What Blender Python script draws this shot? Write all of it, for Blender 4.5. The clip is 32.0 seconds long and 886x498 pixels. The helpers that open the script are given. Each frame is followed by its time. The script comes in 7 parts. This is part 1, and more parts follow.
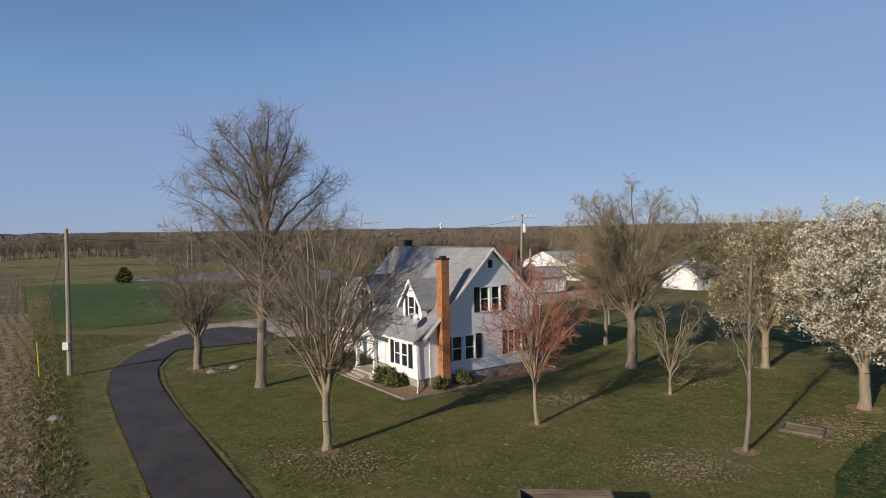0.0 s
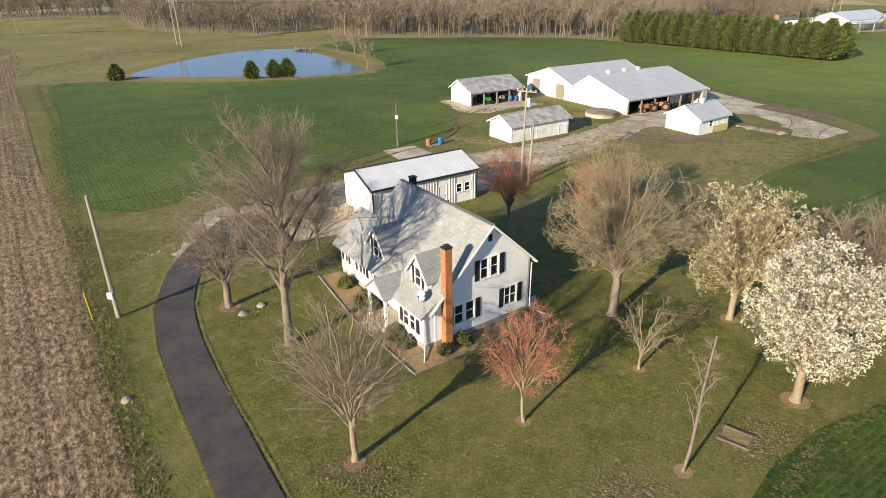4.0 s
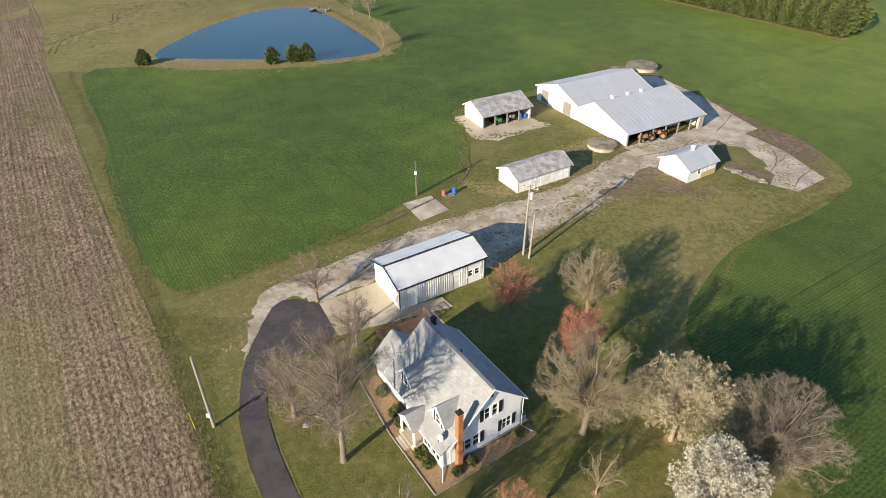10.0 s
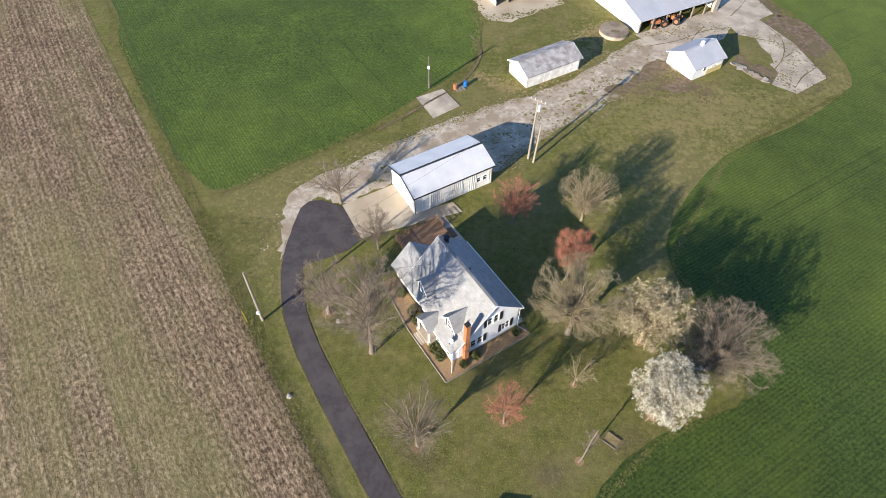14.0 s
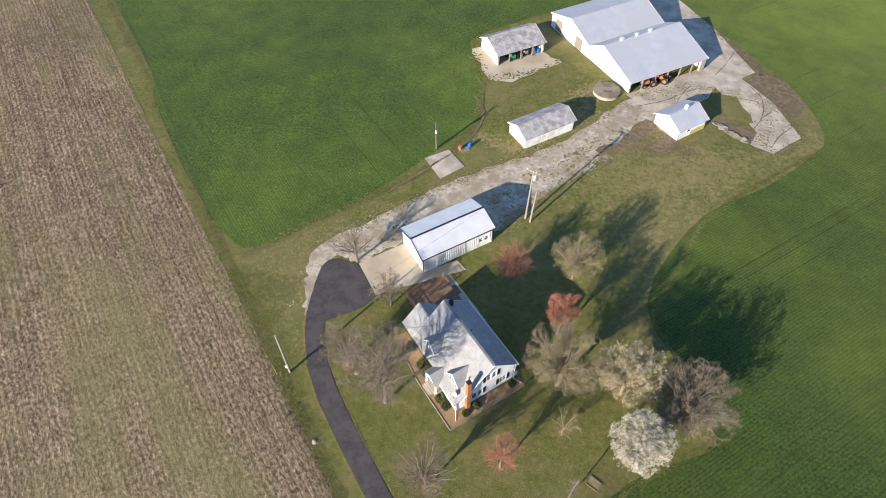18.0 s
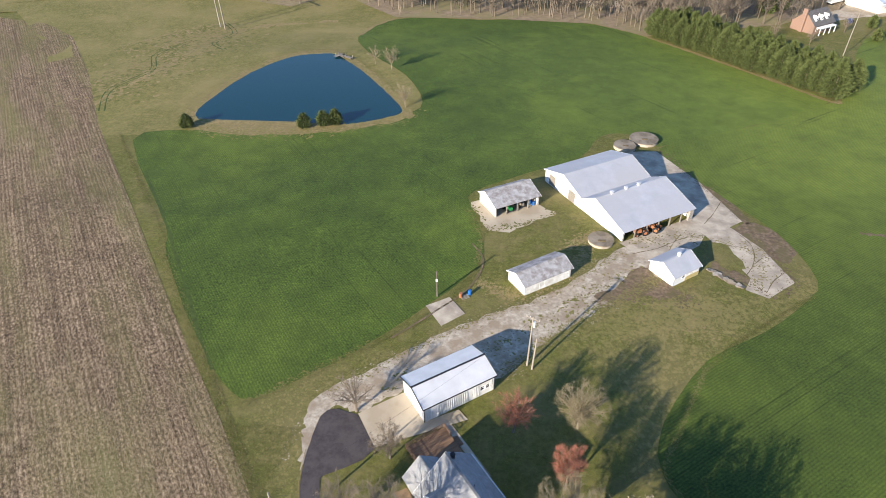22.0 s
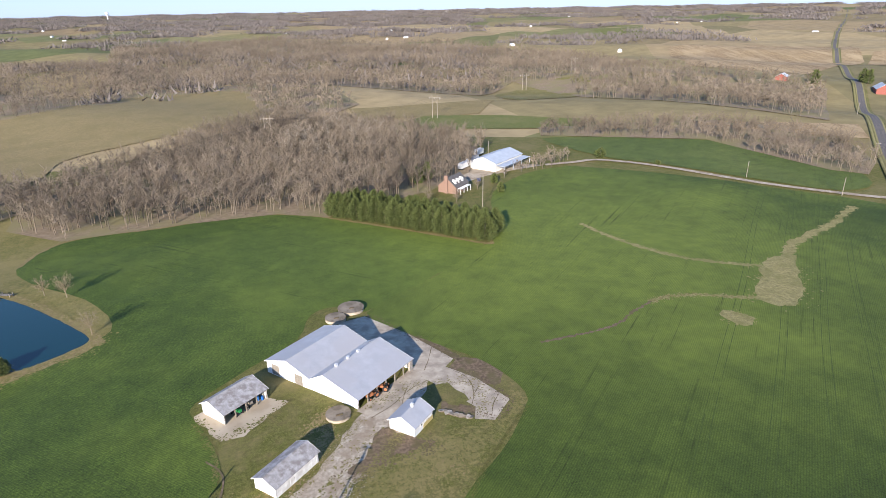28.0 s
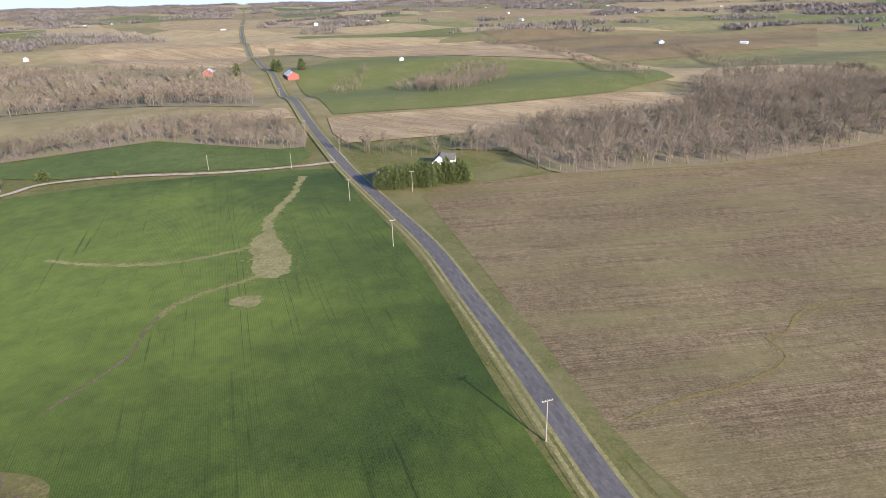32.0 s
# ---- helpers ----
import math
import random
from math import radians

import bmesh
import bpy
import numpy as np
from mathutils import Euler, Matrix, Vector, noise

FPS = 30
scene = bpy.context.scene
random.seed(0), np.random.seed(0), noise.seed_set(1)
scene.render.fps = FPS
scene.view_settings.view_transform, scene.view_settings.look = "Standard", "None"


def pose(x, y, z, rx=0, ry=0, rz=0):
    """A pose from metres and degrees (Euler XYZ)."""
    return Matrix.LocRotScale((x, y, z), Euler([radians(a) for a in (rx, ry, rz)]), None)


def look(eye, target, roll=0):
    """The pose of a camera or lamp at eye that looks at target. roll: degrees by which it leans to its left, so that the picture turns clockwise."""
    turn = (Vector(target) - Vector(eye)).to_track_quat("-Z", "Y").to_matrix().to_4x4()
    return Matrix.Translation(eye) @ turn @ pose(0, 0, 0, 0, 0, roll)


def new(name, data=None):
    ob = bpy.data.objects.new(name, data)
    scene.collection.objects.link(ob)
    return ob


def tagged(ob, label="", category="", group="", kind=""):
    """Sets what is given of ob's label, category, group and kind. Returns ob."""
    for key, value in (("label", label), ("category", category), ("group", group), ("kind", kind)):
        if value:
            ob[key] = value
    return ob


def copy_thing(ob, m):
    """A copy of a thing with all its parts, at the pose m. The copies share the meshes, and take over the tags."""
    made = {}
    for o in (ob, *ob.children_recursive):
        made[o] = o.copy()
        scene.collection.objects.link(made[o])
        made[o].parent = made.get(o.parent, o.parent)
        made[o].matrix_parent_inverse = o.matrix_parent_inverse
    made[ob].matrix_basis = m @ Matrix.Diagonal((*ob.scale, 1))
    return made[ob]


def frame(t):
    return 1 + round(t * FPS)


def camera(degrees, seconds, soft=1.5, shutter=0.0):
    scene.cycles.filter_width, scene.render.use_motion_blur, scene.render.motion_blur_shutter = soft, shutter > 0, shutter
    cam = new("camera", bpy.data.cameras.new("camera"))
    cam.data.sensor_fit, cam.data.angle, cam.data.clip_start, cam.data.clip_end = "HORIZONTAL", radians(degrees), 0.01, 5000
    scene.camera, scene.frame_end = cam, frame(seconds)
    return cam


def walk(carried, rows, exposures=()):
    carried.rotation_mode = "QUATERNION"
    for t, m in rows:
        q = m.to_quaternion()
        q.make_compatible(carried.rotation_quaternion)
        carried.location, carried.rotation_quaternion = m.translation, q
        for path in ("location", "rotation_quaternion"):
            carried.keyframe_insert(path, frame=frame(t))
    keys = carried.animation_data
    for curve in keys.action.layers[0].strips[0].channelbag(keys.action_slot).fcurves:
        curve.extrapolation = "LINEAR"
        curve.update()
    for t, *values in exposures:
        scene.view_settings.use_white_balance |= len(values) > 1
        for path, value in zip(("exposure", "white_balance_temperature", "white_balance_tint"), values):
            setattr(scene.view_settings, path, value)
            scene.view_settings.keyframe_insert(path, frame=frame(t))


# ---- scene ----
cam = camera(72.0, 32.0, 0.85)
PATH = [
    (0, (1.398, 0.118, 8.146), (1.3113, 2.1157, 8.0947), -0.94),
    (0.5, (1.416, 0.188, 9.764), (1.3311, 2.1596, 9.4367), -0.94),
    (1, (1.550, 0.202, 11.457), (1.4656, 2.1336, 10.9445), -0.88),
    (1.5, (1.650, 0.283, 13.050), (1.5655, 2.1682, 12.3883), -0.70),
    (2, (1.738, 0.487, 14.505), (1.6542, 2.3161, 13.7009), -0.68),
    (2.5, (1.782, 0.765, 16.217), (1.6915, 2.5681, 15.3569), -0.95),
    (3, (1.633, 0.917, 17.871), (1.5446, 2.7222, 17.0150), -0.77),
    (3.5, (1.488, 0.866, 19.750), (1.3960, 2.6726, 18.8963), -0.82),
    (5.5, (1.316, 0.595, 27.480), (1.2207, 2.4073, 26.6385), -0.73),
    (6, (1.351, 0.470, 29.588), (1.2545, 2.2834, 28.7510), -0.77),
    (6.5, (1.316, 0.276, 31.746), (1.2263, 2.0902, 30.9090), -0.76),
    (7, (1.342, 0.348, 33.713), (1.2469, 2.1605, 32.8728), -0.77),
    (7.5, (1.353, 0.445, 35.650), (1.2453, 2.2421, 34.7780), -0.76),
    (8, (1.357, 0.684, 37.526), (1.2421, 2.4527, 36.6002), -0.78),
    (8.5, (1.339, 0.533, 39.310), (1.2231, 2.2468, 38.2852), -0.83),
    (9, (1.380, 0.715, 41.326), (1.2615, 2.3720, 40.2126), -0.94),
    (9.5, (1.474, 0.561, 43.414), (1.3498, 2.2169, 42.2995), -1.12),
    (10, (1.248, 0.499, 45.065), (1.1264, 2.1330, 43.9176), -0.89),
    (10.5, (1.131, 0.542, 46.319), (1.0099, 2.1084, 45.0816), -0.81),
    (11, (0.710, 0.703, 47.780), (0.6049, 2.1333, 46.3862), -0.25),
    (11.5, (0.352, 0.925, 49.351), (0.2618, 2.2047, 47.8161), 0.14),
    (12, (0.077, 1.280, 51.238), (-0.0063, 2.5129, 49.6658), 0.36),
    (12.5, (-0.107, 1.189, 53.205), (-0.1902, 2.4234, 51.6334), 0.51),
    (13, (0.103, 1.236, 54.730), (0.0089, 2.4745, 53.1623), 0.21),
    (13.5, (-0.092, 1.364, 56.170), (-0.1831, 2.6027, 54.6030), 0.46),
    (14, (-0.133, 1.412, 57.653), (-0.2272, 2.6533, 56.0872), 0.46),
    (14.5, (-0.051, 1.448, 59.158), (-0.1503, 2.6898, 57.5932), 0.36),
    (16.5, (0.049, 1.695, 66.290), (-0.0649, 2.9276, 64.7192), -0.16),
    (17, (0.070, 1.495, 67.699), (-0.0467, 2.7319, 66.1317), -0.24),
    (17.5, (0.266, 1.375, 68.811), (0.1435, 2.6178, 67.2482), -0.49),
    (18, (0.145, 1.422, 69.551), (0.0246, 2.6661, 67.9894), -0.37),
    (18.5, (0.100, 1.603, 70.297), (-0.0179, 2.8426, 68.7318), -0.48),
    (19, (-0.003, 1.997, 70.934), (-0.1211, 3.2593, 69.3871), -0.35),
    (19.5, (0.407, 1.872, 71.076), (0.2779, 3.1754, 69.5649), -0.65),
    (20, (1.144, 1.266, 70.536), (0.9947, 2.6219, 69.0729), -1.31),
    (20.5, (0.931, 1.262, 70.660), (0.7815, 2.6640, 69.2408), -1.10),
    (21, (0.921, 0.980, 70.544), (0.7682, 2.4433, 69.1898), -1.08),
    (21.5, (0.753, 1.055, 70.273), (0.5970, 2.5767, 68.9839), -1.08),
    (22, (0.586, 0.998, 70.341), (0.4278, 2.5727, 69.1178), -0.99),
    (22.5, (0.365, 0.852, 70.450), (0.2060, 2.4770, 69.2949), -0.77),
    (23, (0.099, 0.775, 70.328), (-0.0621, 2.4459, 69.2411), -0.50),
    (23.5, (0.260, 0.665, 70.684), (0.0926, 2.3787, 69.6659), -0.60),
    (24, (0.379, 0.403, 70.809), (0.2041, 2.1579, 69.8661), -0.55),
    (24.5, (0.505, 0.240, 70.695), (0.3225, 2.0367, 69.8349), -0.65),
    (26.5, (0.275, 1.128, 70.379), (0.4042, 2.9912, 69.6644), -0.64),
    (27, (1.043, 0.745, 70.542), (1.3860, 2.5796, 69.8234), -1.02),
    (27.5, (0.494, -0.534, 72.135), (1.0511, 1.2423, 71.4035), -1.08),
    (28, (0.313, -0.918, 72.766), (1.0742, 0.7763, 72.0251), -1.07),
    (28.5, (-0.019, 0.113, 72.667), (0.9935, 1.6657, 71.9164), -0.63),
    (29, (-0.584, 0.328, 71.886), (0.6750, 1.6885, 71.1364), -0.67),
    (29.5, (-0.101, -0.714, 72.057), (1.3355, 0.4556, 71.3026), -1.05),
    (30, (0.466, -1.146, 72.059), (2.0086, -0.1230, 71.3018), -1.35),
    (30.5, (1.029, -1.037, 71.660), (2.6645, -0.1725, 70.9011), -1.50),
    (31, (1.157, -0.431, 71.594), (2.8645, 0.2775, 70.8306), -1.46),
    (31.5, (2.145, 0.438, 71.371), (3.8956, 1.0258, 70.6032), -1.47),
    (32, (2.813, 1.128, 71.152), (4.5762, 1.6744, 70.3835), -1.36),
]
walk(cam, [(t, look(eye, target, roll)) for t, eye, target, roll in PATH],
     [(0, 0.22, 6600, 10), (1, 0.47, 7100, 9), (2, 0.9, 7150, 7), (3, 1.18, 7250, 6), (6, 1.25, 7250, 6), (9, 1.27, 7150, 6), (12, 1.36, 6600, 9), (14, 1.42, 6450, 10),
      (19, 1.4, 6450, 10), (24, 1.42, 6350, 10), (27, 1.28, 6150, 12), (32, 1.35, 6150, 14)])

# ---- world, sun ----
SUN_DIR = 52.0      # degrees in plan towards which shadows fall
SUN_UP = 20.0       # degrees above the horizon
world = bpy.data.worlds.new("world")
scene.world = world
world.use_nodes = True
sky_nodes = world.node_tree
sky = sky_nodes.nodes.new("ShaderNodeTexSky")
sky.sky_type, sky.sun_disc = "NISHITA", False
sky.sun_elevation = radians(SUN_UP)
sky.sun_rotation = radians(90 - (SUN_DIR + 180))
sky.air_density, sky.dust_density, sky.ozone_density = 0.85, 0.12, 3.4
sky_nodes.nodes["Background"].inputs["Strength"].default_value = 0.113
haze = sky_nodes.nodes.new("ShaderNodeMix")      # thin haze evens out the glare of the horizon
haze.data_type, haze.blend_type = "RGBA", "DARKEN"
haze.inputs[0].default_value = 0.8
haze.inputs[7].default_value = (1.75, 2.45, 4.2, 1)
sky_nodes.links.new(sky.outputs[0], haze.inputs[6])
sky_nodes.links.new(haze.outputs[2], sky_nodes.nodes["Background"].inputs["Color"])
sun_data = bpy.data.lights.new("sun", "SUN")
sun_data.energy, sun_data.angle, sun_data.color = 4.3, radians(0.6), (1.0, 0.88, 0.72)
sun = new("sun", sun_data)
sun.matrix_world = look((0, 0, 60), (60 * math.cos(radians(SUN_DIR)), 60 * math.sin(radians(SUN_DIR)), 60 - 60 * math.tan(radians(SUN_UP))))


# ---- materials ----
def shader(name, rough=0.8, metal=0.0, spec=0.3):
    m = bpy.data.materials.new(name)
    m.use_nodes = True
    b = m.node_tree.nodes["Principled BSDF"]
    b.inputs["Roughness"].default_value, b.inputs["Metallic"].default_value = rough, metal
    b.inputs["Specular IOR Level"].default_value = spec
    return m, m.node_tree.nodes, m.node_tree.links, b


def coords(n, l, angle=0.0, stretch=(1, 1, 1)):
    tc, mp = n.new("ShaderNodeTexCoord"), n.new("ShaderNodeMapping")
    mp.inputs["Rotation"].default_value = (0, 0, radians(angle))
    l.new(tc.outputs["Object"], mp.inputs["Vector"])
    if stretch == (1, 1, 1):
        return mp.outputs[0]
    sc = n.new("ShaderNodeMapping")
    sc.inputs["Scale"].default_value = stretch
    l.new(mp.outputs[0], sc.inputs["Vector"])
    return sc.outputs[0]


def noise_of(n, l, vec, scale, detail=4.0, rough=0.6):
    t = n.new("ShaderNodeTexNoise")
    t.inputs["Scale"].default_value, t.inputs["Detail"].default_value, t.inputs["Roughness"].default_value = scale, detail, rough
    l.new(vec, t.inputs["Vector"])
    return t.outputs["Fac"]


def ramp(n, l, fac, stops):
    r = n.new("ShaderNodeValToRGB")
    e = r.color_ramp.elements
    while len(e) < len(stops):
        e.new(0.5)
    for k, (p, c) in enumerate(stops):
        e[k].position, e[k].color = p, (*c, 1)
    l.new(fac, r.inputs[0])
    return r.outputs[0]


def blend(n, l, fac, a, b, mode="MIX"):
    m = n.new("ShaderNodeMix")
    m.data_type, m.blend_type = "RGBA", mode
    for sock, v in ((m.inputs[0], fac), (m.inputs[6], a), (m.inputs[7], b)):
        if isinstance(v, (int, float)):
            sock.default_value = v
        elif isinstance(v, tuple):
            sock.default_value = (*v, 1)
        else:
            l.new(v, sock)
    return m.outputs[2]


def bump(n, l, b, height, strength, distance):
    k = n.new("ShaderNodeBump")
    k.inputs["Strength"].default_value, k.inputs["Distance"].default_value = strength, distance
    l.new(height, k.inputs["Height"])
    l.new(k.outputs[0], b.inputs["Normal"])


def mottled(name, c1, c2, scale=3.0, rough=0.8, fine=None, relief=0.3, metal=0.0, spec=0.3, stretch=(1, 1, 1), angle=0.0, c3=None, big=0.2):
    """Two colours mixed by a noise, a third by a larger one, with fine relief."""
    m, n, l, b = shader(name, rough, metal, spec)
    v = coords(n, l, angle, stretch)
    f = noise_of(n, l, v, scale, 6)
    col = ramp(n, l, f, [(0.35, c1), (0.65, c2)])
    if c3:
        g = ramp(n, l, noise_of(n, l, v, big, 4), [(0.42, (0, 0, 0)), (0.62, (1, 1, 1))])
        col = blend(n, l, g, col, c3)
    l.new(col, b.inputs["Base Color"])
    if relief:
        bump(n, l, b, noise_of(n, l, v, fine or scale * 6, 4), relief, 0.02)
    return m


def crop(name, c_lo, c_hi, c_thin, row_angle, row=0.42, pale=None):
    """A young cereal crop: rows, tramlines and thin patches."""
    m, n, l, b = shader(name, 0.85, 0, 0.25)
    v = coords(n, l)
    base = ramp(n, l, noise_of(n, l, v, 2.6, 8, 0.85), [(0.40, c_lo), (0.60, c_hi)])
    wide = ramp(n, l, noise_of(n, l, v, 0.018, 5), [(0.46, (0, 0, 0)), (0.80, (0.7, 0.7, 0.7))])
    col = blend(n, l, wide, base, c_thin)
    if pale:      # thin, paler crop round a point; brightness of backscatter and haze is painted in
        far = n.new("ShaderNodeVectorMath")
        far.operation = "DISTANCE"
        far.inputs[1].default_value = (pale[0], pale[1], 0)
        l.new(v, far.inputs[0])
        scaled = n.new("ShaderNodeMath")
        scaled.operation = "DIVIDE"
        scaled.inputs[1].default_value = pale[2]
        l.new(far.outputs["Value"], scaled.inputs[0])
        col = blend(n, l, ramp(n, l, scaled.outputs[0], [(0.25, (0.72, 0.72, 0.72)), (1.0, (0, 0, 0))]), col, c_thin)
    col = blend(n, l, 0.8, col, ramp(n, l, noise_of(n, l, v, 0.16, 9, 0.72), [(0.35, (0.72, 0.74, 0.72)), (0.65, (1.22, 1.20, 1.12))]), "MULTIPLY")
    rv = coords(n, l, row_angle)
    w = n.new("ShaderNodeTexWave")
    w.wave_type, w.bands_direction = "BANDS", "X"
    w.inputs["Scale"].default_value, w.inputs["Distortion"].default_value = 0.314 / row, 1.2
    w.inputs["Detail"].default_value, w.inputs["Detail Scale"].default_value = 2.0, 0.6
    l.new(rv, w.inputs["Vector"])
    rows = ramp(n, l, w.outputs["Fac"], [(0.1, (0.50, 0.53, 0.50)), (0.6, (1.06, 1.05, 1.05))])
    col = blend(n, l, 0.42, col, rows, "MULTIPLY")
    streak = noise_of(n, l, coords(n, l, row_angle, (0.9, 0.008, 1)), 1.0, 4, 0.7)
    col = blend(n, l, ramp(n, l, streak, [(0.60, (0, 0, 0)), (0.74, (0.6, 0.6, 0.6))]), col, tuple(0.55 * c for c in c_lo))
    l.new(col, b.inputs["Base Color"])
    bump(n, l, b, noise_of(n, l, v, 6.0, 6, 0.7), 0.6, 0.08)
    return m


def stubble(name, c_lo, c_hi, c_dark, row_angle, c_green=None, calm=1.0):
    """A harvested field: rows of pale stalks over brown soil, wheel lines and bands of weeds along the rows."""
    m, n, l, b = shader(name, 0.95, 0, 0.1)
    v = coords(n, l)
    fine = noise_of(n, l, coords(n, l, row_angle, (1.0, 0.5, 1)), 3.4, 5, 0.72)
    col = ramp(n, l, fine, [(0.37, c_dark), (0.49, c_lo), (0.63, c_hi)])
    speck = noise_of(n, l, v, 9.0, 3, 0.6)
    col = blend(n, l, 0.62 * calm, col, ramp(n, l, speck, [(0.36, (0.55, 0.53, 0.50)), (0.66, (1.38, 1.36, 1.34))]), "MULTIPLY")
    w = n.new("ShaderNodeTexWave")
    w.wave_type, w.bands_direction = "BANDS", "X"
    w.inputs["Scale"].default_value, w.inputs["Distortion"].default_value = 0.314 / 0.76, 1.3
    w.inputs["Detail"].default_value, w.inputs["Detail Scale"].default_value = 3.0, 1.5
    l.new(coords(n, l, row_angle), w.inputs["Vector"])
    col = blend(n, l, 0.46 * calm, col, ramp(n, l, w.outputs["Fac"], [(0.2, (0.50, 0.47, 0.44)), (0.6, (1.06, 1.05, 1.05))]), "MULTIPLY")
    lines = noise_of(n, l, coords(n, l, row_angle, (1, 0.012, 1)), 1.5, 3, 0.65)
    col = blend(n, l, 0.7, col, ramp(n, l, lines, [(0.36, (0.66, 0.64, 0.62)), (0.62, (1.22, 1.20, 1.18))]), "MULTIPLY")
    strip = noise_of(n, l, coords(n, l, row_angle, (1, 0.02, 1)), 0.55, 5, 0.7)
    col = blend(n, l, ramp(n, l, strip, [(0.57, (0, 0, 0)), (0.66, (0.42 * calm,) * 3)]), col, c_dark)
    col = blend(n, l, 0.75, col, ramp(n, l, noise_of(n, l, v, 0.42, 8, 0.72), [(0.36, (0.66, 0.65, 0.64)), (0.64, (1.24, 1.23, 1.22))]), "MULTIPLY")
    band = noise_of(n, l, coords(n, l, row_angle, (1, 0.16, 1)), 0.085, 7, 0.7)
    col = blend(n, l, ramp(n, l, band, [(0.45, (0, 0, 0)), (0.64, (0.66, 0.66, 0.66))]), col, c_green or c_hi)
    wide = noise_of(n, l, v, 0.02, 5, 0.6)
    col = blend(n, l, 0.8, col, ramp(n, l, wide, [(0.38, (0.88, 0.85, 0.86)), (0.62, (1.12, 1.10, 1.07))]), "MULTIPLY")
    l.new(col, b.inputs["Base Color"])
    bump(n, l, b, fine, 0.8, 0.12)
    return m


def lawn(name, greens, dry, dry_at=0.56):
    m, n, l, b = shader(name, 0.9, 0, 0.2)
    v = coords(n, l)
    fine = noise_of(n, l, v, 7.0, 8, 0.8)
    col = ramp(n, l, fine, [(0.36, greens[0]), (0.5, greens[1]), (0.62, greens[2])])
    mid = noise_of(n, l, v, 0.35, 6, 0.6)
    col = blend(n, l, ramp(n, l, mid, [(0.45, (0, 0, 0)), (0.75, (0.7, 0.7, 0.7))]), col, dry)
    col = blend(n, l, 0.85, col, ramp(n, l, noise_of(n, l, v, 1.3, 10, 0.75), [(0.36, (0.62, 0.64, 0.58)), (0.64, (1.28, 1.24, 1.15))]), "MULTIPLY")
    big = noise_of(n, l, v, 0.05, 4, 0.55)
    col = blend(n, l, ramp(n, l, big, [(dry_at - 0.08, (0, 0, 0)), (dry_at + 0.14, (0.6, 0.6, 0.6))]), col, dry)
    l.new(col, b.inputs["Base Color"])
    bump(n, l, b, fine, 0.9, 0.06)
    return m


def patchwork(name):
    """Distant farmland: large irregular fields of pasture, stubble and young crops."""
    m, n, l, b = shader(name, 0.95, 0, 0.1)
    v = coords(n, l, 30, (1, 0.55, 1))
    warp = n.new("ShaderNodeTexNoise")
    warp.inputs["Scale"].default_value = 0.004
    l.new(v, warp.inputs["Vector"])
    mixv = n.new("ShaderNodeMix")
    mixv.data_type, mixv.blend_type = "RGBA", "LINEAR_LIGHT"
    mixv.inputs[0].default_value = 120.0
    l.new(v, mixv.inputs[6]); l.new(warp.outputs["Color"], mixv.inputs[7])
    vo = n.new("ShaderNodeTexVoronoi")
    vo.inputs["Scale"].default_value = 0.0034
    l.new(mixv.outputs[2], vo.inputs["Vector"])
    sep = n.new("ShaderNodeSeparateColor")
    l.new(vo.outputs["Color"], sep.inputs[0])
    col = ramp(n, l, sep.outputs[0], [(0.0, (0.25, 0.19, 0.11)), (0.25, (0.37, 0.295, 0.175)), (0.45, (0.20, 0.175, 0.085)), (0.62, (0.33, 0.26, 0.15)), (0.80, (0.10, 0.14, 0.045)), (1.0, (0.28, 0.21, 0.13))])
    fine = noise_of(n, l, coords(n, l), 0.05, 8, 0.65)
    col = blend(n, l, 0.7, col, ramp(n, l, fine, [(0.3, (0.62, 0.6, 0.58)), (0.65, (1.1, 1.08, 1.0))]), "MULTIPLY")
    l.new(col, b.inputs["Base Color"])
    return m


def siding(name, c, lap=0.13):
    """Horizontal lap boards with faint weathering."""
    m, n, l, b = shader(name, 0.55, 0, 0.35)
    v = coords(n, l)
    w = n.new("ShaderNodeTexWave")
    w.wave_type, w.bands_direction, w.wave_profile = "BANDS", "Z", "SAW"
    w.inputs["Scale"].default_value = 0.314 / lap
    l.new(v, w.inputs["Vector"])
    dirt = noise_of(n, l, coords(n, l, 0, (1, 1, 0.3)), 0.9, 6)
    col = ramp(n, l, dirt, [(0.3, tuple(0.88 * k for k in c)), (0.6, c)])
    line = ramp(n, l, w.outputs["Fac"], [(0.0, (0.70, 0.70, 0.71)), (0.14, (1, 1, 1))])
    l.new(blend(n, l, 1.0, col, line, "MULTIPLY"), b.inputs["Base Color"])
    bump(n, l, b, w.outputs["Fac"], 0.6, 0.02)
    return m


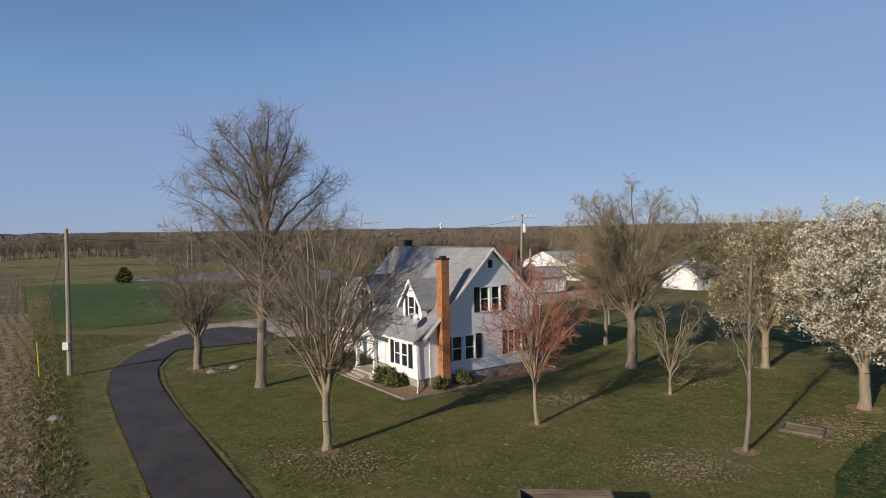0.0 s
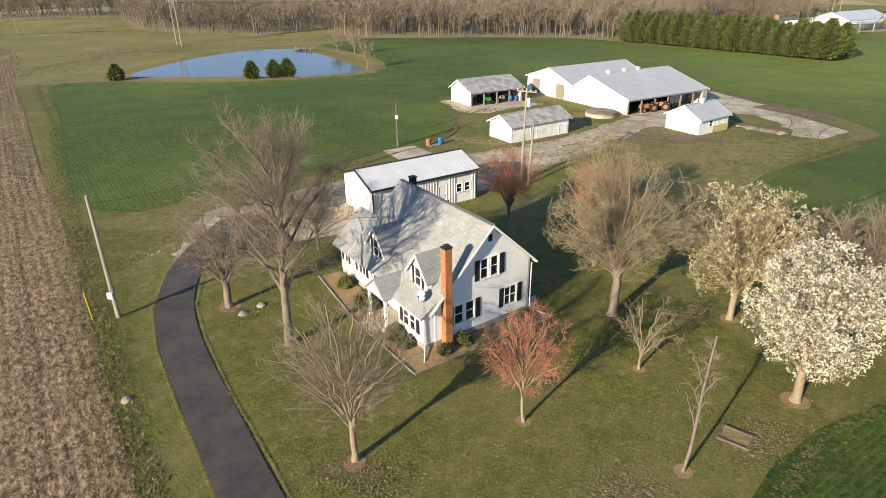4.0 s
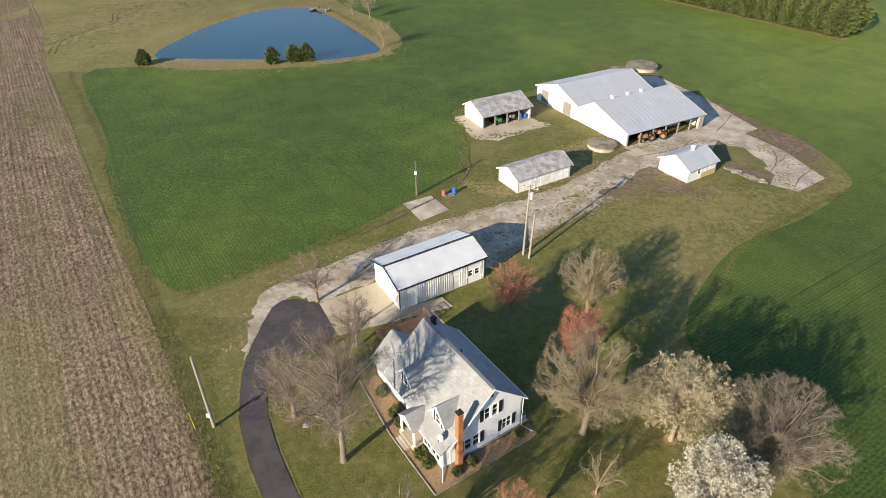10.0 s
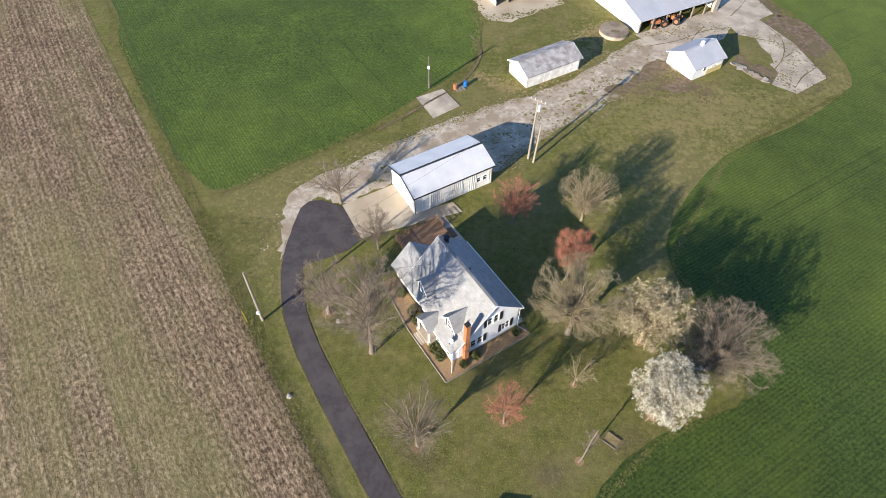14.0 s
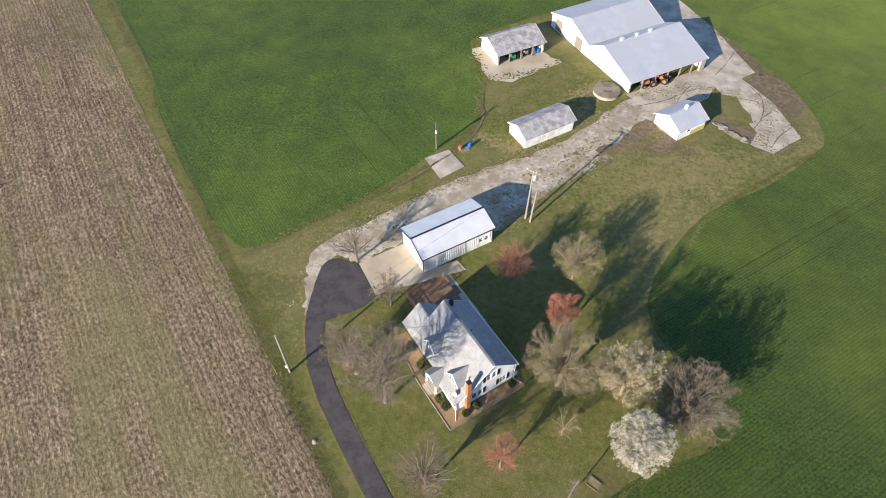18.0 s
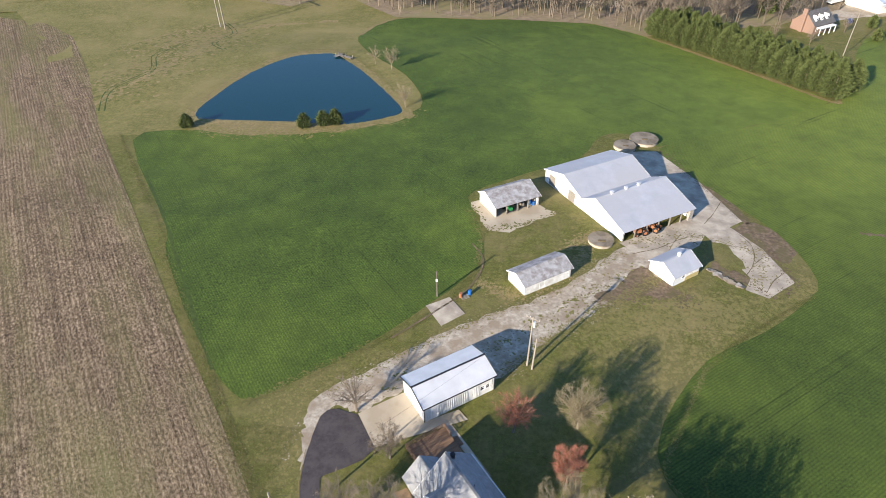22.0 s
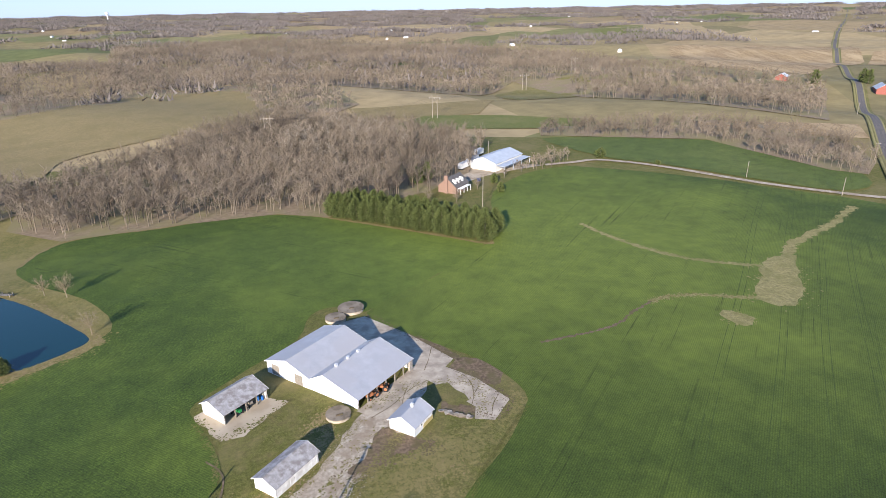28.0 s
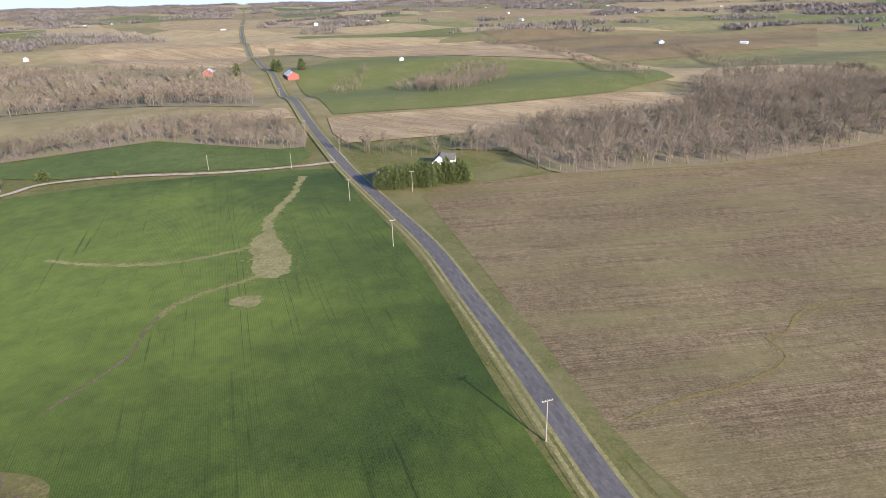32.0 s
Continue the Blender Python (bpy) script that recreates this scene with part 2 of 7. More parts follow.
def shingles(name, c1, c2):
    m, n, l, b = shader(name, 0.9, 0, 0.2)
    tc = n.new("ShaderNodeTexCoord")
    br = n.new("ShaderNodeTexBrick")
    br.inputs["Color1"].default_value, br.inputs["Color2"].default_value = (*c1, 1), (*c2, 1)
    br.inputs["Mortar"].default_value = (*[0.72 * k for k in c1], 1)
    br.inputs["Scale"].default_value, br.inputs["Brick Width"].default_value, br.inputs["Row Height"].default_value = 1.0, 0.33, 0.16
    br.inputs["Mortar Size"].default_value = 0.008
    l.new(tc.outputs["UV"], br.inputs["Vector"])
    f = noise_of(n, l, tc.outputs["Object"], 1.1, 6)
    l.new(blend(n, l, 0.8, br.outputs["Color"], ramp(n, l, f, [(0.3, (0.75, 0.74, 0.72)), (0.7, (1.1, 1.1, 1.1))]), "MULTIPLY"), b.inputs["Base Color"])
    bump(n, l, b, br.outputs["Fac"], -0.15, 0.01)
    return m


LAWN = lawn("lawn_grass", [(0.052, 0.060, 0.014), (0.108, 0.114, 0.028), (0.190, 0.176, 0.062)], (0.20, 0.162, 0.076))
PASTURE = lawn("rough_grass", [(0.095, 0.095, 0.028), (0.15, 0.142, 0.048), (0.21, 0.19, 0.075)], (0.24, 0.195, 0.085), 0.5)
MEADOW = lawn("green_meadow", [(0.080, 0.100, 0.026), (0.120, 0.140, 0.038), (0.160, 0.168, 0.055)], (0.18, 0.165, 0.065))
VERGE = lawn("verge_grass_olive", [(0.080, 0.088, 0.026), (0.125, 0.128, 0.042), (0.185, 0.172, 0.070)], (0.21, 0.175, 0.082), 0.52)
STRAW = lawn("bleached_straw", [(0.19, 0.168, 0.072), (0.28, 0.245, 0.115), (0.37, 0.325, 0.17)], (0.15, 0.15, 0.05), 0.54)
DRYGRASS = lawn("dead_grass", [(0.17, 0.135, 0.065), (0.24, 0.19, 0.095), (0.30, 0.24, 0.13)], (0.17, 0.14, 0.06), 0.55)
CROP_N = crop("young_wheat", (0.022, 0.041, 0.007), (0.094, 0.141, 0.022), (0.160, 0.206, 0.034), -37.3, pale=(126, 172, 132))
CROP_E = crop("young_wheat_east", (0.016, 0.031, 0.005), (0.062, 0.098, 0.016), (0.172, 0.216, 0.036), -126.0, pale=(116, 162, 134))
CROP_FAR = crop("far_wheat", (0.060, 0.088, 0.018), (0.105, 0.138, 0.030), (0.16, 0.175, 0.048), -126.0)
STUBBLE = stubble("corn_stubble", (0.200, 0.153, 0.100), (0.41, 0.330, 0.230), (0.082, 0.063, 0.042), -37.3, (0.155, 0.150, 0.058))
SOIL = stubble("bean_stubble", (0.205, 0.158, 0.092), (0.296, 0.236, 0.146), (0.122, 0.090, 0.053), -27.0, (0.190, 0.165, 0.075), 0.45)
# pale far fields; part of the paleness is distance haze mixed into the colours
TAN = stubble("pale_stubble", (0.32, 0.25, 0.15), (0.43, 0.345, 0.215), (0.24, 0.185, 0.11), 20.0)
COUNTRY = patchwork("farm_country")
ASPHALT = mottled("driveway_asphalt", (0.043, 0.036, 0.037), (0.060, 0.051, 0.052), 2.2, 0.8, 40, 0.4, c3=(0.072, 0.062, 0.061), big=0.5)
ROADTAR = mottled("worn_road_tar", (0.128, 0.116, 0.110), (0.165, 0.150, 0.140), 1.4, 0.9, 30, 0.3, spec=0.15, c3=(0.105, 0.097, 0.094), big=0.3)
WHEELTAR = mottled("polished_wheel_lane", (0.092, 0.084, 0.081), (0.130, 0.119, 0.113), 0.9, 0.85, 30, 0.3, spec=0.2, c3=(0.150, 0.136, 0.126), big=0.15)
GRAVEL = mottled("pale_gravel", (0.28, 0.235, 0.18), (0.50, 0.44, 0.355), 1.6, 0.95, 18, 0.6, c3=(0.27, 0.215, 0.155), big=0.30)
CONCRETE = mottled("old_concrete", (0.38, 0.325, 0.255), (0.48, 0.42, 0.335), 0.6, 0.85, 14, 0.2, c3=(0.29, 0.245, 0.195), big=0.35)
APRON = mottled("sandy_concrete", (0.40, 0.34, 0.255), (0.47, 0.405, 0.31), 0.5, 0.85, 14, 0.15, c3=(0.35, 0.29, 0.21), big=0.25)
EARTH = mottled("bare_earth", (0.100, 0.070, 0.046), (0.205, 0.150, 0.098), 1.5, 0.95, 10, 0.6, c3=(0.115, 0.095, 0.045), big=0.35)
MULCH = mottled("wood_mulch", (0.26, 0.125, 0.035), (0.44, 0.25, 0.08), 9.0, 0.95, 30, 0.9)
BEDMULCH = mottled("faded_mulch", (0.20, 0.125, 0.068), (0.33, 0.225, 0.125), 7.0, 0.95, 30, 0.9)
SIDING = siding("white_lap_siding", (0.84, 0.845, 0.86))
PAINT = mottled("white_paint", (0.66, 0.66, 0.65), (0.73, 0.73, 0.72), 1.2, 0.6, 8, 0.08)
OLDPAINT = mottled("weathered_white_paint", (0.66, 0.65, 0.62), (0.80, 0.79, 0.77), 0.8, 0.75, 9, 0.2, c3=(0.55, 0.53, 0.49), big=0.6)
TRIM = mottled("white_trim", (0.78, 0.78, 0.77), (0.84, 0.84, 0.83), 3, 0.5, 20, 0.05)
SHINGLE = shingles("grey_shingles", (0.255, 0.26, 0.268), (0.31, 0.315, 0.322))
METALROOF = mottled("white_metal_roofing", (0.50, 0.51, 0.53), (0.58, 0.59, 0.61), 0.5, 0.42, 12, 0.06, 0.0, 0.5)
BARNROOF = mottled("galvanised_roofing", (0.37, 0.38, 0.41), (0.45, 0.46, 0.49), 0.35, 0.5, 10, 0.1, 0.15, 0.5, c3=(0.40, 0.40, 0.42), big=0.15)
RUSTROOF = mottled("stained_old_roofing", (0.30, 0.29, 0.29), (0.42, 0.41, 0.41), 0.9, 0.7, 12, 0.2, 0.1, 0.4, c3=(0.22, 0.20, 0.19), big=0.8)
DARKTRIM = mottled("dark_bronze_trim", (0.02, 0.02, 0.024), (0.03, 0.03, 0.034), 2, 0.5, 10, 0.05)
BRICK = mottled("orange_brick", (0.30, 0.125, 0.052), (0.42, 0.185, 0.085), 5, 0.85, 22, 0.5)
STONE = mottled("grey_foundation_stone", (0.22, 0.20, 0.18), (0.36, 0.33, 0.29), 4, 0.9, 12, 0.7)
SHUTTER = mottled("black_shutter", (0.012, 0.013, 0.015), (0.02, 0.021, 0.023), 4, 0.5, 20, 0.1)
GLASS, _n, _l, _b = shader("window_glass", 0.06, 0, 0.6)
_b.inputs["Base Color"].default_value = (0.02, 0.024, 0.03, 1)
POLEWOOD = mottled("weathered_pole_wood", (0.22, 0.19, 0.155), (0.32, 0.285, 0.24), 3, 0.9, 20, 0.4, stretch=(1, 1, 0.1))
DARKPOLE = mottled("creosote_pole_wood", (0.10, 0.085, 0.07), (0.15, 0.13, 0.11), 3, 0.9, 20, 0.4, stretch=(1, 1, 0.1))
OLDWOOD = mottled("silvered_boards", (0.16, 0.14, 0.115), (0.26, 0.235, 0.20), 2, 0.9, 20, 0.5, stretch=(0.3, 2, 2))
BARK = mottled("grey_bark", (0.135, 0.11, 0.085), (0.215, 0.18, 0.145), 3, 0.95, 14, 0.8, stretch=(1, 1, 0.25))
PALEBARK = mottled("pale_bark", (0.20, 0.16, 0.105), (0.29, 0.24, 0.165), 3, 0.95, 14, 0.6, stretch=(1, 1, 0.25))
TWIG = mottled("grey_brown_twigs", (0.142, 0.112, 0.082), (0.215, 0.175, 0.130), 1, 0.9, None, 0)
BUDTWIG = mottled("budding_twigs", (0.172, 0.141, 0.085), (0.255, 0.213, 0.132), 1, 0.9, None, 0)
REDTWIG = mottled("red_budding_twigs", (0.23, 0.108, 0.074), (0.37, 0.145, 0.090), 1, 0.9, None, 0)
BLOSSOM = mottled("white_blossom", (0.40, 0.385, 0.30), (0.60, 0.58, 0.49), 2, 0.8, None, 0)
CREAM = mottled("cream_blossom", (0.34, 0.29, 0.18), (0.50, 0.44, 0.30), 2, 0.8, None, 0)
EVERGREEN = mottled("evergreen_needles", (0.050, 0.068, 0.018), (0.105, 0.125, 0.038), 1.2, 0.85, None, 0)
DARKSHRUB = mottled("clipped_evergreen", (0.070, 0.078, 0.026), (0.130, 0.135, 0.050), 3, 0.85, None, 0)
WOODTWIG = mottled("bare_woodland", (0.160, 0.130, 0.098), (0.255, 0.210, 0.160), 0.06, 0.95, None, 0, c3=(0.130, 0.106, 0.080), big=0.014)
WATER, _n, _l, _b = shader("pond_water", 0.12, 0, 0.26)
_b.inputs["Base Color"].default_value = (0.006, 0.033, 0.042, 1)
bump(_n, _l, _b, noise_of(_n, _l, coords(_n, _l), 2.2, 4), 0.12, 0.03)


# ---- helpers ----
def part(name, bm, material, parent, label=""):
    me = bpy.data.meshes.new(name)
    bm.to_mesh(me)
    bm.free()
    me.materials.append(material)
    ob = new(name, me)
    ob.parent = parent
    return tagged(ob, label)


def thing(name, x, y, z=0.0, turn=0.0, label="", category="", group="", kind=""):
    ob = new(name)
    ob.empty_display_size = 0.3
    ob.matrix_world = pose(x, y, z, 0, 0, turn)
    return tagged(ob, label, category, group, kind)


def mesh_of(name, verts, faces, material):
    me = bpy.data.meshes.new(name)
    me.from_pydata(verts, [], faces)
    me.materials.append(material)
    return me


def box(bm, x0, x1, y0, y1, z0, z1):
    v = [bm.verts.new(p) for p in ((x0, y0, z0), (x1, y0, z0), (x1, y1, z0), (x0, y1, z0), (x0, y0, z1), (x1, y0, z1), (x1, y1, z1), (x0, y1, z1))]
    for f in ((0, 3, 2, 1), (4, 5, 6, 7), (0, 1, 5, 4), (1, 2, 6, 5), (2, 3, 7, 6), (3, 0, 4, 7)):
        bm.faces.new([v[i] for i in f])


def boxes(*args):
    bm = bmesh.new()
    for a in args:
        box(bm, *a)
    return bm


def prism(bm, ring, a, b, axis="y"):
    """A closed profile drawn out along an axis from a to b; ring in the two other axes."""
    put = {"y": lambda p, k: (p[0], k, p[1]), "x": lambda p, k: (k, p[0], p[1]), "z": lambda p, k: (p[0], p[1], k)}[axis]
    lo, hi = [bm.verts.new(put(p, a)) for p in ring], [bm.verts.new(put(p, b)) for p in ring]
    n = len(ring)
    bm.faces.new(lo), bm.faces.new(hi[::-1])
    for i in range(n):
        bm.faces.new((lo[i], hi[i], hi[(i + 1) % n], lo[(i + 1) % n]))
    bmesh.ops.recalc_face_normals(bm, faces=bm.faces[:])


def tube(bm, p, q, r0, r1, sides=8):
    p, q = Vector(p), Vector(q)
    rot = (q - p).to_track_quat("Z", "Y").to_matrix()
    rings = []
    for c, r in ((p, r0), (q, r1)):
        rings.append([bm.verts.new(c + rot @ Vector((r * math.cos(2 * math.pi * i / sides), r * math.sin(2 * math.pi * i / sides), 0))) for i in range(sides)])
    for i in range(sides):
        j = (i + 1) % sides
        bm.faces.new((rings[0][i], rings[0][j], rings[1][j], rings[1][i]))
    bm.faces.new(rings[0][::-1]), bm.faces.new(rings[1])


def turned(bm, m):
    bmesh.ops.transform(bm, matrix=m, verts=bm.verts[:])
    return bm


# ---- ground ----
from mathutils import geometry


def eased(t):
    t = np.clip(t, 0, 1)
    return t * t * (3 - 2 * t)


STEP = 25.0      # the fall of the land is laid out in flat triangles of this size


def fall(x, y):
    """The farm stands on a low rise: the land falls away by five metres all round it and is level at the pond."""
    z = -5.0 * eased((np.hypot(x, y - 30) - 45) / 205)
    w = eased((62 - np.hypot((x + 56) / 1.15, y - 168)) / 26)
    return z * (1 - w) - 2.6 * w


def dale(x, y):
    """The fall of the land, flat within each triangle of the layout."""
    x, y = np.asarray(x, float) / STEP, np.asarray(y, float) / STEP
    i, j = np.floor(x), np.floor(y)
    u, v = x - i, y - j
    a, b, c, d = (fall((i + p) * STEP, (j + q) * STEP) for p, q in ((0, 0), (1, 0), (0, 1), (1, 1)))
    return np.where(u >= v, a + (b - a) * u + (d - b) * v, a + (c - a) * v + (d - c) * u)


def lift(x, y):
    """Height of the land: level round the farm, rolling beyond, rising to the skyline."""
    r = math.hypot(x - 20, y - 60)
    k = min(max((r - 250) / 250, 0), 1)
    roll = 5.0 * math.sin(x * 0.0123 + 1.0) * math.cos(y * 0.0105 + 0.4) + 3.0 * math.sin(x * 0.023 + y * 0.017)
    return k * roll + 46.0 * min(max((r - 900) / 4000, 0), 1.1) ** 1.2


def ground_sheet():
    rings, steps = [0], 240
    r = 30.0
    while r < 4950:
        rings.append(r)
        r *= 1.032 if r > 200 else 1.35
    rings.append(4980)
    verts, faces = [(20, 60, 0)], []
    for r in rings[1:]:
        for k in range(steps):
            a = 2 * math.pi * k / steps
            x, y = 20 + r * math.cos(a), 60 + r * math.sin(a)
            verts.append((x, y, lift(x, y)))
    for k in range(steps):
        faces.append((0, 1 + k, 1 + (k + 1) % steps))
    for i in range(len(rings) - 2):
        for k in range(steps):
            a, b = 1 + i * steps + k, 1 + i * steps + (k + 1) % steps
            faces.append((a, a + steps, b + steps, b))
    me = mesh_of("ground", verts, faces, LAWN)
    me.materials.append(COUNTRY)
    for p in me.polygons:
        p.use_smooth = True
        if math.hypot(p.center[0] - 20, p.center[1] - 60) > 330:
            p.material_index = 1
    ob = new("ground", me)
    return tagged(ob, "lawn and rolling farmland stretching to the horizon", "ground", kind="structure")


ground_sheet()


def smooth_ring(pts, n=5, rough=0.0, closed=True, seed=1):
    """A soft line through a few corners, with a ragged edge."""
    rng = random.Random(seed)
    out, m = [], len(pts)
    for i in range(m if closed else m - 1):
        p0, p1, p2, p3 = (Vector(pts[(i + k) % m] if closed else pts[min(max(i + k, 0), m - 1)]) for k in (-1, 0, 1, 2))
        for s in range(n):
            t = s / n
            q = 0.5 * (2 * p1 + (p2 - p0) * t + (2 * p0 - 5 * p1 + 4 * p2 - p3) * t * t + (3 * p1 - p0 - 3 * p2 + p3) * t ** 3)
            out.append((q[0] + rng.uniform(-rough, rough), q[1] + rng.uniform(-rough, rough)))
    if not closed:
        out.append(tuple(pts[-1]))
    return out


def patch(name, pts, material, z, label, category, soft=0, rough=0.0, drape=0.0, seed=1):
    """A piece of land laid on the ground sheet; drape: the step by which it follows the hills."""
    ring = smooth_ring(pts, soft, rough, True, seed) if soft else [tuple(p) for p in pts]
    flat = [Vector(p) for p in ring]
    if drape:
        xs, ys = [p[0] for p in ring], [p[1] for p in ring]
        nx, ny = int((max(xs) - min(xs)) / drape), int((max(ys) - min(ys)) / drape)
        flat += [Vector((min(xs) + (i + 0.5 + 0.2 * (j % 2)) * drape, min(ys) + (j + 0.5) * drape)) for i in range(nx) for j in range(ny)]
        long = []
        for p, q in zip(ring, ring[1:] + ring[:1]):
            k = int((Vector(q) - Vector(p)).length / drape)
            long.append([Vector(p).lerp(Vector(q), (s + 1) / (k + 1)) for s in range(k)])
        outline = [v for p, mids in zip(ring, long) for v in (Vector(p), *mids)]
        flat = outline + flat[len(ring):]
    else:
        outline = flat
    vs, _, fs, *_ = geometry.delaunay_2d_cdt(flat, [], [list(range(len(outline)))], 1, 1e-5)
    verts = [(p[0], p[1], z + (lift(p[0], p[1]) + 0.30 * min(max((math.hypot(p[0] - 20, p[1] - 60) - 225) / 40, 0), 1) if drape else 0)) for p in vs]
    me = mesh_of(name, verts, [tuple(f) for f in fs], material)
    if sum(p.normal.z * p.area for p in me.polygons) < 0:
        me.flip_normals()
    return tagged(new(name, me), label, category, kind="structure")


def ribbon(name, pts, width, material, z, label, category, n=6, drape=False, edge=0.0, seed=1):
    """A road or path of even width along a soft line."""
    line = smooth_ring(pts, n, 0, False)
    if drape:
        line = [tuple(Vector(p).lerp(Vector(q), k / 8)) for p, q in zip(line, line[1:]) for k in range(8)] + line[-1:]
    rng = random.Random(seed)
    verts, faces = [], []
    for i, p in enumerate(line):
        a, b = Vector(line[max(i - 1, 0)]), Vector(line[min(i + 1, len(line) - 1)])
        d = (b - a).normalized()
        s = Vector((-d.y, d.x)) * width / 2
        for k in (1, -1):
            q = Vector(p) + k * s * (1 + rng.uniform(-edge, edge))
            verts.append((q.x, q.y, z + (lift(q.x, q.y) + 0.50 * min(max((math.hypot(q.x - 20, q.y - 60) - 225) / 40, 0), 1) if drape else 0)))
    for i in range(len(line) - 1):
        faces.append((2 * i + 1, 2 * i + 3, 2 * i + 2, 2 * i))
    ob = new(name, mesh_of(name, verts, faces, material))
    return tagged(ob, label, category, kind="structure")


def splotches(name, line, n, spread, low, high, material, z, label, category, seed=1, closed=False):
    """Small ragged bits of ground strewn along a line: grass in gravel, gravel in grass, bare soil."""
    rng = random.Random(seed)
    line = [Vector(p) for p in line] + ([Vector(line[0])] if closed else [])
    lens = [(b - a).length for a, b in zip(line, line[1:])]
    if high > 0.12:
        n, low, high = int(n * 2.4), low * 0.5, high * 0.52
    verts, faces = [], []
    for i in range(n):
        k = rng.choices(range(len(lens)), lens)[0]
        c = line[k].lerp(line[k + 1], rng.random()) + Vector((rng.gauss(0, spread), rng.gauss(0, spread)))
        r, tw, long = low * (high / low) ** (rng.random() ** 1.6), rng.uniform(0, 6.283), rng.uniform(1.0, 2.0)
        base = len(verts)
        for j in range(9):
            a, q = 6.283 * j / 9, r * rng.uniform(0.45, 1.2)
            u, w = q * math.cos(a) * long, q * math.sin(a)
            verts.append((c.x + u * math.cos(tw) - w * math.sin(tw), c.y + u * math.sin(tw) + w * math.cos(tw), z + i * 4e-6))
        faces.append(tuple(range(base, base + 9)))
    tagged(new(name, mesh_of(name, verts, faces, material)), label, category, kind="stuff")


patch("pasture", [(-113.3, 135.6), (-84, 138), (-53.5, 140), (-23.2, 147.6), (-19.2, 161.6), (-44.2, 233.3), (-30.1, 245.6), (-1, 246), (36, 241.5), (53, 227.5), (74.4, 303.8), (-59.7, 346.1), (-330, 330), (-319.6, 216.8), (-200.4, 245), (-166.4, 210.5)], PASTURE, 0.010, "rough pale pasture round the pond", "pasture", 0, 0, 40)
patch("stubble_field", [(24, -36), (-10.2, 16), (-25.5, 36.5), (-36.3, 51), (-47.5, 65), (-80.7, 109), (-106, 142), (-134, 184), (-160, 218), (-178, 231), (-212, 240), (-262, 246), (-420, 60), (-160, -190)], STUBBLE, 0.03, "brown harvested corn field with pale stalks", "field", 0, 0, 60)
FIELD = [(-36.3, 55.5), (-45.6, 65.5), (-60.7, 86.5), (-66, 97.3), (-92.5, 134.5), (-81, 141), (-66, 140), (-50, 141.5), (-36, 147.5), (-25, 153.8), (-20.7, 162.6), (-28.5, 182.4), (-44, 202.2), (-51, 220), (-46, 236), (-35, 245.5), (-8, 244), (14, 245), (36, 239.8), (52.7, 226), (66, 208), (80, 189), (93, 170.5), (66, 152),
         (40, 137.5), (34, 144), (26.5, 142), (20.3, 130), (8.3, 122), (-3.5, 113), (-4.6, 109), (-3, 103.5), (-1, 94.2), (-2, 86.5), (-9.3, 76.5), (-18, 66.5), (-24.7, 60.3), (-31.8, 55)]
FIELD_E = [(40, 136.5), (66, 151.5), (93, 170), (97, 172), (108, 190), (128, 228), (158, 250), (181, 252.5), (203, 250), (221, 226), (239, 182), (257, 151), (264, 138), (222, 103.5), (174, 66), (136, 41.5), (75, 3), (24, -46), (2, -16), (1, 2), (10.7, 16.5), (14.4, 21.8), (19, 25.6), (23, 27.6), (28.8, 31.1),
           (26.4, 40.5), (23.4, 47.3), (25.2, 54.9), (34, 67), (44.5, 73.7), (53.3, 81.6), (57.8, 87.7), (56, 101.5), (47.8, 117)]
patch("wheat_field", FIELD, CROP_N, 0.05, "bright green young wheat in rows", "field", 3, 0.12)
patch("wheat_field", FIELD_E, CROP_E, 0.052, "bright green young wheat in rows by the road", "field", 3, 0.12)


def in_ring(x, y, ring):
    ok = False
    for (x0, y0), (x1, y1) in zip(ring, ring[1:] + ring[:1]):
        if (y0 > y) != (y1 > y) and x < (x1 - x0) * (y - y0) / (y1 - y0) + x0:
            ok = not ok
    return ok


def wheel_tracks(ring, angle, offsets, material, z, seed):
    """Pairs of thin broken wheel lines pressed into the young crop."""
    rng = random.Random(seed)
    c, s = math.cos(radians(angle)), math.sin(radians(angle))
    for off in offsets:
        verts, faces = [], []
        for side in (-0.8, 0.8):
            k = -40.0
            while k < 330:
                step = rng.uniform(2.0, 4.0)
                if rng.random() < 0.93:
                    w = rng.uniform(0.05, 0.09)
                    o = off + side + 0.35 * math.sin(k * 0.05 + off)
                    quad = [(k * c - (o + d) * s, k * s + (o + d) * c) for k, d in ((k, -w), (k + step, -w), (k + step, w), (k, w))]
                    if all(in_ring(x, y, ring) for x, y in quad):
                        n = len(verts)
                        verts += [(x, y, z) for x, y in quad]
                        faces.append((n, n + 1, n + 2, n + 3))
                k += step
        if faces:
            tagged(new("wheel_track", mesh_of("wheel_track", verts, faces, material)), "thin dark wheel tracks through the wheat", "track", kind="structure")


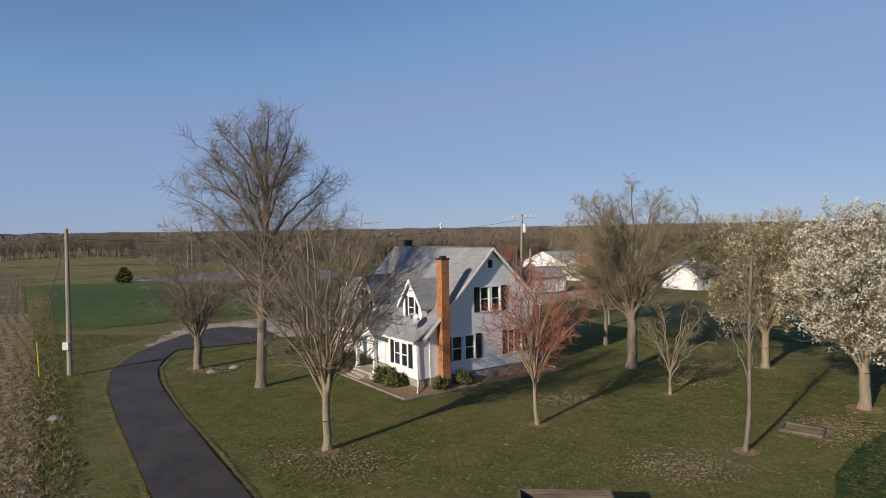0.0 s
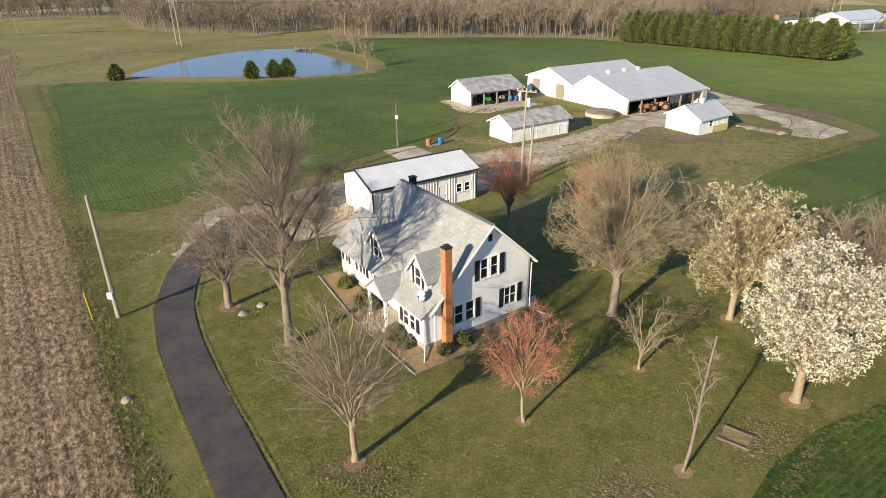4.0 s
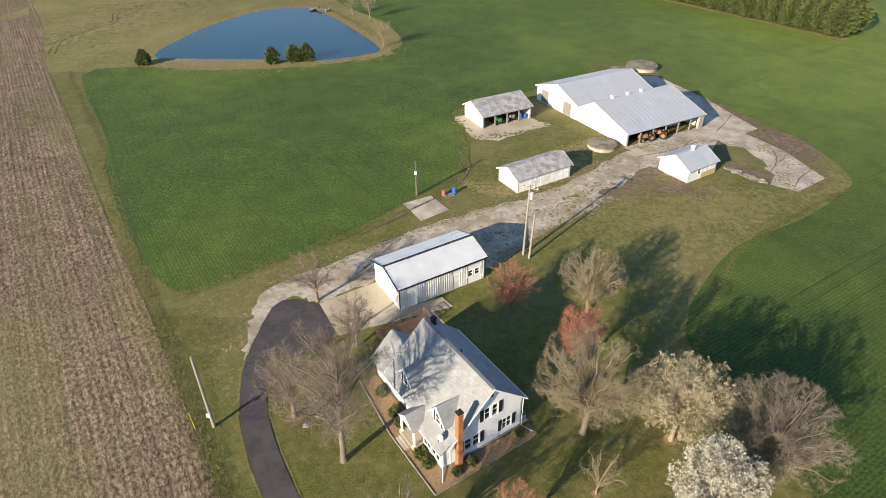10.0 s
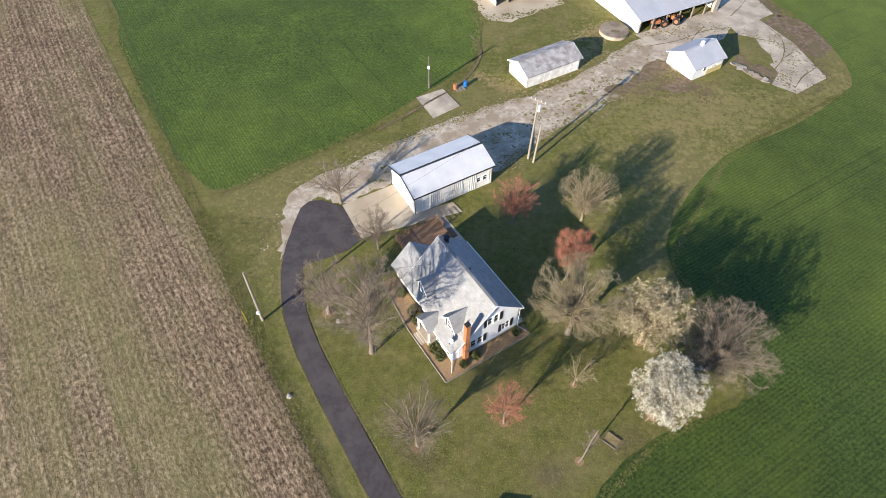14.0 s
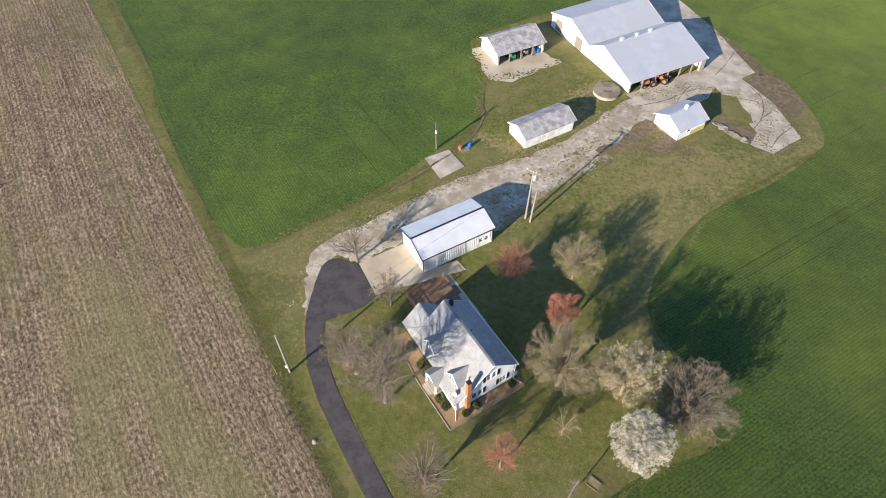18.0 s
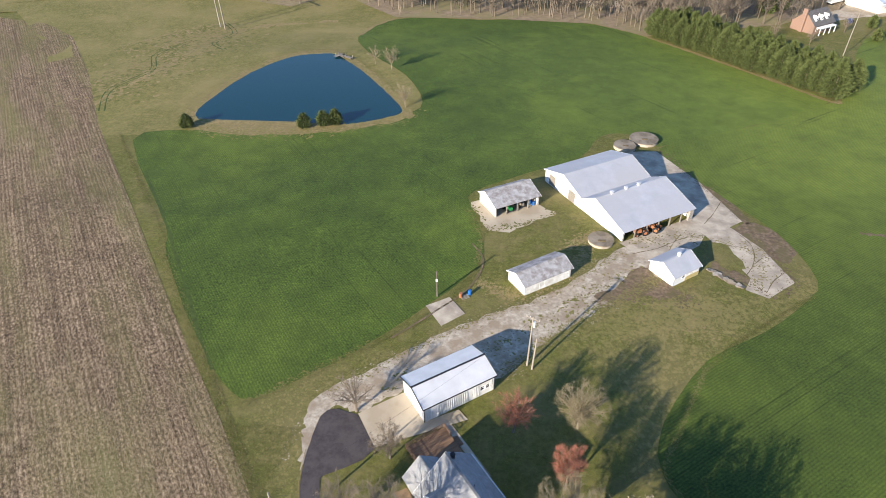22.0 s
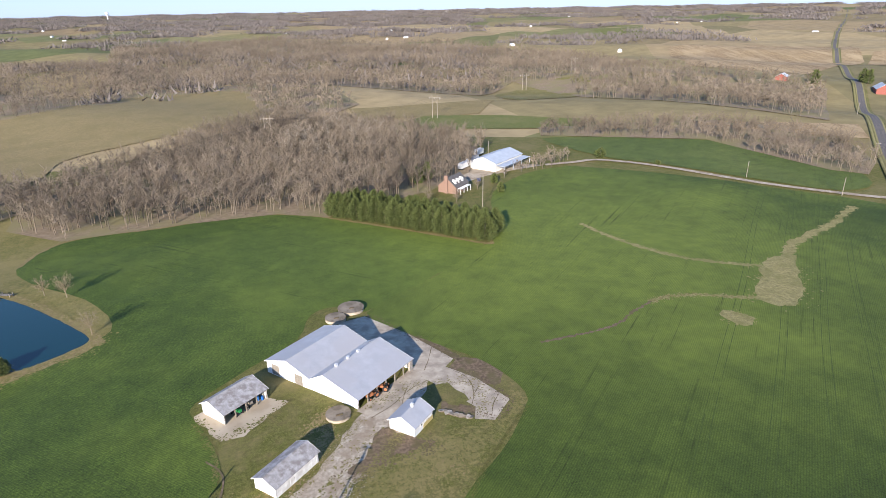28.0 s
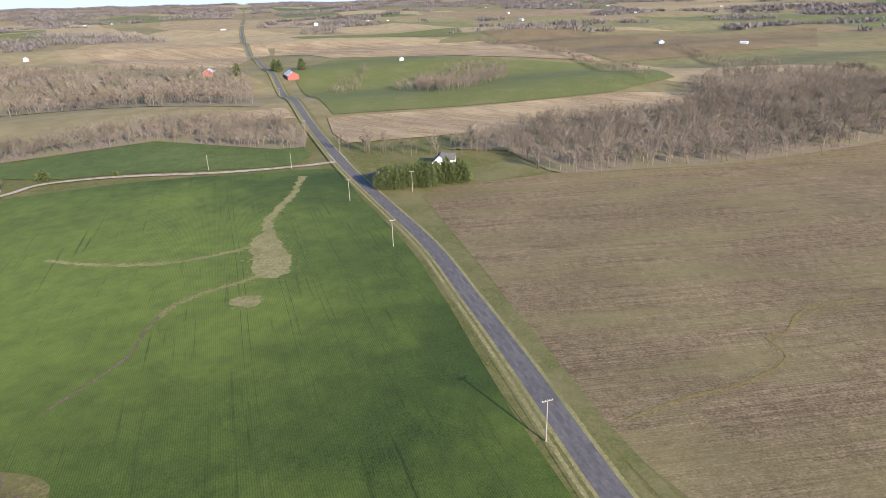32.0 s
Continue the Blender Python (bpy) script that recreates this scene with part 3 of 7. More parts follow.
TRACK = mottled("pressed_crop", (0.036, 0.056, 0.011), (0.060, 0.088, 0.018), 1.0, 0.9)
wheel_tracks(FIELD_E, 36.5, (-44, -36, -27, -18.5, -9, 2), TRACK, 0.058, 3)
wheel_tracks(FIELD, 129.5, (-23, -47), TRACK, 0.056, 4)
patch("bean_field", [(95.6, 1.5), (154, 33.6), (228.3, 78.3), (237, 85), (262, 49.6), (280, 25), (308, -21), (359, -95.5), (470, -220), (330, -420), (60, -190), (36, -60)], SOIL, 0.03, "brown harvested bean field with faint rows", "field", 0, 0, 22)
patch("far_wheat_field", [(212, 261), (228, 233), (246, 190), (262, 160), (284, 160), (306, 189), (310, 224), (293, 261), (268, 282), (245, 302), (211, 316)], CROP_FAR, 0.06, "green wheat field beyond the farm lane", "field", 3, 0, 40)
for pts, material, name, label in (
        ([(381, 199), (470, 80), (511, 13), (526, -48), (488, -53), (437, 10), (361, 83), (328, 128), (312, 151), (335, 172)], TAN, "tan_field", "tan stubble field beyond the creek"),
        ([(569, 327), (391, 199), (419, 164), (474, 80), (515, 14), (584, -34), (781, 24), (765, 80), (748, 150), (747, 218), (799, 311), (774, 392), (660, 385)], MEADOW, "green_field", "green wheat round a clump of trees"),
        ([(789, 816), (1023, 853), (1088, 704), (893, 555), (680, 481), (617, 600), (738, 761)], TAN, "tan_field", "pale striped field on the far plain"),
        ([(868, 535), (790, 400), (803, 300), (764, 181), (799, 38), (900, 81), (1145, 272), (1056, 391), (966, 590)], TAN, "tan_field", "pale harvested field beyond the red barn"),
        ([(806, 25), (995, -238), (1314, -308), (1135, -48), (1443, 230), (1246, 297), (901, 103)], SOIL, "brown_field", "brown ploughed field on the plain"),
        ([(323, 305), (360, 277), (402, 244), (373, 218), (341, 254), (308, 283)], TAN, "tan_field", "tan stubble field beside the county road"),
        ([(-197, 494), (-143, 589), (-87, 596), (-15, 728), (82, 612), (88, 489), (26, 442), (-20, 423), (-55, 399), (-65, 350), (-99, 347), (-131, 382)], DRYGRASS, "hill_field", "pale dry hay field on a hill"),
        ([(-373, 422), (-347, 425), (-239, 446), (-301, 569), (-564, 656)], PASTURE, "hill_field", "grey green pasture behind a lane"),
        ([(123, 396), (187, 441), (234, 407), (274, 353), (248, 335), (190, 372), (136, 372)], MEADOW, "green_field", "green strip under the power line"),
        ([(141, 498), (192, 488), (267, 477), (224, 423), (160, 441), (130, 427)], DRYGRASS, "tan_field", "dry grass clearing in the woods"),
        ([(316, 555), (428, 582), (389, 504), (285, 463)], PASTURE, "hill_field", "grassy knoll under the power line"),
        ([(1284, 1655), (1339, 1501), (970, 1094), (959, 1245)], MEADOW, "green_field", "far green wheat field"),
        ([(1155, 669), (1415, 391), (1184, 305), (1100, 560)], MEADOW, "green_field", "far green wheat field"),
        ([(-290, 316), (-182, 319), (-150, 278), (-224, 250), (-300, 262)], PASTURE, "grey_field", "grey green fallow field")):
    patch(name, pts, material, 0.15, label, "field", 4 if name == "hill_field" else 0, 1.5, 22)

ROADLINE = [(-35, -95), (60, -16), (79, -2), (112.3, 18.4), (141.2, 36.6), (178.8, 61), (225.9, 98.4), (273.7, 137.4), (333.8, 182), (406, 234), (630, 395), (1010, 680), (1500, 1010), (2100, 1400), (3000, 2000)]
patch("roadside_grass", [(68.9, -20.2), (96.3, -0.5), (154.8, 34.7), (230, 80.5), (244, 72.1), (266.4, 88.7), (274, 125), (153.2, 44.5), (80.2, -8.9)], VERGE, 0.04, "dry olive grass between road and brown field", "verge")
patch("roadside_grass", [(244, 70.2), (290, 25.1), (314.5, 58), (305, 92.7), (285.8, 132.2), (267.8, 117.1)], VERGE, 0.035, "dry olive grass round the white house", "verge")
ribbon("road_verge", ROADLINE, 11.0, VERGE, 0.075, "grassy verge beside the county road", "verge", 10, True)
def beside(line, off):
    """A line that runs off metres to the left of another."""
    out = []
    for i, p in enumerate(line):
        d = (Vector(line[min(i + 1, len(line) - 1)]) - Vector(line[max(i - 1, 0)])).normalized()
        out.append((p[0] - d.y * off, p[1] + d.x * off))
    return out


for off, wide in ((2.75, 1.0), (-2.8, 1.1), (4.4, 0.9)):
    ribbon("road_edge", beside(ROADLINE, off), wide, STRAW, 0.098, "straw-coloured dead grass along the road edge", "verge", 14, True, 0.3, 70)
for off in (-1.0, 1.0):
    ribbon("wheel_lane", beside(ROADLINE, off), 0.75, WHEELTAR, 0.132, "darker wheel lane worn into the road", "road", 14, True, 0.12, 71)
ribbon("road", ROADLINE, 4.9, ROADTAR, 0.12, "worn grey county road with patched tar", "road", 10, True)
ribbon("farm_lane", [(272, 139), (260.8, 152.8), (242.7, 183.6), (224.4, 227.8), (206.7, 252.8), (192, 256), (176, 259)], 3.2, GRAVEL, 0.10, "pale gravel lane to the far farm", "lane", 6, True)

# driveway, gravel and yard surfaces
ribbon("driveway", [(31.2, -42.9), (25.2, -39.9), (17.2, -29.8), (9.6, -15.9), (3.6, -1.9), (-1.2, 8), (-4.6, 15), (-9.3, 21.6), (-13.2, 27), (-16.8, 32.2), (-19.3, 36.8), (-20.9, 42), (-21.3, 47), (-20.6, 50.2)], 2.5, ASPHALT, 0.062, "dark asphalt driveway curving to the garage", "driveway", 8, False, 0.006)
patch("turning_place", [(-22.4, 45.5), (-22.5, 49.0), (-22.2, 52.2), (-21.4, 53.4), (-20.0, 53.7), (-17.0, 52.9), (-15.3, 50.3), (-13.6, 47.8), (-15.0, 45.9), (-17.0, 44.6), (-19.6, 43.2), (-20.4, 41.5)], ASPHALT, 0.067, "dark asphalt turning place before the garage", "driveway", 0, 0.0)
patch("gravel_track", [(-22.4, 43.5), (-23.5, 47.2), (-24.0, 51.1), (-23.4, 56.1), (-16.9, 61.2), (-8.2, 68.5), (0.4, 74.3), (8.6, 78.9), (18, 87.1), (25.6, 94.9), (30.9, 90.9), (29.6, 85.6), (19.1, 77), (9.5, 68.5), (3.1, 61.2), (-2.9, 60.1), (-11, 57.5), (-16.7, 53.6), (-20.4, 54.0), (-21.8, 50.5)], GRAVEL, 0.02, "pale gravel track from the garage to the barns", "track", 6, 0.40)
patch("garage_apron", [(-17, 53.1), (-10.8, 57.5), (-7.4, 52.6), (-3, 54.9), (-1.6, 53.3), (-13.7, 47.9)], APRON, 0.072, "sandy concrete apron in front of the garage", "apron")
patch("barnyard_pad", [(24.8, 96.1), (30.9, 89.1), (39.8, 96.6), (41.6, 100.1), (44.2, 93.3), (46.4, 87.4), (44.5, 84.1), (47.8, 82.1), (53.7, 86.8), (51.2, 96.4), (47.2, 103.3), (50.2, 105.6), (45.5, 120.8), (38.9, 134.9), (31.5, 134.1), (30.4, 124.8), (41.4, 106.8)], CONCRETE, 0.055, "cracked pale concrete barnyard", "yard", 0, 0.0)
for ring in ([(47.8, 103), (52.9, 105.4), (57.3, 99.9), (56.9, 95.2), (54.3, 92.6), (51.5, 94.4), (49.6, 98.9)],
             [(18.4, 80.2), (22.9, 83.5), (25.2, 87.1), (28.6, 89.1), (30.2, 86.1), (32.8, 83.4), (31.5, 81.1), (26.3, 80.9), (22.2, 79)],
             [(41.1, 91.8), (43.8, 89.5), (46.6, 87.4), (44.5, 84.9), (40.4, 87.2)],
             [(50.2, 105.6), (46, 116.5), (41.5, 126.5), (39.8, 134.4), (40.8, 135.4), (44, 127.5), (48.1, 117.5), (52, 106.4)]):
    patch("barnyard_earth", ring, EARTH, 0.030, "muddy earth at the edge of the barnyard", "earth", 4, 0.35, seed=len(ring))
LITTER = mottled("leaf_litter", (0.17, 0.13, 0.085), (0.26, 0.20, 0.135), 0.5, 0.95, 6, 0.8, c3=(0.20, 0.175, 0.085), big=0.05)
for ring in ([(-41, 245.5), (0, 245), (36, 240.5), (53, 226.5), (76.1, 234.5), (105, 244), (135, 265), (166, 308), (143.5, 375.2), (109.8, 436.6), (82.9, 473.7), (60.2, 448), (9.4, 404.2), (-28.3, 352.2), (-62, 306), (-62, 269)],
             [(216.2, 325.3), (292, 264.4), (289.3, 183.8), (297, 170), (325.1, 183.8), (355.4, 218.6), (337.6, 297.7), (284.7, 327.4), (230.2, 349.6)],
             [(73.4, 503.6), (124.9, 483.2), (155.7, 513.6), (152.9, 642.6), (287.7, 541.5), (365.5, 611.4), (360.9, 474.7), (397, 260), (566.9, 380.3), (525.4, 564), (656.1, 925.6), (542.9, 1143.9), (254.7, 1566.1), (-64.4, 1537.3), (-57.7, 703.3), (72.5, 643.1)],
             [(309, 91.7), (338.7, 76.2), (387.7, 60), (410.7, 15.7), (472.2, -51), (528.1, -35), (599.7, -65), (708.1, -204.6), (482.1, -239.7), (363.5, -114.1), (309.3, -40.8), (275, 26.9), (280.1, 35.7), (313.5, 60.9)],
             [(-300, 322), (-181.7, 329), (-148.2, 280.3), (-87.5, 259.1), (-57, 297), (-63.9, 337.1), (-188.4, 366.4), (-352.9, 398.3)],
             [(-562.4, 658.6), (-305.5, 618), (-102.2, 575.9), (-21.8, 643.4), (-133.8, 757.2), (-395, 873.8), (-687.1, 812.6)]):
    patch("forest_floor", ring, LITTER, 0.17, "brown leaf litter under bare trees", "forest floor", 0, 0, 45)
patch("slab", [(-10, 75.7), (-6.2, 78.2), (-3.3, 74.3), (-7, 71.1)], CONCRETE, 0.09, "old concrete slab beside the field", "slab")
patch("shed_yard", [(-3.9, 108.3), (-2.1, 103.4), (-0.5, 98.7), (3.8, 98.2), (9.4, 102.5), (13.7, 105.5), (10.5, 107.9), (5.4, 112.9)], APRON, 0.03, "bare sandy ground round the machine shed", "earth", 3, 0.3)

# pond
POND = [(-82.6, 150.5), (-82.4, 161.5), (-77.5, 181), (-68.5, 195.3), (-58.5, 199), (-53.6, 197.6), (-44.8, 187.5), (-36.5, 175.5), (-30, 164.8), (-25.8, 156.5), (-29.1, 152.1), (-39.4, 147), (-51, 143.8), (-65, 142.6), (-75.5, 144.8)]
patch("pond_bank", [(-55 + (x + 55) * 1.12, 168 + (y - 168) * 1.13) for x, y in POND], DRYGRASS, 0.06, "dry tan grass bank of the pond", "bank", 4, 0.6)
patch("pond", POND, WATER, 0.09, "deep blue farm pond", "water", 5, 0.15)

# ragged edges of track, yards, fields and lawn
TRACK_N = [(-23.4, 56.1), (-16.9, 61.2), (-8.2, 68.5), (0.4, 74.3), (8.6, 78.9), (18, 87.1), (24.8, 93.4)]
TRACK_S = [(29.9, 85.6), (19.1, 77), (9.5, 68.5), (3.1, 61.2)]
splotches("grass_bits", TRACK_N, 1000, 0.7, 0.06, 0.30, PASTURE, 0.040, "tufts of grass creeping over the gravel", "grass", 1)
splotches("grass_bits", TRACK_S, 1100, 0.8, 0.06, 0.32, PASTURE, 0.046, "tufts of grass creeping over the gravel", "grass", 2)
splotches("gravel_bits", TRACK_N + [(-25.5, 50.1), (-24.6, 44)], 450, 0.7, 0.05, 0.22, GRAVEL, 0.014, "gravel scattered into the grass", "gravel", 3)
splotches("gravel_bits", TRACK_S, 450, 0.8, 0.05, 0.22, GRAVEL, 0.016, "gravel scattered into the grass", "gravel", 4)
splotches("grass_bits", [(-14, 57.5), (0.2, 66.3), (14.1, 77.4), (25.9, 88.9)], 260, 1.0, 0.08, 0.5, PASTURE, 0.034, "dry weeds down the middle of the track", "grass", 5)
splotches("mud_bits", [(18.4, 79.1), (24.9, 81.9), (30.9, 82.4), (33.9, 80.4)], 500, 1.3, 0.07, 0.45, EARTH, 0.036, "dark mud and dead weeds beside the yard", "earth", 6)
splotches("mud_bits", [(42.6, 91.3), (45.8, 86), (48.8, 82.3), (54, 86.4), (52, 96.4), (54.9, 99.3), (51.1, 106.9), (45.5, 120.5), (40.6, 134.9)], 600, 0.6, 0.06, 0.38, EARTH, 0.062, "dark mud and dead weeds beside the yard", "earth", 7)
splotches("weed_bits", [(27.8, 95.9), (37.1, 100), (42.5, 97.2), (49.9, 97.3), (49, 87.4), (44.8, 85.5)], 500, 1.2, 0.06, 0.38, PASTURE, 0.068, "weeds in the cracks of the yard", "grass", 8)
splotches("dry_grass_bits", [(16.3, 72.5), (26.9, 76.9), (39.4, 78.2), (51.9, 81.5), (56.2, 85.4)], 1500, 2.6, 0.12, 0.9, PASTURE, 0.010, "worn dry grass below the barnyard", "grass", 9)
splotches("dry_grass_bits", [(32, 74), (37.3, 75.1)], 40, 1.5, 0.10, 0.45, DRYGRASS, 0.018, "bare pale soil in the grass", "soil", 10)
splotches("dry_grass_bits", [(-0.9, 82.3), (4, 78.8), (13.2, 85.4), (17.7, 90.8), (19.8, 98.4), (14.6, 93.8)], 700, 0.9, 0.1, 0.6, DRYGRASS, 0.012, "dead grass round the storage shed", "grass", 11)
splotches("dry_grass_bits", [(-3.9, 107.9), (-1.2, 98.4), (9.4, 101.9), (13.7, 105.5), (10.9, 108.4)], 420, 0.6, 0.06, 0.45, LAWN, 0.036, "grass creeping over the shed yard", "grass", 12)
splotches("edge_bits", [(2.1, -9.9), (-9, 15), (-33.2, 48.2), (-62.3, 90.5), (-98.1, 138.1)], 2000, 0.40, 0.05, 0.24, LAWN, 0.033, "grass straggling into the stubble", "grass", 13)
splotches("edge_bits", [(2.1, -9.9), (-9, 15), (-33.2, 48.2), (-62.3, 90.5), (-98.1, 138.1)], 1500, 0.6, 0.04, 0.16, STUBBLE, 0.012, "stubble trash along the field edge", "stubble", 14)
splotches("edge_bits", [(-4.3, 105.9), (-1.5, 95.8), (-1.6, 86.4), (-5.7, 78.3), (-12.2, 70.3), (-21.8, 63.2), (-33.9, 53.1)], 900, 0.45, 0.06, 0.4, LAWN, 0.058, "grass straggling into the wheat", "grass", 15)
splotches("edge_bits", [(10.7, 16.5), (18.6, 24.8), (29, 31), (27.1, 39.1), (23.5, 47.2), (32.9, 64.7), (39.4, 71.2), (55.6, 83.4)], 4200, 0.28, 0.03, 0.09, LAWN, 0.060, "grass straggling into the wheat", "grass", 16)
splotches("drive_edge_bits", [(5.1, -1.9), (0.3, 8), (-3.1, 15.4), (-8, 22.3), (-12, 27.6), (-15.5, 32.8), (-18, 37.2), (-19.4, 42.2)], 3000, 0.045, 0.012, 0.045, DRYGRASS, 0.064, "dry grass and grit along the driveway edge", "grass", 17)
splotches("drive_edge_bits", [(2.3, -1.9), (-2.6, 8), (-6, 14.6), (-10.6, 21), (-14.5, 26.3), (-18.2, 31.6), (-20.8, 36.4), (-22.4, 42), (-22.8, 47)], 3000, 0.045, 0.012, 0.045, DRYGRASS, 0.070, "dry grass and grit along the driveway edge", "grass", 18)
splotches("worn_bits", [(-2, 19), (-8, 24), (2, 21), (8, 24), (14, 33), (20, 24), (6, 29)], 900, 2.8, 0.05, 0.25, PASTURE, 0.008, "thin dry spots in the lawn", "grass", 19)
splotches("worn_bits", [(-20, 38), (-26, 46), (-29.9, 50.1), (-23.9, 58.1), (-13.8, 64.2)], 500, 1.6, 0.08, 0.5, PASTURE, 0.008, "thin dry spots in the lawn", "grass", 20)
splotches("worn_bits", [(20.2, 48.2), (26.8, 62.8), (37.3, 75.1), (14.3, 66.4)], 800, 3.2, 0.1, 0.7, PASTURE, 0.009, "thin dry spots in the lawn", "grass", 21)
splotches("bank_bits", [(-55 + (x + 55) * 1.1, 168 + (y - 168) * 1.1) for x, y in POND], 1500, 1.6, 0.15, 0.9, PASTURE, 0.070, "rough grass on the pond bank", "grass", 22, True)
splotches("strip_bits", [(166, 111), (174, 117), (187, 125.5), (215.8, 133.1), (246, 143.3)], 700, 0.9, 0.15, 0.8, STRAW, 0.080, "dead grass along the waterway", "grass", 23)
splotches("strip_bits", [(145, 98), (155.7, 106), (169, 115)], 900, 3.2, 0.15, 0.9, STRAW, 0.084, "dead grass in the wheat", "grass", 24)
splotches("strip_bits", [(161, 116), (146.1, 129.2), (139.3, 143.5), (136.4, 160), (136.4, 175)], 500, 0.7, 0.12, 0.6, STRAW, 0.088, "dead grass along the seam", "grass", 25)
splotches("strip_bits", [(150.2, 104), (141, 99), (133, 104), (126.3, 108.1), (118.8, 110.6), (111.6, 110.3)], 500, 0.8, 0.12, 0.6, STRAW, 0.092, "dead grass along the seam", "grass", 26)
splotches("strip_bits", [(122.4, 92.1), (126.2, 94)], 120, 1.6, 0.15, 0.7, STRAW, 0.096, "dead grass in the wheat", "grass", 27)
ribbon("dry_margin", [(52, 227.5), (58, 219.5), (66.6, 208.5), (80.6, 189.5), (93.6, 171.4), (96.5, 171.8)], 1.5, DRYGRASS, 0.062, "tan dead grass along the pine windbreak", "margin", 8, False, 0.4, 31)
ribbon("dry_margin", [(-51, 222), (-46, 237), (-35, 246.3), (-8, 244.8), (14, 245.8), (36, 240.6), (52, 227.5)], 1.3, DRYGRASS, 0.064, "tan dead grass along the woods", "margin", 8, False, 0.5, 32)
ribbon("pasture_bank", [(-119.6, 151.3), (-115, 159), (-112, 175.7), (-107.1, 195.6), (-102.6, 220.1), (-89, 233.9), (-63.4, 240.8)], 3.2, DRYGRASS, 0.018, "pale dry bank round the pond pasture", "bank", 10, False, 0.55, 33)
splotches("pasture_bits", [(-116.9, 161.7), (-112.1, 195.6), (-103, 230), (-133.8, 217.2), (-162, 241.3)], 900, 7.0, 0.3, 2.2, LAWN, 0.020, "greener clumps in the rough pasture", "grass", 34)
splotches("pasture_bits", [(-116.9, 161.7), (-112.1, 195.6), (-103, 230), (-133.8, 217.2), (-162, 241.3)], 900, 8.0, 0.3, 1.8, DRYGRASS, 0.025, "dead grass in the rough pasture", "grass", 35)
for side in (0.1, 1.8):
    ribbon("wheel_rut", [(-112 + side, 152), (-118 + side, 168), (-113 + side, 184), (-119 + side, 200), (-112 + side, 216)], 0.35, TRACK, 0.030, "dark wheel rut in the rough pasture", "rut", 8, False, 0.5, 36)
    ribbon("wheel_rut", [(-96 + side, 204), (-103 + side, 212), (-100 + side, 224), (-108 + side, 236)], 0.35, TRACK, 0.030, "dark wheel rut in the rough pasture", "rut", 8, False, 0.5, 37)
for k, line in enumerate(([(26.8, 92.9), (31.9, 95.1), (37.1, 98.6), (41.9, 100.1)], [(46.1, 88.4), (48.5, 92.4), (49.5, 97.3), (48.1, 101.2)], [(32.9, 91.9), (34.4, 95.9), (37.1, 100)], [(47.8, 83.5), (50.1, 86.9), (52.8, 89.4)], [(42.4, 104), (45.1, 107.8), (47.9, 112.6)], [(44.6, 97.2), (48.7, 96.3)], [(50.2, 93.4), (48, 91.4)])):
    ribbon("yard_crack", line, 0.16, EARTH, 0.060, "dark weedy crack in the concrete yard", "crack", 8, False, 0.7, 60 + k)


# ---- buildings ----
def uv_slope(ob, along):
    """Shingle courses run level: u along the eave, v up the slope, in metres."""
    me = ob.data
    layer = me.uv_layers.new(name="courses")
    for p in me.polygons:
        n = p.normal
        up = Vector((0, 0, 1)) - n * n.z
        up = up.normalized() if up.length > 0.05 else Vector((0, 1, 0))
        side = n.cross(up)
        for k in p.loop_indices:
            co = me.vertices[me.loops[k].vertex_index].co
            layer.data[k].uv = (co.dot(side), co.dot(up))


def panel(bm, u0, u1, z0, z1, holes, place):
    """A wall's flat part cut round its openings. holes: (u0, u1, z0, z1). place(bm, ua, ub, za, zb) adds one block."""
    us = sorted({u0, u1, *[h[0] for h in holes], *[h[1] for h in holes]})
    for a, b in zip(us, us[1:]):
        m = (a + b) / 2
        cuts = sorted([(h[2], h[3]) for h in holes if h[0] < m < h[1]])
        z = z0
        for c0, c1 in cuts:
            if c0 > z:
                place(bm, a, b, z, c0)
            z = c1
        if z < z1:
            place(bm, a, b, z, z1)


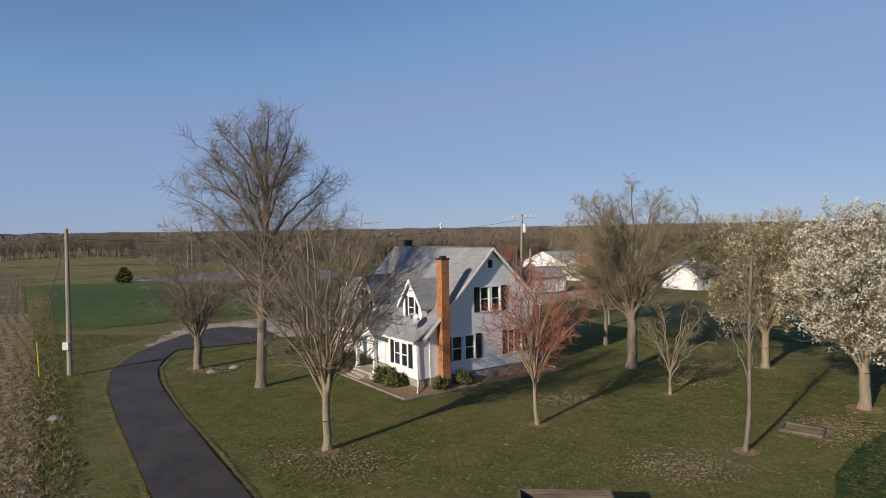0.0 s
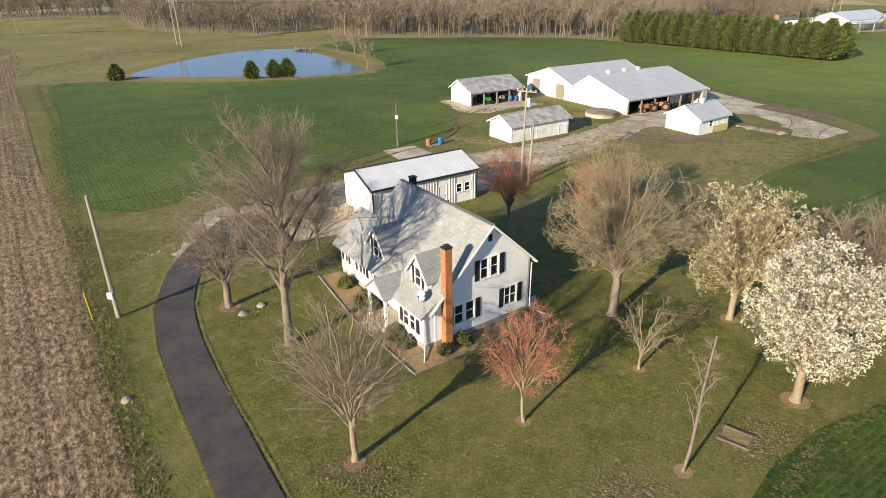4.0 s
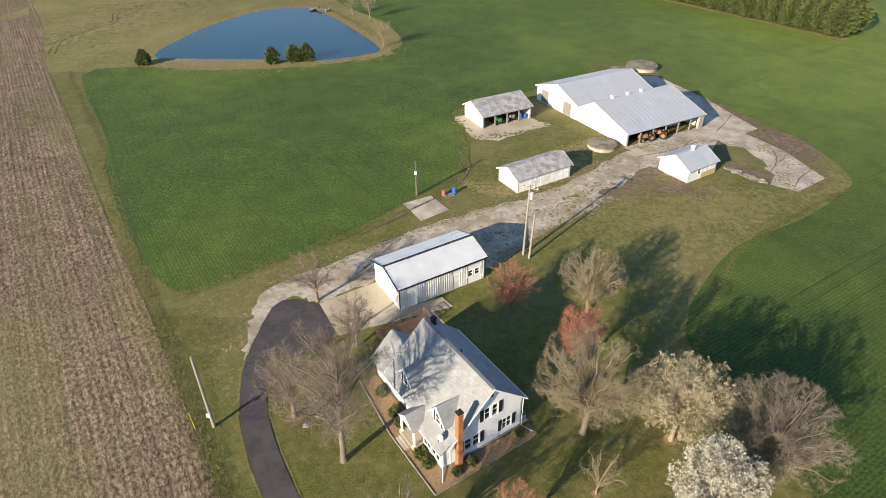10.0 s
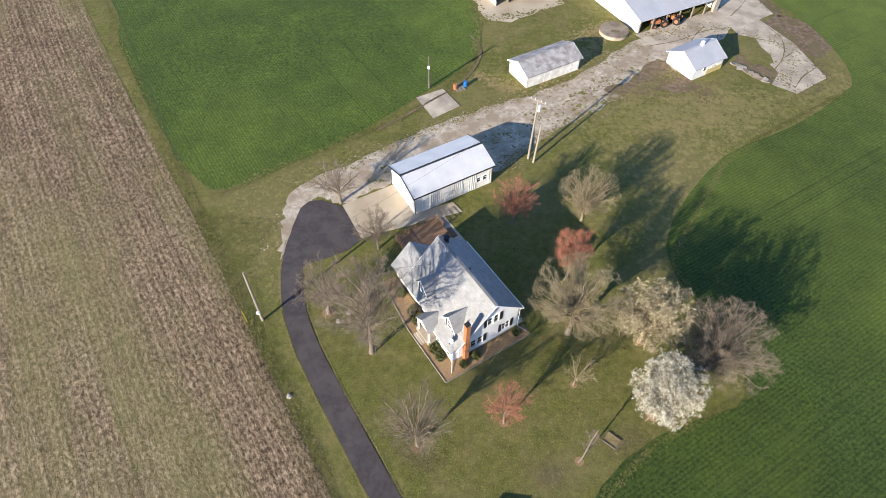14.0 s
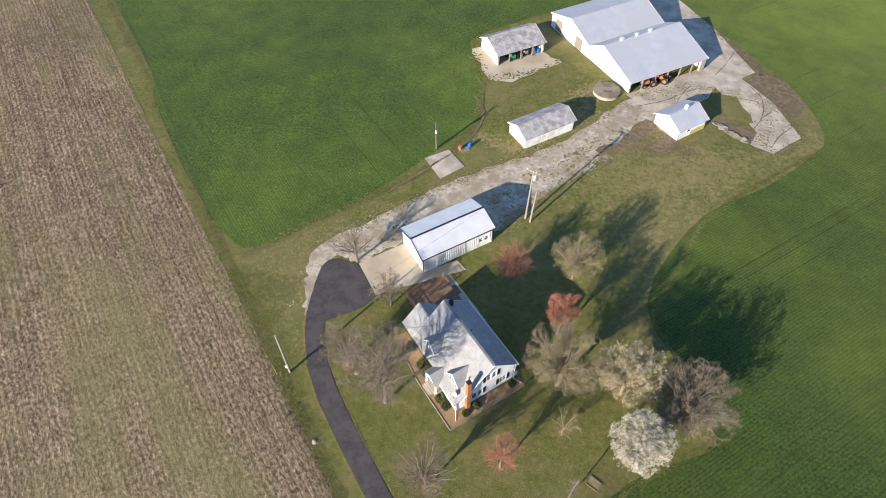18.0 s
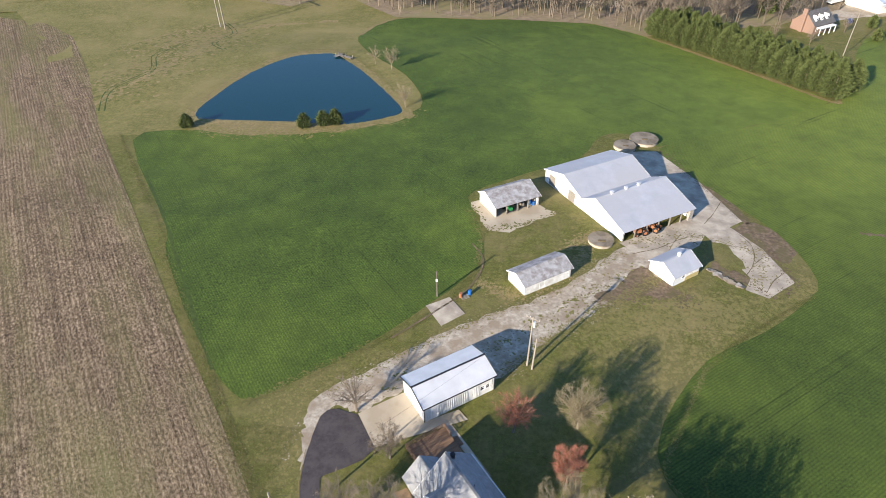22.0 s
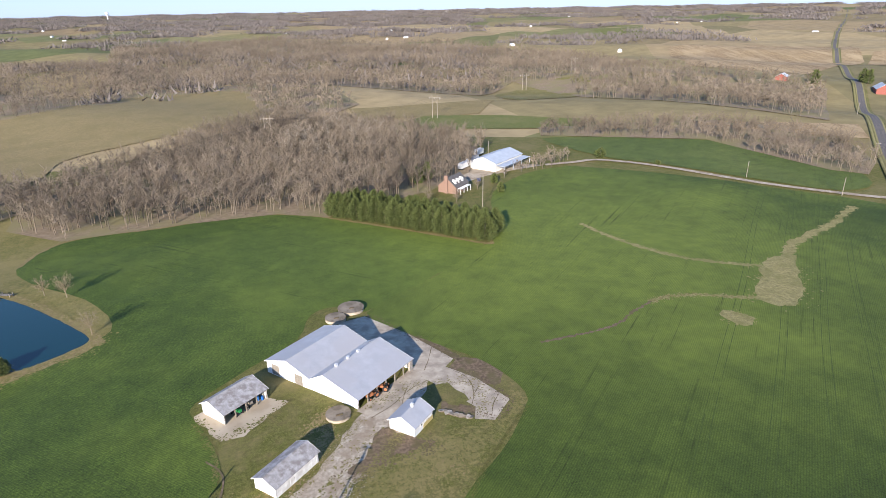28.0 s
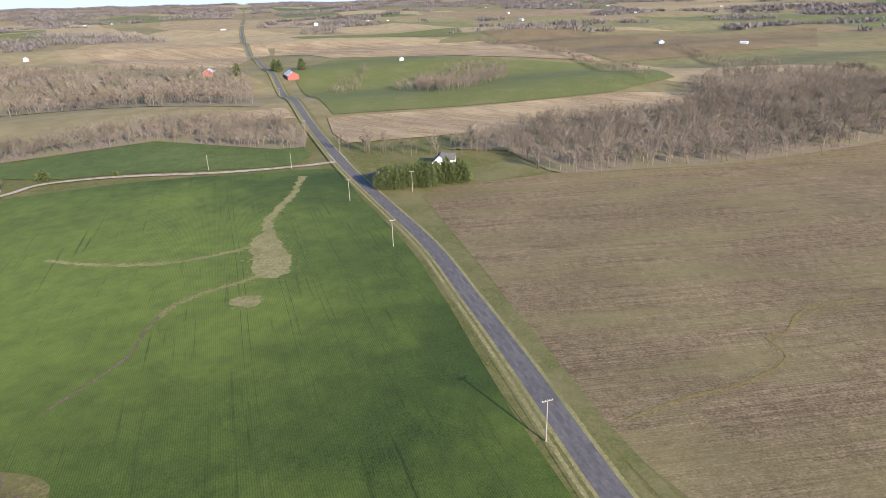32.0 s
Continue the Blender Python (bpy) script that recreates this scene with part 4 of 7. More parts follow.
class Wall:
    """A wall of a building in its own plane: u along it, z up, outward normal to the right of u."""

    def __init__(self, owner, x, y, turn, thick=0.15):
        self.owner, self.m, self.t = owner, pose(x, y, 0, 0, 0, turn), thick
        self.k = 0.0 if thick > 0.05 else -0.085      # glass sits before a solid body

    def build(self, length, z0, z1, material, holes=(), gable=None, label=""):
        bm = bmesh.new()
        panel(bm, 0, length, z0, z1, holes, lambda b, a, c, d, e: box(b, a, c, 0, self.t, d, e))
        if gable:
            prism(bm, gable, 0, self.t, "y")
        self.ob = part("wall", turned(bm, self.m), material, self.owner, label)
        return self

    def window(self, u0, u1, z0, z1, shutters=0.0, bars=1, frame_w=0.07):
        w = boxes((u0 - frame_w, u1 + frame_w, -0.04, 0.05, z1, z1 + frame_w * 1.3), (u0 - frame_w * 1.4, u1 + frame_w * 1.4, -0.07, 0.05, z0 - frame_w, z0),
                  (u0 - frame_w, u0, -0.04, 0.05, z0, z1), (u1, u1 + frame_w, -0.04, 0.05, z0, z1))
        win = part("window", turned(w, self.m), TRIM, self.owner)
        zm = (z0 + z1) / 2
        cells = [u0 + (u1 - u0) * k / bars for k in range(bars + 1)]
        for a, b in zip(cells, cells[1:]):
            k = self.k
            part("sash", turned(boxes((a, b, 0.03 + k, 0.06 + k, zm - 0.025, zm + 0.025), (a, a + 0.04, 0.03 + k, 0.06 + k, z0, z1), (b - 0.04, b, 0.03 + k, 0.06 + k, z0, z1)), self.m), TRIM, win)
            part("pane", turned(boxes((a + 0.02, b - 0.02, 0.07 + k, 0.08 + k, z0, z1)), self.m), GLASS, win)
        if shutters:
            for s in (u0 - frame_w - 0.02 - shutters, u1 + frame_w + 0.02):
                sb = boxes((s, s + shutters, -0.045, -0.003, z0 - 0.03, z1 + 0.05))
                for k in range(2):
                    h = (z1 - z0) / 2
                    box(sb, s + 0.05, s + shutters - 0.05, -0.055, -0.045, z0 + k * h + 0.06, z0 + (k + 1) * h - 0.04)
                part("shutter", turned(sb, self.m), SHUTTER, self.owner)

    def door(self, u0, u1, z1, material, z0=0.0, label=""):
        fr = boxes((u0 - 0.08, u0, -0.03, 0.05, z0, z1), (u1, u1 + 0.08, -0.03, 0.05, z0, z1), (u0 - 0.08, u1 + 0.08, -0.03, 0.05, z1, z1 + 0.09))
        d = part("door", turned(boxes((u0, u1, 0.02, 0.07, z0, z1)), self.m), material, self.owner, label)
        part("door_frame", turned(fr, self.m), TRIM, d)
        part("handle", turned(boxes((u1 - 0.14, u1 - 0.09, -0.04, 0.02, z0 + 0.95, z0 + 1.05)), self.m), DARKTRIM, d)


def slope(owner, x_lo, z_lo, x_hi, z_hi, y0, y1, material, thick=0.10, name="roof", label="", ribs=0.0, rib_mat=None):
    """One pitch of a roof, from the eave up to the ridge, drawn out along y."""
    d = Vector((x_hi - x_lo, 0, z_hi - z_lo)).normalized()
    n = Vector((-d.z, 0, d.x)) if d.x > 0 else Vector((d.z, 0, -d.x))
    n *= thick
    bm = bmesh.new()
    prism(bm, [(x_lo, z_lo), (x_hi, z_hi), (x_hi + n.x, z_hi + n.z), (x_lo + n.x, z_lo + n.z)], y0, y1, "y")
    ob = part(name, bm, material, owner, label)
    uv_slope(ob, "y")
    if ribs:
        rb = bmesh.new()
        y = y0 + ribs / 2
        m = n * 1.0
        k = n.normalized() * 0.035
        while y < y1:
            prism(rb, [(x_lo + m.x, z_lo + m.z), (x_hi + m.x, z_hi + m.z), (x_hi + m.x + k.x, z_hi + m.z + k.z), (x_lo + m.x + k.x, z_lo + m.z + k.z)], y - 0.03, y + 0.03, "y")
            y += ribs
        part("roof_rib", rb, rib_mat or material, ob)
    return ob


def rake(owner, x0, z0, x1, z1, y, material, w=0.16, t=0.05, name="rake_board"):
    bm = bmesh.new()
    prism(bm, [(x0, z0 - w), (x1, z1 - w), (x1, z1), (x0, z0)], y, y + t, "y")
    part(name, bm, material, owner)


TURN = 37.5


def farmhouse():
    h = thing("farmhouse", -1.42, 31.84, 0, TURN, "white lap-sided farmhouse with grey shingle roof and brick chimney", "house")
    L = 10.1
    # foundation and walls; local x runs along the chimney gable, y along the ridge
    part("foundation", boxes((0.85, 8.35, 0.06, L - 0.05, -0.3, 0.45), (0.85, 5.0, L - 0.05, 12.8, -0.3, 0.45)), STONE, h, "grey block foundation")
    g = Wall(h, 0.8, 0, 0)
    g.build(7.6, 0.45, 3.0, SIDING, [(1.5, 2.15, 1.15, 2.45), (2.35, 3.0, 1.15, 2.45), (5.5, 6.5, 1.15, 2.45)],
            None)
    up = Wall(h, 0.8, 0, 0)
    bm = bmesh.new()
    panel(bm, 0, 7.6, 3.0, 4.08, [(3.5, 4.1, 3.72, 4.08), (4.3, 4.9, 3.72, 4.08)], lambda b, a, c, d, e: box(b, max(a, 1.05 if d >= 3 else a), c, 0, 0.15, d, e))
    prism(bm, [(0, 3.0), (1.05, 3.0), (1.05, 4.08)], 0, 0.15)
    for a, c in ((0.98, 3.5), (4.1, 4.3), (4.9, 7.6)):
        lo, hi = 4.08, 5.05
        top = lambda u: min(3.0 + u * 1.0, 7.2 - (u - 4.2) * 0.92)
        prism(bm, [p for p in [(a, lo), (c, lo), (c, min(hi, top(c))), (a if top(a) > lo else a, min(hi, top(a)))] if True][:4] if a > 1.0 or c < 1 else [(1.08, lo), (c, lo), (c, hi), (2.05, hi)], 0, 0.15) if a != 4.9 else prism(bm, [(a, lo), (c, lo), (6.54, hi), (a, hi)], 0, 0.15)
    prism(bm, [(2.05, 5.05), (6.54, 5.05), (4.2, 7.2)], 0, 0.15)
    part("wall", turned(bm, up.m), SIDING, h)
    for u in (1.5, 2.35):
        g.window(u, u + 0.65, 1.15, 2.45)
    for u in (3.5, 4.3):
        up.window(u, u + 0.6, 3.72, 5.05)
    g.window(5.5, 6.5, 1.15, 2.45, 0.36, 2)
    for wl, ua, ub, za, zb in ((g, 1.02, 1.38, 1.12, 2.5), (g, 3.12, 3.48, 1.12, 2.5), (up, 3.02, 3.38, 3.69, 5.1), (up, 5.02, 5.38, 3.69, 5.1)):
        part("shutter", turned(boxes((ua, ub, -0.045, -0.003, za, zb), (ua + 0.05, ub - 0.05, -0.055, -0.045, za + 0.06, za + 0.62), (ua + 0.05, ub - 0.05, -0.055, -0.045, za + 0.7, zb - 0.06)), wl.m), SHUTTER, h)
    part("gable_vent", boxes((4.85, 5.15, -0.03, 0.0, 6.15, 6.6)), SHUTTER, h)
    Wall(h, 8.4, 0, 90).build(L, 0.45, 4.05, SIDING, [(2, 2.9, 1.2, 2.5), (6, 6.9, 1.2, 2.5)]).window(2, 2.9, 1.2, 2.5)
    rear = Wall(h, 8.4, L, 180).build(7.6, 0.45, 3.0, SIDING, [], [(0, 3.0), (7.6, 3.0), (3.4, 7.15), (0, 4.05)])
    west = Wall(h, 0.8, 12.8, -90)
    west.build(12.8, 0.45, 2.75, SIDING, [(0.7, 1.25, 1.3, 2.3), (2.9, 3.4, 1.3, 2.35), (3.5, 4.0, 1.3, 2.35), (6.2, 6.7, 1.5, 2.3), (8.0, 8.9, 0.45, 2.45), (10.2, 10.85, 1.1, 2.35), (10.95, 11.6, 1.1, 2.35)])
    west.window(0.7, 1.25, 1.3, 2.3, 0.28)
    west.window(2.9, 4.0, 1.3, 2.35, 0.32, 2)
    west.window(6.2, 6.7, 1.5, 2.3)
    west.window(10.2, 11.6, 1.1, 2.35, 0.36, 2)
    west.door(8.0, 8.9, 2.45, PAINT, 0.45, "white panelled front door")
    Wall(h, 5.0, 12.8, 180).build(4.2, 0.45, 2.75, SIDING, [], [(0, 2.75), (4.2, 2.75), (2.1, 4.75)])
    Wall(h, 5.0, L, 90).build(2.7, 0.45, 2.75, SIDING)
    # roofs
    slope(h, 0.30, 2.52, 5.0, 7.22, -0.30, L + 0.3, SHINGLE, label="grey asphalt shingle pitch with tree shadows")
    slope(h, 8.62, 3.90, 5.0, 7.22, -0.30, L + 0.3, SHINGLE)
    slope(h, 0.35, 2.35, 2.9, 4.78, 8.0, 13.1, SHINGLE)
    slope(h, 5.4, 2.38, 2.9, 4.78, 8.6, 13.1, SHINGLE)
    part("ridge_cap", boxes((4.85, 5.15, -0.30, L + 0.3, 7.27, 7.33)), SHINGLE, h)
    for y in (-0.34, L + 0.29):
        rake(h, 0.28, 2.62, 5.0, 7.32, y, TRIM)
        rake(h, 5.0, 7.32, 8.64, 4.0, y, TRIM)
    # bump-out with its low roof
    part("bay", boxes((0.05, 0.8, 0.05, 3.1, 0.45, 2.5)), SIDING, h)
    bay = Wall(h, 0.045, 3.1, -90, 0.01)
    bay.window(0.75, 1.35, 1.0, 2.2)
    bay.window(1.5, 2.1, 1.0, 2.2)
    for ua in (0.3, 2.22):
        part("shutter", turned(boxes((ua, ua + 0.34, -0.05, -0.003, 0.97, 2.25)), bay.m), SHUTTER, h)
    part("foundation", boxes((0.08, 0.82, 0.1, 3.05, -0.2, 0.45)), STONE, h)
    slope(h, -0.25, 2.42, 1.4, 3.55, -0.15, 3.35, SHINGLE)
    # two gabled dormers
    for y in (2.1, 7.4):
        d = part("dormer", bmesh_gable(1.05, 2.75, y, 1.0, 3.3, 4.15, 5.5), SIDING, h, "small gabled dormer with a sash window")
        for s in (-1, 1):
            bm = bmesh.new()
            prism(bm, [(y + s * 1.25, 3.95), (y, 5.52), (y, 5.62), (y + s * 1.25, 4.06)], 0.85, 3.5, "x")
            uv_slope(part("dormer_roof", bm, SHINGLE, d), "x")
            bm = bmesh.new()
            prism(bm, [(y + s * 1.27, 3.86), (y, 5.42), (y, 5.62), (y + s * 1.27, 4.06)], 0.80, 0.85, "x")
            part("rake_board", bm, TRIM, d)
        dw = Wall(h, 1.045, y + 0.5, -90, 0.01)
        dw.window(0.18, 0.82, 3.45, 4.6, 0.24)
    # entry porch
    pz = 2.45
    for s in (-1, 1):
        bm = bmesh.new()
        prism(bm, [(4.35 + s * 1.25, pz - 0.03), (4.35, pz + 1.0), (4.35, pz + 1.1), (4.35 + s * 1.25, pz + 0.08)], -0.95, 1.9, "x")
        uv_slope(part("porch_roof", bm, SHINGLE, h), "x")
    bm = bmesh.new()
    prism(bm, [(3.2, pz - 0.1), (5.5, pz - 0.1), (5.5, pz), (4.35, pz + 0.93), (3.2, pz)], -0.86, -0.78, "x")
    part("porch_gable", bm, SIDING, h)
    for y in (3.3, 5.4):
        part("porch_post", boxes((-0.82, -0.66, y - 0.08, y + 0.08, 0.35, pz - 0.1), (-0.86, -0.62, y - 0.12, y + 0.12, 0.35, 0.47)), TRIM, h)
    part("porch_floor", boxes((-0.95, 0.8, 3.1, 5.6, -0.1, 0.36)), CONCRETE, h)
    for k in range(2):
        part("step", boxes((-1.25 - 0.32 * k, -0.95 - 0.32 * k, 3.6, 5.2, -0.1, 0.24 - 0.12 * k)), CONCRETE, h)
    # chimney
    ch = part("chimney", boxes((1.31, 1.79, -0.47, -0.005, -0.2, 6.75)), BRICK, h, "tall orange brick chimney")
    part("chimney_cap", boxes((1.27, 1.83, -0.51, 0.02, 6.75, 6.83), (1.4, 1.7, -0.38, -0.12, 6.83, 6.95)), DARKTRIM, ch)
    rows = bmesh.new()
    for k in range(86):
        z = -0.2 + k * 0.0808
        box(rows, 1.303, 1.797, -0.477, 0.0, z + 0.008, z + 0.074)
    part("brick_course", rows, BRICK, ch)
    part("rear_chimney", boxes((5.25, 5.65, 9.3, 9.7, 6.2, 7.62), (5.2, 5.7, 9.25, 9.75, 7.62, 7.7)), SHUTTER, h)
    for x, y in ((5.5, 5.1), (2.4, 0.9)):
        bm = bmesh.new()
        z = 7.22 - abs(x - 5) * 0.96
        tube(bm, (x, y, z - 0.1), (x, y, z + 0.45), 0.06, 0.06)
        part("vent_pipe", bm, DARKTRIM, h)
    # satellite dish on the low roof
    aim = Vector((-0.62, -0.72, 0.52)).to_track_quat("Z", "Y").to_matrix().to_4x4()
    bm = bmesh.new()
    bmesh.ops.create_uvsphere(bm, u_segments=20, v_segments=24, radius=0.72)
    bmesh.ops.delete(bm, geom=[v for v in bm.verts if v.co.z > -0.62], context="VERTS")
    bmesh.ops.translate(bm, verts=bm.verts[:], vec=(0, 0, 0.72))
    bmesh.ops.solidify(bm, geom=bm.faces[:], thickness=0.02)
    turned(bm, Matrix.Translation((0.25, 0.75, 3.55)) @ aim)
    feed = bmesh.new()
    tube(feed, (0, -0.45, 0.12), (0, -0.05, 0.55), 0.015, 0.015, 5)
    box(feed, -0.05, 0.05, -0.1, 0.02, 0.5, 0.62)
    mast = bmesh.new()
    tube(mast, (0.45, 0.75, 2.8), (0.35, 0.8, 3.55), 0.03, 0.03, 6)
    part("dish_mast", mast, CONCRETE, h)
    part("dish_feed", turned(feed, Matrix.Translation((0.25, 0.75, 3.55)) @ aim), DARKTRIM, h)
    part("satellite_dish", bm, BARNROOF, h, "grey satellite dish")
    # gutters and downspouts
    part("gutter", boxes((-0.34, -0.24, -0.15, 3.35, 2.40, 2.50)), TRIM, h)
    part("gutter", boxes((8.74, 8.85, -0.3, L + 0.3, 3.72, 3.83)), TRIM, h)
    for pts in (((-0.1, -0.05, 2.4), (0.0, -0.05, 0.25), (-0.6, -0.9, 0.08)), ((8.5, -0.08, 3.7), (8.5, -0.08, 0.25), (9.0, -1.1, 0.08))):
        bm = bmesh.new()
        for a, b in zip(pts, pts[1:]):
            tube(bm, a, b, 0.038, 0.038, 6)
        part("downspout", bm, TRIM, h)
    return h


def bmesh_gable(x0, x1, yc, half, z0, z1, zr):
    bm = bmesh.new()
    prism(bm, [(yc - half, z0), (yc + half, z0), (yc + half, z1), (yc, zr), (yc - half, z1)], x0, x1, "x")
    return bm


farmhouse()


def garage():
    g = thing("garage", -7.55, 52.35, 0, 35.0, "white metal garage with ribbed siding and dark trim", "garage")
    # local x along the long wall, y back
    L, W, E, R = 11.5, 6.3, 3.15, 4.25
    f = Wall(g, 0, 0, 0).build(L, 0, E, PAINT, [(1.15, 2.05, 0.02, 2.05), (7.0, 7.9, 0.02, 2.05), (9.1, 9.75, 1.1, 1.9), (10.05, 10.7, 1.1, 1.9)])
    f.door(1.15, 2.05, 2.05, PAINT, 0.02, "white steel side door")
    f.door(7.0, 7.9, 2.05, PAINT, 0.02, "white steel side door")
    f.window(9.1, 9.75, 1.1, 1.9)
    f.window(10.05, 10.7, 1.1, 1.9)
    x = 0.15
    while x < L:
        if not any(a - 0.15 < x < b + 0.15 for a, b in ((1.15, 2.05), (7.0, 7.9), (9.1, 10.7))):
            part("siding_rib", boxes((x - 0.035, x + 0.035, -0.07, -0.002, 0.05, E - 0.03)), OLDPAINT, g)
        x += 0.3
    Wall(g, L, W, 180).build(L, 0, E, PAINT)
    Wall(g, L, 0, 90).build(W, 0, E, PAINT, [], [(0, E), (W, E), (W / 2, R)])
    wl = Wall(g, 0, W, -90).build(W, 0, E, PAINT, [(1.5, 4.9, 0.02, 2.5)], [(0, E), (W, E), (W / 2, R)])
    d = part("overhead_door", turned(boxes(*[(1.5, 4.9, 0.03, 0.07, 0.02 + 0.62 * k, 0.60 + 0.62 * k) for k in range(4)]), wl.m), PAINT, g, "white sectional overhead door")
    # roof, ridge along x
    for s in (0, 1):
        bm = bmesh.new()
        y_e = -0.25 if s == 0 else W + 0.25
        prism(bm, [(y_e, E - 0.06), (W / 2, R), (W / 2, R + 0.08), (y_e, E + 0.02)], -0.25, L + 0.25, "x")
        ro = part("roof", bm, METALROOF, g, "white ribbed metal roof pitch")
        rb = bmesh.new()
        k = -0.1
        while k < L + 0.2:
            prism(rb, [(y_e, E + 0.02), (W / 2, R + 0.08), (W / 2, R + 0.10), (y_e, E + 0.040)], k, k + 0.045, "x")
            k += 0.46
        part("roof_rib", rb, METALROOF, ro)
        for e in (-0.29, L + 0.22):
            rb = bmesh.new()
            prism(rb, [(y_e, E - 0.16), (W / 2, R - 0.08), (W / 2, R + 0.125), (y_e, E + 0.065)], e, e + 0.07, "x")
            part("rake_trim", rb, DARKTRIM, ro)
        part("eave_trim", boxes((-0.29, L + 0.29, y_e - 0.06, y_e, E - 0.16, E + 0.03)), DARKTRIM, ro)
    part("ridge_cap", boxes((-0.29, L + 0.29, W / 2 - 0.14, W / 2 + 0.14, R + 0.07, R + 0.13)), DARKTRIM, g)
    for x, y in ((-0.03, -0.03), (L - 0.03, -0.03), (-0.03, W - 0.03), (L - 0.03, W - 0.03)):
        part("corner_trim", boxes((x, x + 0.09, y, y + 0.09, 0, E)), DARKTRIM, g)


garage()


def outbuilding(name, x, y, turn, L, W, E, R, wall, roof, label, category, front_open=False, door_specs=(), win_specs=(), rib=0.0, ridge=0.5, over=0.3, bays=4):
    """A plain gabled farm building: ridge along local x, front wall at y = 0."""
    b = thing(name, x, y, 0, turn, label, category)
    yr = W * ridge
    f = Wall(b, 0, 0, 0)
    if front_open:
        for k in range(bays + 1):
            px = min(max(L * k / bays, 0.1), L - 0.1)
            part("post", boxes((px - 0.1, px + 0.1, 0.0, 0.2, -0.7, E)), OLDWOOD, b)
        part("header", boxes((0, L, 0.02, 0.17, E - 0.35, E)), wall, b)
    else:
        f.build(L, -0.7, E, wall, [(u, u + w, 0.02, hgt) for u, w, hgt in door_specs] + [w[:4] for w in win_specs])
        for u, w, hgt in door_specs:
            f.door(u, u + w, hgt, OLDPAINT, 0.02)
        for w in win_specs:
            f.window(*w[:4])
    Wall(b, L, W, 180).build(L, -0.7, E, wall)
    gab = [(0, E), (W, E), (yr, R)]
    Wall(b, L, 0, 90).build(W, -0.7, E, wall, [], gab)
    left = Wall(b, 0, W, -90).build(W, -0.7, E, wall, [], [(0, E), (W, E), (W - yr, R)])
    for s in (0, 1):
        ye = -over if s == 0 else W + over
        run = yr if s == 0 else W - yr
        drop = (R - E) / run * over
        bm = bmesh.new()
        prism(bm, [(ye, E - drop), (yr, R), (yr, R + 0.09), (ye, E - drop + 0.09)], -over, L + over, "x")
        ro = part("roof", bm, roof, b)
        if rib:
            rb = bmesh.new()
            k = -over + 0.05
            while k < L + over - 0.05:
                prism(rb, [(ye, E - drop + 0.09), (yr, R + 0.09), (yr, R + 0.104), (ye, E - drop + 0.104)], k, k + 0.04, "x")
                k += rib
            part("roof_rib", rb, roof, ro)
        for e in (-over - 0.03, L + over - 0.02):
            bm = bmesh.new()
            prism(bm, [(ye, E - drop - 0.1), (yr, R - 0.1), (yr, R + 0.095), (ye, E - drop + 0.095)], e, e + 0.05, "x")
            part("rake_board", bm, TRIM, ro)
    part("ridge_cap", boxes((-over, L + over, yr - 0.15, yr + 0.15, R + 0.06, R + 0.13)), roof, b)
    return b, left, f


shed, sl, sf = outbuilding("storage_shed", 6.55, 79.6, 34.5, 9.9, 4.9, 2.15, 3.25, OLDPAINT, RUSTROOF, "white weathered storage shed with grey metal roof", "shed", False, [(3.2, 1.0, 1.9), (8.2, 1.2, 1.95)], rib=0.7)
mach, ml, mf = outbuilding("machine_shed", 1.2, 103.1, 31.0, 10.2, 6.9, 2.3, 3.75, OLDPAINT, RUSTROOF, "open-fronted white machine shed with stained roof", "shed", True, ridge=0.62)
milk, kl, kf = outbuilding("milk_house", 32.2, 84.0, 36.0, 6.3, 5.6, 2.1, 3.55, PAINT, BARNROOF, "small white milk house with metal roof", "shed", False, [(3.9, 0.95, 1.95)], [(2.0, 2.8, 0.95, 1.7)])
kl.window(1.1, 1.8, 0.9, 1.75)
kl.window(3.7, 4.4, 0.9, 1.75)
part("chimney", boxes((3.3, 3.75, 2.5, 2.95, 3.1, 4.1), (3.25, 3.8, 2.45, 3.0, 4.1, 4.2)), PAINT, milk)
part("block_wall", boxes((2.9, 6.35, -0.05, -0.003, 0, 0.9)), mottled("yellow_block", (0.42, 0.33, 0.13), (0.52, 0.42, 0.20), 3, 0.9), milk, "yellowed block base")

barn, bl, bf = outbuilding("barn", 25.4, 96.5, 31.5, 17.4, 13.2, 2.35, 4.75, PAINT, BARNROOF, "long white barn with open front and metal roof", "barn", True, rib=0.9, ridge=0.68, bays=6)
barn2, b2l, b2f = outbuilding("hay_barn", 18.5, 107.6, 31.5, 17.6, 13.0, 2.75, 4.8, PAINT, BARNROOF, "large white hay barn with metal roof", "barn", False, rib=0.9, ridge=0.5)
for u in (1.6, 8.6):
    door = part("sliding_door", turned(boxes((u, u + 2.2, -0.06, -0.003, 0.0, 2.45)), b2l.m), OLDWOOD, barn2, "grey boarded sliding door")
    part("door_track", turned(boxes((u - 0.2, u + 2.4, -0.08, -0.003, 2.47, 2.56)), b2l.m), TRIM, door)
for u in (3.5, 7.0, 10.2):
    part("roof_vent", boxes((u, u + 0.5, 8.7, 9.2, 4.4, 5.25), (u - 0.07, u + 0.57, 8.63, 9.27, 5.25, 5.33)), METALROOF, barn)


